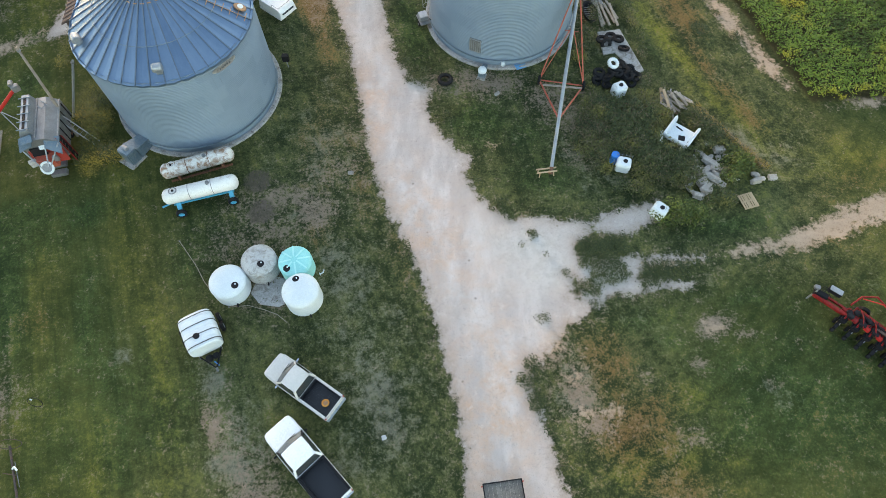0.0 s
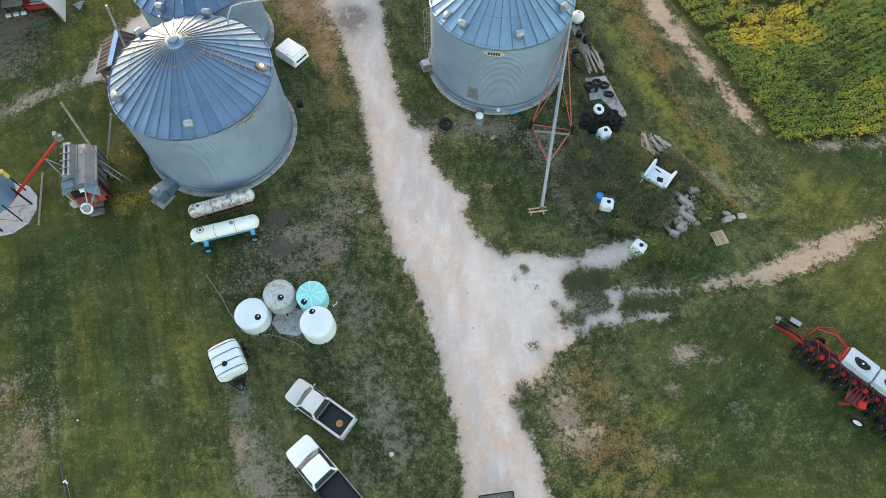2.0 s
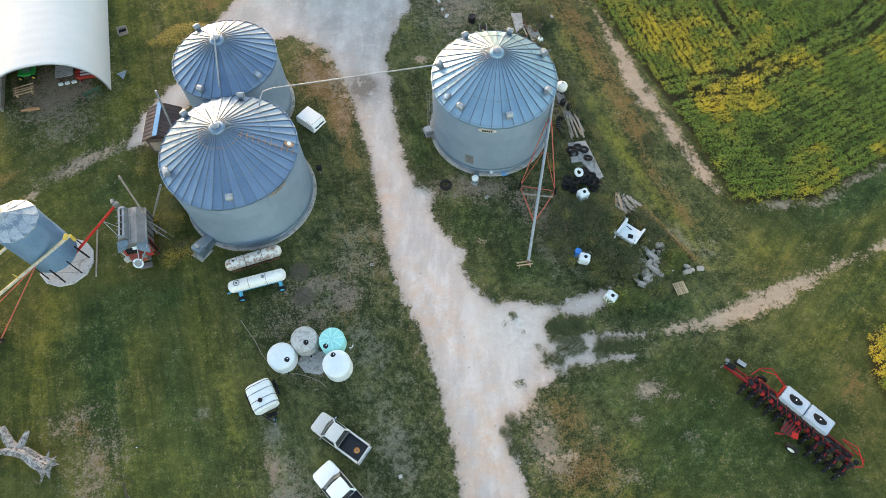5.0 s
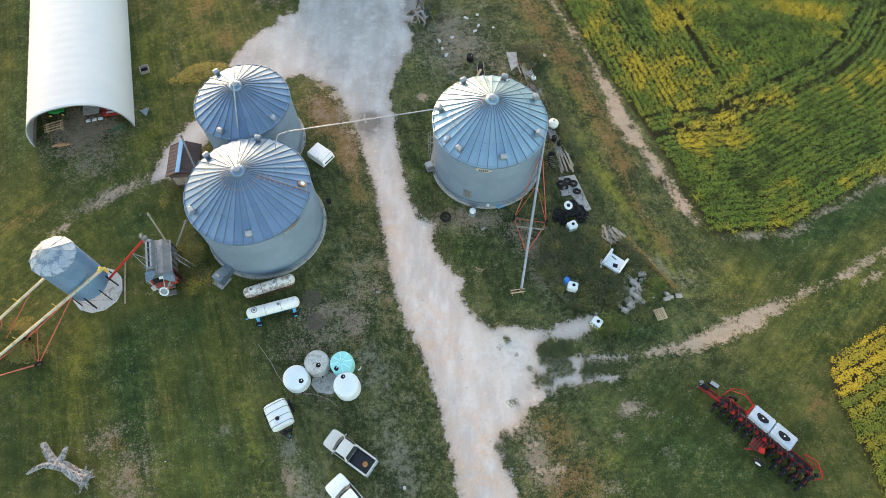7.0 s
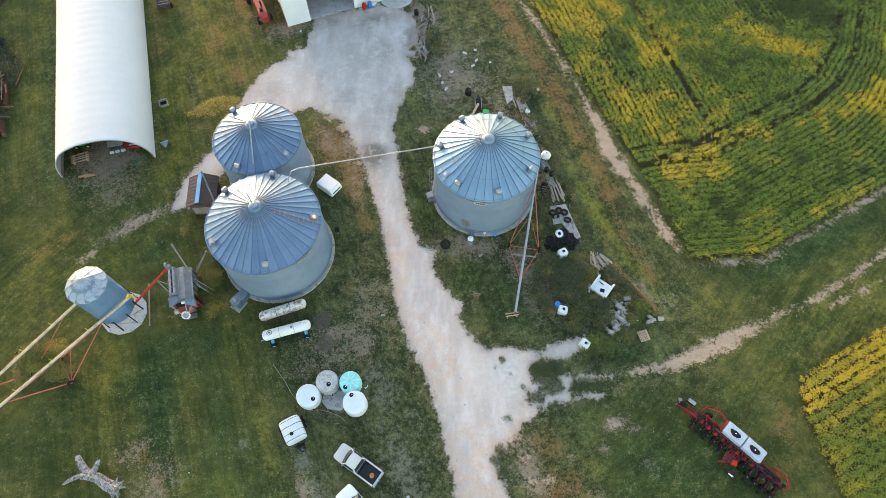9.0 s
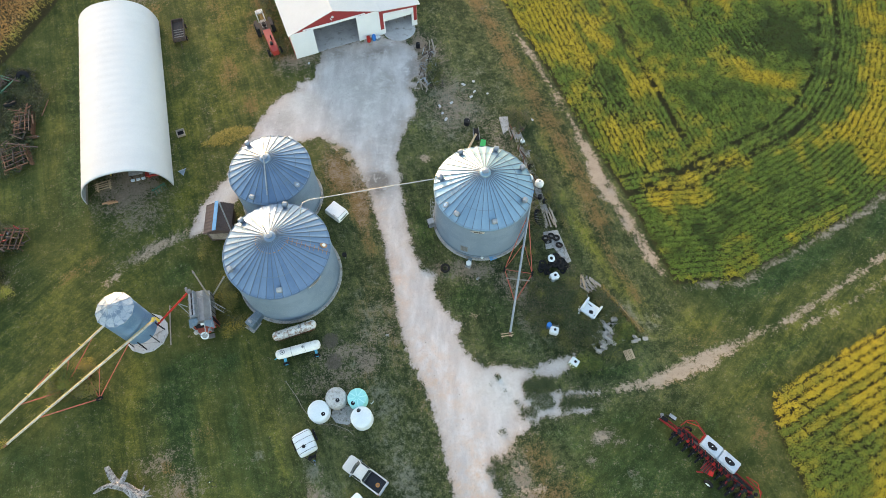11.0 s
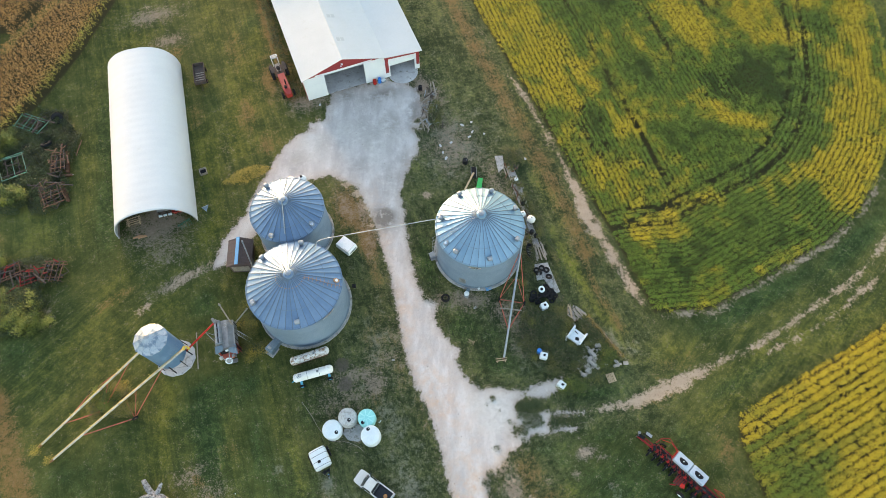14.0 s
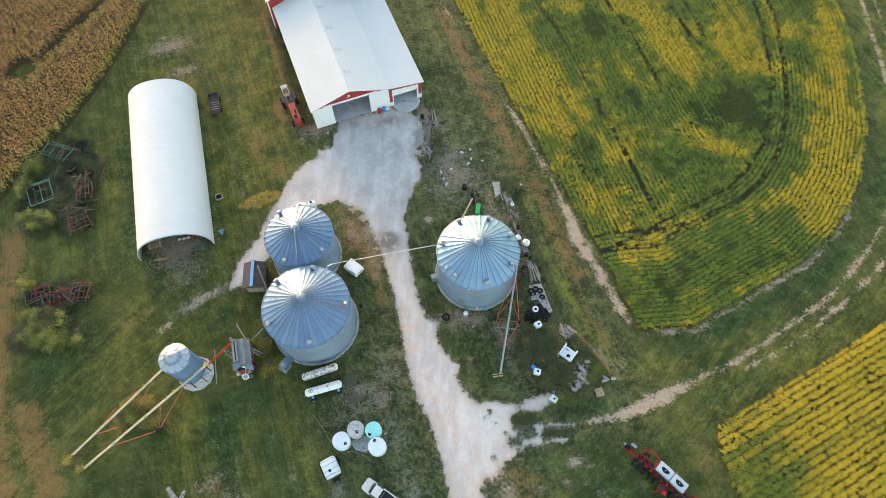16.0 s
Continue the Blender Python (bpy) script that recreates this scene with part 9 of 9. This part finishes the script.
r5 = random.Random(43)
for i in range(16):
    cx, cy, a, L = 18.2 + r5.gauss(0, 0.55), 31.4 + r5.gauss(0, 0.5), radians(r5.gauss(-58, 26)), r5.uniform(0.4, 0.95)
    timber(((cx - L * math.cos(a), cy - L * math.sin(a), 0.22 + 0.05 * (i % 5)), (cx + L * math.cos(a), cy + L * math.sin(a), 0.16 + 0.06 * ((i + 2) % 4))), r5.uniform(0.12, 0.24), 0.045, ("wood", "deck_wood", "wood", "dead_wood")[i % 4], ("grey weathered board in the scrap heap", "dark rotten board in the scrap heap", "grey weathered board in the scrap heap", "bleached board in the scrap heap")[i % 4])

# white stones in the grass north of the bin
for i, (bx, by) in enumerate(((4.5, 64.2), (4.1, 61.3), (4.6, 62.3), (-0.1, 58.3), (-0.5, 59.6), (3.0, 63.6), (6.5, 61.9), (1.2, 60.2), (0.4, 57.2), (-20.3, 67.8), (12.8, 57.1))):
    boulder(bx, by, 0.18 + 0.07 * (i % 3), 0.16, 0.10, 50 + i, "pale stone lying in the grass", "pale_pad", 30 * i, 0, "pale stones in the grass")

# timber and pipe heap by the barn
r9 = random.Random(21)
for i in range(64):
    cx, cy = -2.2 + r9.gauss(0, 0.7), 67.4 + r9.uniform(-3.8, 3.8)
    a, L = radians(r9.gauss(110, 35)), r9.uniform(0.3, 1.1) if i % 6 else 1.5
    timber(((cx - L * math.cos(a), cy - L * math.sin(a), 0.12 + 0.06 * (i % 5)), (cx + L * math.cos(a), cy + L * math.sin(a), 0.12 + 0.06 * ((i + 2) % 5))), r9.uniform(0.08, 0.24), 0.08, ("wood", "dead_wood", "dark_iron", "wood", "steel", "dark_iron")[i % 6], ("grey plank in the heap beside the barn", "bleached log in the heap beside the barn", "dark iron bar in the heap beside the barn", "grey plank in the heap beside the barn", "pale steel pipe in the heap beside the barn", "dark iron bar in the heap beside the barn")[i % 6])
drum(turned(-3.85, 71.0), "black_plastic", "black drum at the barn corner", 0.32, 0.8)
# long pale plank at the edge of the weeds
timber(((21.7, 28.7, 0.1), (23.8, 25.4, 0.1)), 0.09, 0.1, "pallet_wood", "long tan plank edging the weeds")
# boards that edge the scrap bed
for i in range(12):
    a = i / 12
    px_, py_ = 9.3 + 2.9 * a, 56.2 - 7.0 * a
    timber(((px_ + r9.uniform(-0.3, 0.3), py_, 0.14), (px_ + r9.uniform(-0.6, 0.6), py_ + r9.uniform(-1.6, -0.9), 0.18)), 0.16, 0.08, "wood" if i % 3 else "rust", "weathered plank on the old slab" if i % 3 else "rusty bar on the old slab")


# ---------- dead tree stump ----------
def stump():
    ob = thing("dead_tree_stump", turned(-34.6, 7.7, 0), "bleached grey uprooted stump with broken limbs", "tree stump")
    def limb(pts, name):
        bm = bmesh.new()
        rings = []
        for k, (px_, py_, pz_, r_) in enumerate(pts):
            c = Vector((px_, py_, pz_))
            nx = Vector(pts[min(k + 1, len(pts) - 1)][:3]) - Vector(pts[max(k - 1, 0)][:3])
            q = nx.to_track_quat("Z", "Y").to_matrix()
            ragged = 0.45 if k == len(pts) - 1 else 0.0
            ring_ = []
            for j in range(24):
                t = 2 * math.pi * j / 24
                g = r_ * (0.92 + 0.20 * noise.noise(Vector((2.4 * math.cos(t) + px_, 2.4 * math.sin(t), 0.6 * k))) - (0.16 if j % 4 == 0 else 0.0))
                ring_.append(bm.verts.new(c + q @ Vector((g * math.cos(t), g * math.sin(t), ragged * (hash2(j, k, 3) - 0.5)))))
            rings.append(ring_)
        for a, b in zip(rings, rings[1:]):
            for i in range(24):
                bm.faces.new((a[i], a[(i + 1) % 24], b[(i + 1) % 24], b[i]))
        bm.faces.new(rings[0][::-1])
        bm.faces.new(rings[-1])
        part(name, bm, "dead_wood", ob)
    limb([(2.5, -1.0, 0.5, 0.80), (2.0, -0.75, 0.55, 0.68), (1.4, -0.5, 0.6, 0.58), (0.4, 0.1, 0.65, 0.52), (-0.5, 0.35, 0.65, 0.48), (-1.1, 0.3, 0.65, 0.4)], "trunk")
    limb([(-0.7, 0.5, 0.6, 0.42), (-1.3, 1.1, 0.7, 0.38), (-1.8, 1.7, 0.8, 0.34), (-2.0, 2.0, 0.85, 0.28)], "limb")
    limb([(-0.8, 0.3, 0.55, 0.36), (-1.7, 0.25, 0.5, 0.28), (-2.4, -0.05, 0.45, 0.22), (-2.9, -0.4, 0.4, 0.14)], "limb")
    limb([(-0.2, 0.5, 0.7, 0.34), (0.05, 1.1, 0.8, 0.27), (0.2, 1.7, 0.9, 0.2)], "limb")
    for k, (dx, dy, dz) in enumerate(((0.9, 0.7, 0.35), (1.0, 0.1, 0.1), (0.5, -0.9, -0.1), (0.0, -1.1, 0.0), (0.8, -0.6, 0.4), (0.35, 1.0, 0.6))):
        limb([(2.2, -0.85, 0.55, 0.26), (2.2 + dx * 0.5, -0.85 + dy * 0.5, 0.55 + dz * 0.5, 0.16), (2.2 + dx, -0.85 + dy, max(0.08, 0.5 + dz), 0.05)], "root")


stump()

ant = thing("fallen_antenna", turned(-25.9, 5.55), "dark steel mast with antenna loops lying in the grass", "antenna mast")
part("mast", tube((0, 0, 0.15), (2.1, -4.6, 0.15), 0.07, 8), "dark_iron", ant)
loop = path([(0.75 * math.cos(t), 0.28 * math.sin(t) + 0.1, 0.25) for t in np.linspace(0, 2 * math.pi, 17)], 0.02, 5)
part("loop", loop, "dark_iron", ant)
part("crossarm", tube((0.1, -1.55, 0.2), (1.0, -1.65, 0.2), 0.03), "dark_iron", ant)
part("guy", tube((0.6, -0.9, 0.18), (1.3, -2.3, 0.18), 0.02), "dull_steel", ant)
ins = path([(0.6, -1.3, 0.2), (0.75, -1.2, 0.35), (0.95, -1.4, 0.3)], 0.06, 6)
part("insulator", ins, "poly_white", ant)
hoopw = thing("wire_hoop", turned(-25.2, 8.15, 0, -20), "thin dark wire hoop in the grass", "wire")
part("wire", path([(0.55 * math.cos(t), 0.22 * math.sin(t), 0.1) for t in np.linspace(0, 2 * math.pi, 15)], 0.018, 5), "black_plastic", hoopw)
part("peg", box(0.1, 0.08, 0.12, (-0.35, 0.05, 0.06)), "poly_white", hoopw)


# ---------- old implements in the weeds ----------
def frame_implement(name, m, L, W, mat, label, bars=3, legs=True, disc=None, cat="implement"):
    ob = thing(name, m @ Matrix.Diagonal((1, 1, 1.55, 1)), label, cat, "old implements parked in the weeds")
    r_ = random.Random(int(L * 100 + W * 37 + bars))
    for s in (-W / 2, -W / 2 + 0.45, W / 2 - 0.45, W / 2):
        part("long_rail", beam((-L / 2 + r_.uniform(-0.5, 0.4), s + r_.uniform(-0.15, 0.15), 0.7), (L / 2 + r_.uniform(-0.4, 0.5), s + r_.uniform(-0.15, 0.15), 0.7 + r_.uniform(-0.1, 0.1)), 0.09, 0.10), mat if r_.random() < 0.75 else "dark_iron", ob)
    for k in range(bars + 1):
        x0 = -L / 2 + L * k / bars + r_.uniform(-0.15, 0.15)
        part("cross_rail", beam((x0, -W / 2 - 0.2, 0.74), (x0 + r_.uniform(-0.35, 0.35), W / 2 + r_.uniform(-0.5, 0.3), 0.74), 0.085, 0.08), mat if k % 2 == 0 else "dark_iron", ob)
    for k in range(5):
        x0, y0 = r_.uniform(-L / 2, L / 2), r_.uniform(-W / 2, W / 2)
        part("gear_case", box(r_.uniform(0.2, 0.5), r_.uniform(0.15, 0.35), 0.3, (x0, y0, 0.55), (0, 0, r_.uniform(0, 90)), 0.04), "dark_iron", ob)
    part("hitch", path([(L / 2, -W * 0.3, 0.7), (L / 2 + 0.9, 0, 0.55), (L / 2, W * 0.3, 0.7)], 0.05, 6), "dark_iron", ob)
    for k in range(int(L / 0.42)):
        for s in (-0.28, 0.05, 0.34):
            x0 = -L / 2 + 0.2 + 0.42 * k
            part("tine", path([(x0, s * W, 0.72), (x0 + 0.12, s * W + 0.12, 0.5), (x0 - 0.05, s * W + 0.22, 0.1)], 0.03, 5), "dark_iron", ob)
    part("lift_cylinder", tube((-L * 0.2, 0.1, 0.85), (L * 0.3, -0.15, 0.9), 0.07, 8), "dark_iron", ob)
    if legs:
        for sx in (-L / 2, 0, L / 2):
            for sy in (-W / 2, W / 2):
                part("shank", path([(sx, sy, 0.7), (sx + 0.1, sy, 0.35), (sx - 0.12, sy, 0.05)], 0.035, 6), mat, ob)
    if disc:
        for s in disc:
            for k in range(9):
                part("disc", lathe([(0, 0.04), (0.2, 0.02), (0.28, -0.04), (0.2, 0.0), (0, 0.02)], 16), "rust", ob, m=Matrix.Translation((-L / 2 + 0.1 + k * (L - 0.2) / 8, s, 0.3)) @ pose(0, 0, 0, 0, 90, 12))
            part("gang_shaft", tube((-L / 2, s, 0.3), (L / 2, s, 0.3), 0.05), "rust", ob)
    for s in (-W * 0.35, W * 0.35):
        tyre_wheel(ob, (L * 0.18, s, 0.32), 0.32, 0.18, 90, "rust")
    return ob


frame_implement("tool_frame", turned(-66.3, 55.3, 0, 25), 3.6, 4.2, "old_green", "faded green open tool frame in tall weeds", 4)
frame_implement("field_cultivator", turned(-65.9, 63.4, 0, -20), 4.2, 2.6, "green", "dark green field cultivator sunk in weeds", 6)
frame_implement("disc_harrow", turned(-59.6, 56.0, 0, -75), 3.8, 1.9, "rust", "rusty disc harrow lying in weeds", 5, False, (-1.2, 1.2))
frame_implement("disc_harrow", turned(-58.9, 50.2, 0, -62), 3.6, 2.8, "rust", "rusty disc harrow with dark iron gangs", 6, False, (-1.7, 0.0, 1.7))
frame_implement("old_plough", turned(-55.4, 37.6, 0, 0), 2.8, 2.9, "rust", "rusty red-brown implement overgrown with weeds", 4)
frame_implement("old_plough", turned(-58.4, 36.6, 0, 20), 2.4, 1.8, "dark_red", "dull red plough frame sunk in weeds", 3)
frame_implement("hay_rake", turned(-61.6, 37.3, 0, 24), 3.6, 2.2, "rust", "brown rusty rake frame in the weeds", 4)
for ax, ay, bx, by in ((-61.6, 56.6, -60.9, 58.9), (-60.5, 50.6, -61.8, 52.6), (-59.6, 47.6, -60.5, 49.3)):
    timber(((ax, ay, 0.5), (bx, by, 0.55)), 0.35, 0.12, "orange_steel", "orange rusty gang bar lying in weeds", "gang_bar")
roll = thing("log_roller", turned(-58.6, 54.0, 0, 8), "dark rusty roller lying in the weeds", "roller")
part("roller", lathe([(0, -1.25), (0.22, -1.25), (0.22, 1.25), (0, 1.25)], 18, pose(0, 0, 0.25, 0, 90, 0)), "rust", roll)
part("shaft", tube((-1.5, 0, 0.25), (1.5, 0, 0.25), 0.05), "dull_steel", roll)
for wx, wy in ((-56.3, 38.5), (-60.2, 37.2)):
    hubw = thing("spare_wheel", turned(wx, wy, 0.75), "pale wheel hub on the old implements", "wheel")
    tyre_wheel(hubw, (0, 0, 0.1), 0.34, 0.16, 30, "poly_white")

r7 = random.Random(17)
for i in range(40):
    cx, cy = ((-60.0, 52.0), (-59.5, 57.0), (-64.5, 63.5), (-57.5, 37.6), (-60.5, 37.0))[i % 5]
    cx, cy = cx + r7.gauss(0, 1.3), cy + r7.gauss(0, 1.2)
    a, L = r7.uniform(0, 3.14), r7.uniform(0.4, 1.4)
    mat = ("dark_iron", "rust", "dark_iron", "old_green", "dark_iron")[i % 5] if i % 5 < 3 else ("dark_red" if i % 2 else "dark_iron")
    timber(((cx - L * math.cos(a), cy - L * math.sin(a), 1.05 + 0.12 * (i % 4)), (cx + L * math.cos(a), cy + L * math.sin(a), 1.0 + 0.14 * ((i + 1) % 4))), r7.uniform(0.09, 0.2), 0.1, mat, {"dark_iron": "dark iron bar lying across old implements", "rust": "rusty bar lying across old implements", "old_green": "green bar lying across old implements", "dark_red": "dark red bar lying across old implements"}[mat], "scrap_bar")

for pts in ([(-18.4, 19.3), (-17.6, 18.3), (-16.85, 17.35), (-16.2, 16.3), (-15.6, 15.6)], [(-14.2, 14.4), (-12.9, 14.5), (-11.8, 14.2), (-10.9, 13.85), (-10.2, 13.3)]):
    x0, y0 = pts[0]
    hose = thing("garden_hose", turned(x0, y0), "thin tan hose lying on the grass by the plastic tanks", "hose")
    part("tube", path([(px_ - x0, py_ - y0, 0.05) for px_, py_ in pts], 0.03, 6), "wood", hose)
    part("coupling", lathe([(0, 0.08), (0.05, 0.08), (0.05, 0.0), (0, 0.0)], 8), "dull_steel", hose)

# scrap strewn along the concrete strip behind the bin
r6 = random.Random(29)
for i in range(34):
    u = r6.random()
    cx, cy = 10.2 + 3.4 * u + r6.gauss(0, 0.4), 56.3 - 14.0 * u + r6.gauss(0, 0.3)
    a, L = radians(r6.gauss(105, 40)), r6.uniform(0.2, 0.8)
    mat = ("dark_iron", "wood", "dead_wood", "dark_iron", "rust")[i % 5]
    timber(((cx - L * math.cos(a), cy - L * math.sin(a), 0.18 + 0.04 * (i % 3)), (cx + L * math.cos(a), cy + L * math.sin(a), 0.2 + 0.05 * ((i + 1) % 3))), r6.uniform(0.08, 0.26), 0.07, mat, {"dark_iron": "dark iron scrap on the concrete strip", "wood": "grey board on the concrete strip", "dead_wood": "bleached board on the concrete strip", "rust": "rusty bar on the concrete strip"}[mat], "scrap_piece")

boulder(-3.57, 6.0, 0.14, 0.12, 0.07, 77, "small grey stone lying in the grass", "pale_pad", 20, 0, "pale stones in the grass")
